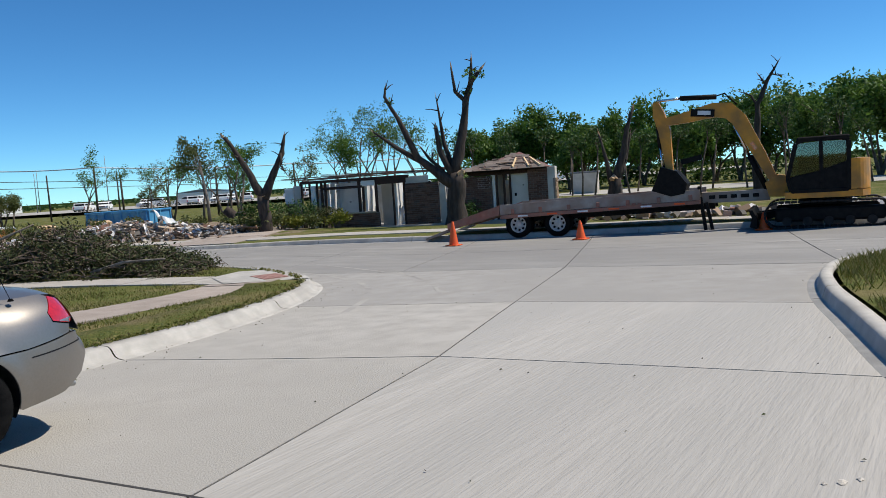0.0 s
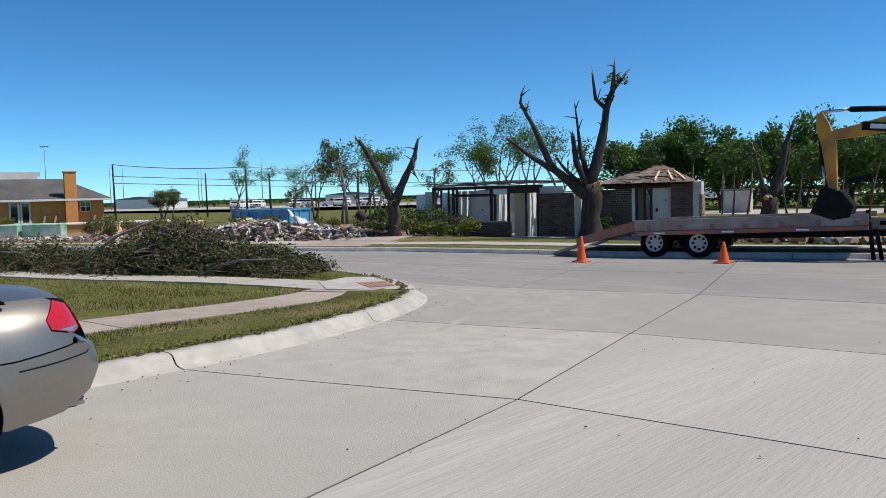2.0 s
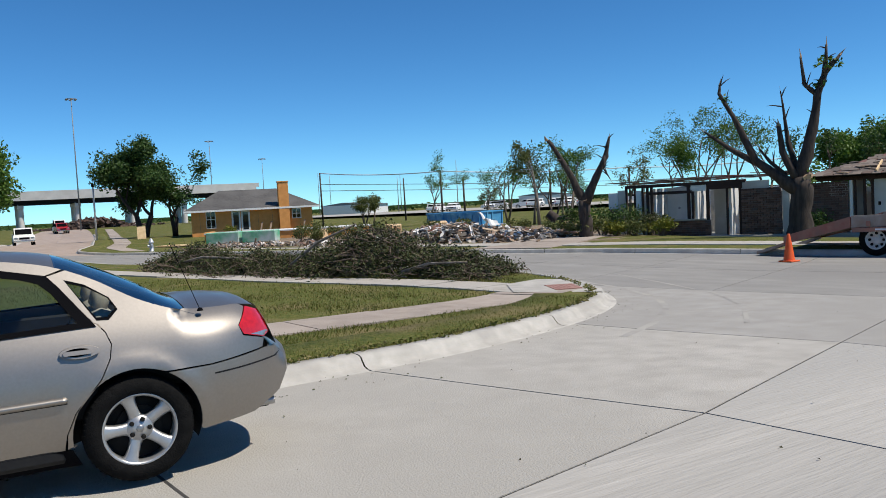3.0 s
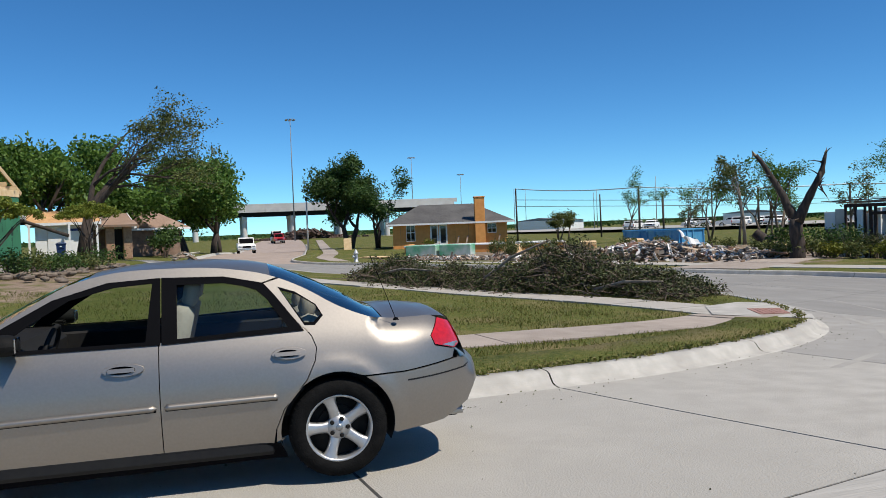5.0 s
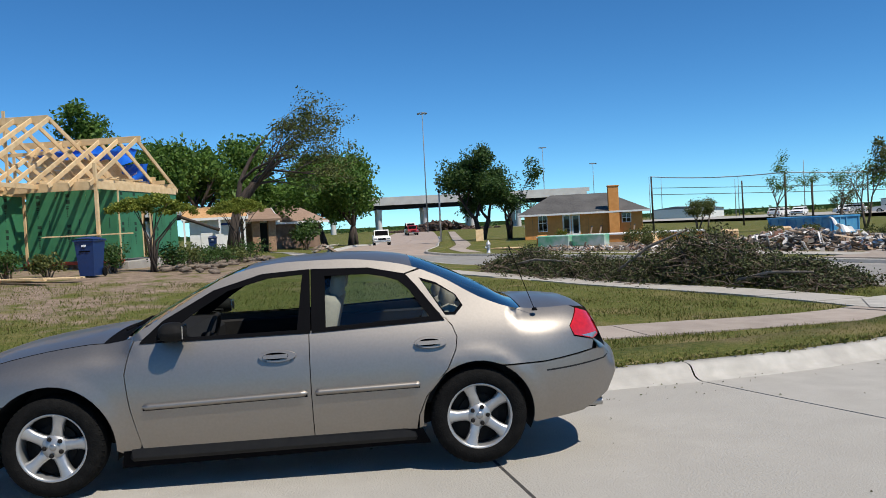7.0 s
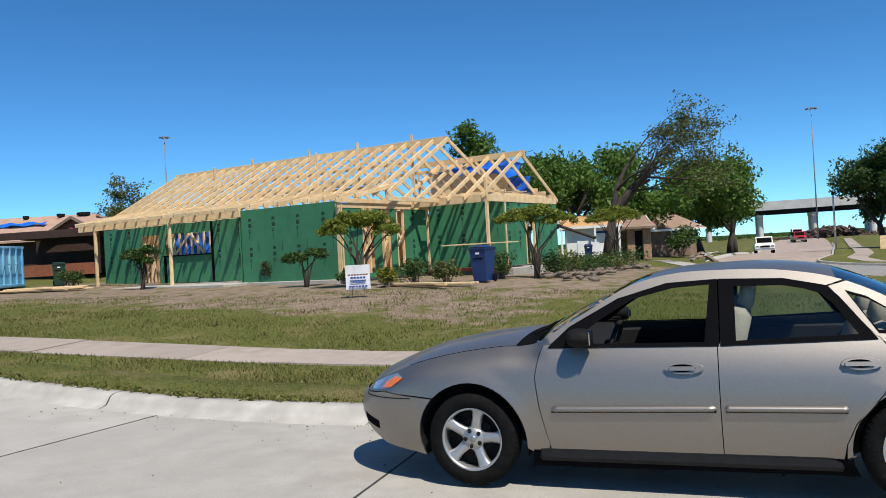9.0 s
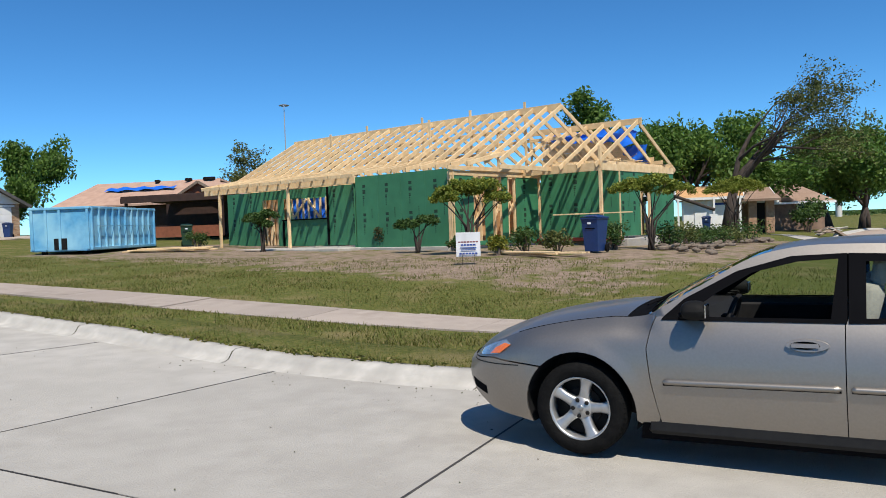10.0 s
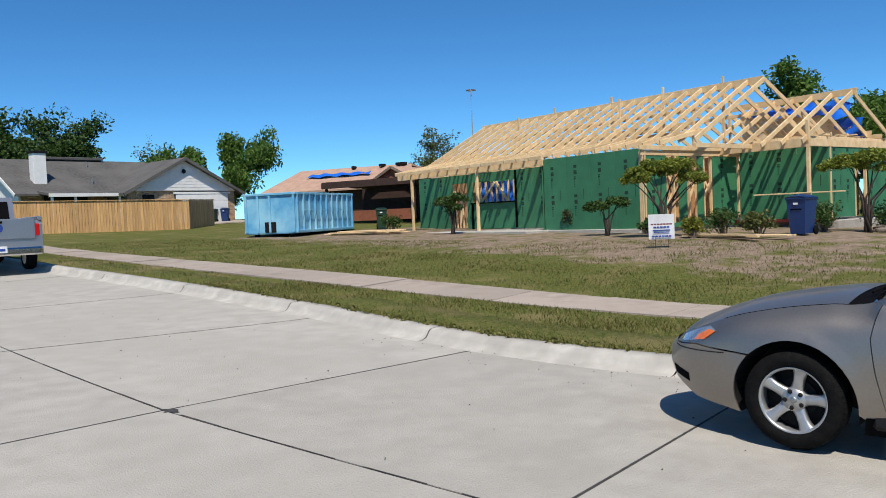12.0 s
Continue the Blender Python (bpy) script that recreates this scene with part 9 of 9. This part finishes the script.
part("emblem", Shape().lathe([(0.0, 0.02), (0.10, 0.018), (0.11, 0.0)], 18, "x", (5.735, 0, 1.08)), INK_BLUE, tg, "dark oval badge")
part("tailgate_handle", Shape().box((5.74, 0, 1.22), (0.02, 0.2, 0.06), None, 0.01), TRIM, tg)
part("number_plate", Shape().box((5.83, 0.0, 0.56), (0.02, 0.31, 0.16)), PLASTIC_WHITE, pk, "white plate with plain bar")
part("plate_bar", Shape().box((5.842, 0.0, 0.55), (0.006, 0.22, 0.06)), INK_BLUE, pk)
simple_vehicle("pickup_truck", plan_frame((-86.5, 6.8), (-91.3, 7.0), ground_at(-88, 7.4) - 0.05), WHITE, "white pickup truck parked facing down the street", 5.0, 1.75, True)
simple_vehicle("van", plan_frame((-140.0, 16.6), (-144.5, 16.6), ground_at(-142, 19)), RED_PAINT, "red van standing far along the street", 4.6, 1.75)
simple_vehicle("van", plan_frame((-146, 17.0), (-151, 17.1), ground_at(-148, 19.5)), WHITE, "white van standing behind the red one", 5.0, 2.2)

# far yard: pale low sheds, rows of vehicles, a long embankment
for x, y, l, w, h, mt in ((-160, 133, 30, 12, 2.4, WHITE), (-205, 100, 22, 12, 2.6, WHITE), (-130, 150, 26, 10, 2.2, DIRTYWHITE), (-100, 185, 30, 12, 2.8, WHITE)):
    sd = thing("warehouse", Matrix.Translation((x, y, -0.1)) @ Matrix.Rotation(radians(-45), 4, "Z"), "long low pale warehouse far off", "warehouse", "far warehouses")
    part("wall", Shape().box((0, 0, h / 2), (l, w, h), None, 0.1), mt, sd)
    part("roof", Shape().prism([(-w / 2 - 0.5, h), (w / 2 + 0.5, h), (0, h + 0.7)], -l / 2, l / 2, "x"), GALV, sd, "grey metal roof")
rv = random.Random(91)
proto = simple_vehicle("parked_car", plan_frame((-100, 84), (-103, 87.5), 0.0), WHITE, "small parked vehicle in the far yard", 4.5, 1.5)
tagged(proto, group="vehicles in the far yard")
for k in range(26):
    t = k / 26
    x, y = -118 + 62 * t + rv.gauss(0, 1), 72 + 46 * t + rv.gauss(0, 2.5)
    c = copy_thing(proto, Matrix.Translation((x, y, 0.0)) @ Matrix.Rotation(rv.choice((0.8, 2.4, -0.8)), 4, "Z"))
yd = Shape().add([(x, y, 0.22) for x, y in ((-190, 45), (-105, 66), (-60, 95), (-20, 140), (-45, 175), (-130, 110), (-200, 75))], [(0, 1, 2, 3, 4, 5, 6)])
tagged(part("far_yard", yd, CONCRETE), "pale paved yard beyond the field", "paving", kind="structure")
bank = Shape()
for k in range(40):
    a = radians(95 + k * 2.6)
    bank.beam((420 * math.cos(a), 420 * math.sin(a), 0.8), (420 * math.cos(a + 0.046), 420 * math.sin(a + 0.046), 0.8), 8, 2.6)
tagged(part("distant_embankment", bank, LEAF_DARK), "dark distant embankment on the horizon", "embankment", kind="structure")
sh2 = thing("site_shed", Matrix.Translation((-22.6, 50.6, lawn(-22.6, 50.6) - 0.05)) @ Matrix.Rotation(0.3, 4, "Z"), "small pale site shed behind the trees", "shed")
part("wall", Shape().box((0, 0, 0.75), (1.7, 1.5, 1.5), None, 0.02), DIRTYWHITE, sh2)
part("roof", Shape().box((0, 0, 1.54), (1.9, 1.7, 0.12), None, 0.02), GALV, sh2, "grey roof")
lot = Shape().add([(x, y, lawn(x, y) + 0.03) for x, y in ((-26, 47), (10, 46), (14, 56), (-26, 58))], [(0, 1, 2, 3)])
tagged(part("far_lot", lot, CONCRETE), "pale concrete yard behind the ruined house", "paving", kind="structure")
slab2 = Shape().add([(x, y, lawn(x, y) + 0.05) for x, y in ((-12.5, 26.0), (4, 27.0), (4, 31.0), (-12, 30))], [(0, 1, 2, 3)])
tagged(part("cleared_slab", slab2, CONCRETE), "bare concrete slab of a cleared house", "slab", kind="structure")
rc, s = random.Random(95), Shape()
for k in range(260):
    x, y = rc.uniform(-12, 2), 24.8 + rc.gauss(0, 0.5)
    s.box((x, y, lawn(x, y) + 0.06 + 0.12 * rc.random()), (rc.uniform(0.1, 0.5), rc.uniform(0.1, 0.3), rc.uniform(0.05, 0.2)), Euler((rc.gauss(0, 0.4), rc.gauss(0, 0.4), rc.uniform(0, 3))).to_matrix())
tagged(part("rubble_strip", s, DEBRIS), "low strip of broken concrete and boards behind the trailer", "debris pile", kind="stuff")

# ---- standing trees ----
wr, _ = facing(-41.8, -4.4)
wv = tuple(wr * 0.36)
tree(-41.8, -4.4, 8.4, 601, "wind-bent tree with thin foliage swept to one side", 0.30, 10, 0.075, 0.42, 5, BARK, LEAF_OLIVE, 0.26, 1, 0.26, wv, (2, 4), ratio=0.70, bend=0.26, sway=0.1)
big_lean = thing("broken_branch", Matrix.Translation((-41.4, -4.6, lawn(-41, -4.6))), "long bare limb broken down from the bent tree", "fallen branch")
w = Shape()
limb(w, [(0.1, -0.3, 1.2), (1.2, -2.2, 2.0), (2.4, -4.2, 2.7)], [0.09, 0.07, 0.04], 8)
part("limb", w, BARK, big_lean, "", True)
tree(-61.1, -11.5, 7.8, 602, "broad dark green tree behind the houses", 0.55, 102, 0.17, 1.28, 3, BARK, LEAF, 0.26, 1, 0.22, group="trees behind the houses")
tree(-61.8, -6.5, 8.2, 603, "broad dark green tree behind the houses", 0.55, 102, 0.17, 1.28, 3, BARK, LEAF, 0.26, 1, 0.22, group="trees behind the houses")
tree(-43.8, -11.2, 7.6, 604, "green tree rising behind the new roof frame", 0.5, 78, 0.13, 0.83, 3, BARK, LEAF, 0.2, 1, 0.3, group="trees behind the houses")
tree(-50.5, -9.8, 6.4, 605, "green tree rising behind the new roof frame", 0.5, 85, 0.14, 0.88, 3, BARK, LEAF, 0.2, 1, 0.25, group="trees behind the houses")
tree(-55.5, -7.8, 7.2, 606, "broad dark green tree behind the houses", 0.55, 93, 0.15, 1.10, 3, BARK, LEAF, 0.22, 1, 0.22, group="trees behind the houses")
tree(-74.9, 0.6, 8.2, 607, "dense dark green street tree", 0.80, 150, 0.18, 1.65, 3, BARK, LEAF, 0.28, 1, 0.2, group="street trees")
tree(-76.2, 3.0, 8.1, 608, "dense dark green street tree", 0.80, 150, 0.18, 1.65, 3, BARK, LEAF, 0.26, 1, 0.2, group="street trees")
tree(-86, 4.0, 7.0, 609, "smaller green street tree", 0.5, 85, 0.16, 1.08, 3, BARK, LEAF, 0.2, 1, 0.25, group="street trees")
shrub(-60.5, -1.0, 1.6, 1.4, 2.4, 610, "tall rounded dark shrub by the brown house", LEAF_DARK, 1400, 0.12, 14)
tree(-78.2, 16.2, 9.0, 611, "spreading tree with gaps in its crown before the orange house", 0.62, 68, 0.15, 1.06, 4, BARK, LEAF_DARK, 0.26, 2, 0.22, ratio=0.6, group="street trees")
tree(-76.8, 18.6, 7.4, 612, "spreading tree with gaps in its crown before the orange house", 0.5, 68, 0.14, 0.96, 3, BARK, LEAF_DARK, 0.2, 2, 0.25, group="street trees")
thin = "slender young tree thinned by the storm"
for k, (x, y, h, n, cl, stems) in enumerate(((-59.9, 36.3, 6.4, 26, 0.5, 1), (-55.6, 39.2, 4.9, 14, 0.45, 1), (-52.9, 39.4, 4.9, 14, 0.5, 2), (-71.6, 35.7, 3.0, 30, 0.45, 3), (-42.0, 36.5, 5.7, 22, 0.5, 2), (-44.2, 35.2, 5.0, 12, 0.45, 1), (-40.2, 44.6, 5.8, 60, 0.7, 1), (-38.5, 38.6, 4.8, 10, 0.4, 1), (-48.5, 41.5, 4.2, 10, 0.4, 1), (-78, 40, 3.2, 14, 0.4, 1), (-57, 50, 3.5, 12, 0.4, 1), (-65, 46, 3.0, 14, 0.4, 1), (-46.5, 39, 4.6, 10, 0.4, 2))):
    tree(x, y, h, 620 + k, thin, 0.28, max(7, n // 2), 0.075, cl, 4, TWIG, LEAF_OLIVE if k % 2 else LEAF, 0.08, stems, 0.35, (0.1, 0.05, 0), (2, 3), "storm-thinned young trees")
lw, _ = facing(-43, 35)
tree(-42.4, 34.2, 5.6, 640, "leaning young tree with wind-swept foliage", 0.35, 22, 0.09, 0.5, 3, BARK_PALE, LEAF_OLIVE, 0.10, 1, 0.45, tuple(lw * -0.35), (2, 3), "storm-thinned young trees")
for k, (x, y, h) in enumerate(((-42.3, 50.7, 8.4), (-44.0, 51.5, 7.6), (-38.7, 53.5, 7.4), (-40.6, 52.0, 7.8))):
    tree(x, y, h, 650 + k, "tall slender tree with sparse new leaves", 0.30, 9, 0.085, 0.5, 4, TWIG, LEAF, 0.10, 2, 0.3, (0, 0, 0), (2, 3), "slender trees behind the ruin")
gk = 0
for x, y, h in ((-38.8, 62.6, 5.6), (-36.3, 64, 6.7), (-33.3, 65.6, 7.6), (-31.2, 66.5, 6.6), (-29.5, 67.4, 5.6), (-26.7, 68.5, 6.0), (-24.1, 66.5, 7.2), (-22.3, 67.5, 6.6), (-20.6, 66.6, 6.2), (-17.9, 66.3, 5.9), (-15.7, 65.2, 6.6), (-13.6, 66.2, 7.2), (-11.7, 66.6, 6.3), (-9.6, 62, 6.0), (-7.2, 58.1, 6.4), (-5.2, 58.3, 6.6), (-3.0, 58.0, 6.8), (-27.5, 61.5, 5.2), (-19.5, 61, 5.4), (0.5, 59, 6.5), (-36, 68, 6.0)):
    gk += 1
    tree(x, y, h, 700 + gk, "slim-trunked green tree in the belt behind the ruin", 0.5, 42, 0.16, 0.9, 3, TWIG, LEAF, 0.12, 2 if gk % 2 else 3, 0.22, (0, 0, 0), (2, 4), "belt of trees behind the ruin")
for k in range(22):
    x, y = -30 + k * 1.35 + rng.gauss(0, 0.4), 46 + rng.gauss(0, 2.0)
    tree(x, y, 3.6 + rng.random() * 1.4, 760 + k, "thin bare-stemmed sapling in the undergrowth", 0.3, 14, 0.10, 0.45, 2, TWIG, LEAF_DARK, 0.05, 1, 0.55, (0, 0, 0), (2, 3), "saplings behind the trailer")
tree(-30.5, -70.5, 9.6, 801, "tall dark green tree behind the grey-roofed house", 0.6, 136, 0.18, 1.40, 3, BARK, LEAF_DARK, 0.28, 1, 0.2, group="trees behind the garage house")
tree(-26.5, -72.5, 9.2, 802, "tall dark green tree behind the grey-roofed house", 0.6, 136, 0.18, 1.40, 3, BARK, LEAF_DARK, 0.28, 1, 0.2, group="trees behind the garage house")
tree(-35.0, -68.0, 9.2, 803, "tall dark green tree behind the grey-roofed house", 0.5, 119, 0.17, 1.26, 3, BARK, LEAF_DARK, 0.24, 1, 0.25, group="trees behind the garage house")
tree(-39.3, -55.6, 6.6, 804, "dense green tree beside the garage", 0.78, 150, 0.13, 0.92, 3, BARK, LEAF, 0.16, 2, 0.16, group="trees behind the garage house")
tree(-37.4, -56.9, 5.2, 814, "low dense green tree beside the garage", 0.85, 110, 0.13, 0.92, 3, BARK, LEAF, 0.12, 2, 0.08, group="trees behind the garage house")
tree(-40.6, -54.9, 4.6, 815, "low dense green tree beside the garage", 0.85, 110, 0.13, 0.92, 3, BARK, LEAF, 0.12, 2, 0.08, group="trees behind the garage house")
tree(-36.5, -60.0, 7.0, 805, "thin half-bare tree behind the garage", 0.4, 5, 0.11, 0.5, 3, BARK_PALE, LEAF_OLIVE, 0.14, 1, 0.3, group="trees behind the garage house")
tree(-46.2, -37.6, 6.6, 806, "half-bare tree behind the carport", 0.5, 16, 0.10, 0.5, 4, TWIG, LEAF_OLIVE, 0.14, 2, 0.22, group="trees behind the garage house")
fb = Shape()
rf = random.Random(99)
for k in range(1500):
    a = radians(rf.uniform(60, 260))
    d = rf.uniform(260, 400)
    leaf_cloud(fb, rf, (d * math.cos(a), d * math.sin(a), rf.uniform(0.2, 1.2)), 1.5, 7, 0.7)
belt, rt = Shape(), random.Random(103)
for k in range(620):
    x = rt.uniform(-48, 9)
    y = 71.5 + rt.gauss(0, 1.2) - 0.10 * max(0, x + 15)
    leaf_cloud(belt, rt, (x, y, lawn(x, y) + rt.random() ** 1.4 * (2.6 + 0.9 * math.sin(x * 0.7) + 0.6 * math.sin(x * 1.9))), 0.8, 16, 0.22)
tagged(part("undergrowth", belt, LEAF_DARK), "dark leafy undergrowth behind the belt of trees", "undergrowth", kind="stuff")
tagged(part("distant_trees", fb, LEAF_DARK), "low dark belt of distant trees on the horizon", "trees", kind="stuff")


# ---- grass blades on the near verges and lawns, and litter ----
def blades(area, per_m2, tall, seed, name="grass"):
    """Short bent blades over a plan outline, off the paths."""
    r = np.random.RandomState(seed)
    a = np.array(area, float)
    lo, hi = a.min(0), a.max(0)
    n = int((hi - lo).prod() * per_m2)
    p = r.uniform(lo, hi, (n, 2))
    keep = (inside_distance(p, a) < 0) & (inside_distance(p, ROAD) > 0.22)
    for path, half in PATHS:
        keep &= inside_distance(p, path, False) > half
    p = p[keep]
    patch = np.array([noise.noise((x * 0.8, y * 0.8, 3)) for x, y in p])
    p = p[r.uniform(-0.55, 0.35, len(p)) < patch]
    z = np.concatenate([level(c[:, 0], c[:, 1]) for c in np.array_split(p, max(1, len(p) // 4000))]) + 0.15
    n = len(p)
    t, h, w = r.uniform(0, 6.283, n), tall * r.uniform(0.5, 1.3, n), r.uniform(0.005, 0.012, n)
    lean = r.uniform(0, 6.283, n)
    v = np.zeros((n, 3, 3))
    v[:, 0, 0], v[:, 0, 1], v[:, 0, 2] = p[:, 0] - np.cos(t) * w, p[:, 1] - np.sin(t) * w, z - 0.01
    v[:, 1, 0], v[:, 1, 1], v[:, 1, 2] = p[:, 0] + np.cos(t) * w, p[:, 1] + np.sin(t) * w, z - 0.01
    v[:, 2, 0], v[:, 2, 1], v[:, 2, 2] = p[:, 0] + np.cos(lean) * h * 0.7, p[:, 1] + np.sin(lean) * h * 0.7, z + h
    me = bpy.data.meshes.new(name)
    me.from_pydata(v.reshape(-1, 3).tolist(), [], [(3 * k, 3 * k + 1, 3 * k + 2) for k in range(n)])
    me.materials.append(BLADE)
    ob = new(name, me)
    return tagged(ob, "short mown grass with dry straw-coloured blades", "grass", kind="stuff")


PATHS = [([(-14.6, -36), (-13.0, -28.5), (-12.0, -21), (-11.4, -15), (-11.25, -11), (-11.15, -8), (-11.1, -5), (-10.9, 0), (-10.7, 3.8), (-10.8, 5.3), (-11.0, 7.5), (-11.6, 9.2), (-11.9, 9.9)], 0.66),
         ([(-11.7, 9.4), (-13.8, 9.2), (-16.8, 8.35), (-20.9, 6.6), (-25, 4.2), (-30, 2.0)], 0.62), ([(-10.6, 9.6), (-13.0, 10.8)], 0.8)]
blades([(-7.0, -14), (-7.0, 12), (-11.5, 12), (-11.5, -14)], 900, 0.05, 1)
blades([(-10.5, -16), (-10.5, 10), (-16, 10), (-16, -16)], 420, 0.05, 2)
blades([(-16, -14), (-16, 9.5), (-22, 8), (-20, -12)], 200, 0.055, 3)
blades([(-12, 9.5), (-12, 13), (-22, 13), (-26, 8)], 300, 0.06, 4)
blades([(-1.8, 4.5), (3, 4.5), (3, 13.5), (-1.8, 13)], 900, 0.09, 5)
blades([(-9, -30), (-9, -14), (-20, -14), (-20, -30)], 160, 0.06, 6)
# weeds along the kerb's back edge
s, rw = Shape(), random.Random(77)
edge = resample(KERB_WEST[4:20], 0.1)
for k in range(420):
    i = rw.randrange(len(edge) - 1)
    d = edge[i + 1] - edge[i]
    nrm = np.array([-d[1], d[0]]) / np.hypot(*d)
    q = edge[i] + nrm * rw.uniform(0.16, 0.30)
    leaf_cloud(s, rw, (q[0], q[1], float(level(*q)) + 0.18), 0.06, 6, 0.03, 0.5)
tagged(part("kerb_weeds", s, BLADE), "ragged grass overhanging the kerb", "grass", kind="stuff")
# a few pale scraps on the street
for x, y, w in ((-1.86, 14.29, 0.07), (-0.29, 2.49, 0.03), (-0.22, 2.56, 0.025), (-0.36, 2.45, 0.02)):
    q = [(x + w * math.cos(t) * rng.uniform(0.3, 1.4), y + w * math.sin(t) * rng.uniform(0.3, 1.4), ground_at(x, y) + 0.004) for t in [k * 0.785 for k in range(8)]]
    solid("scrap", Shape().add(q + [(x, y, ground_at(x, y) + 0.012)], [(k, (k + 1) % 8, 8) for k in range(8)]), DIRTYWHITE, "small pale scrap lying on the street", "litter")
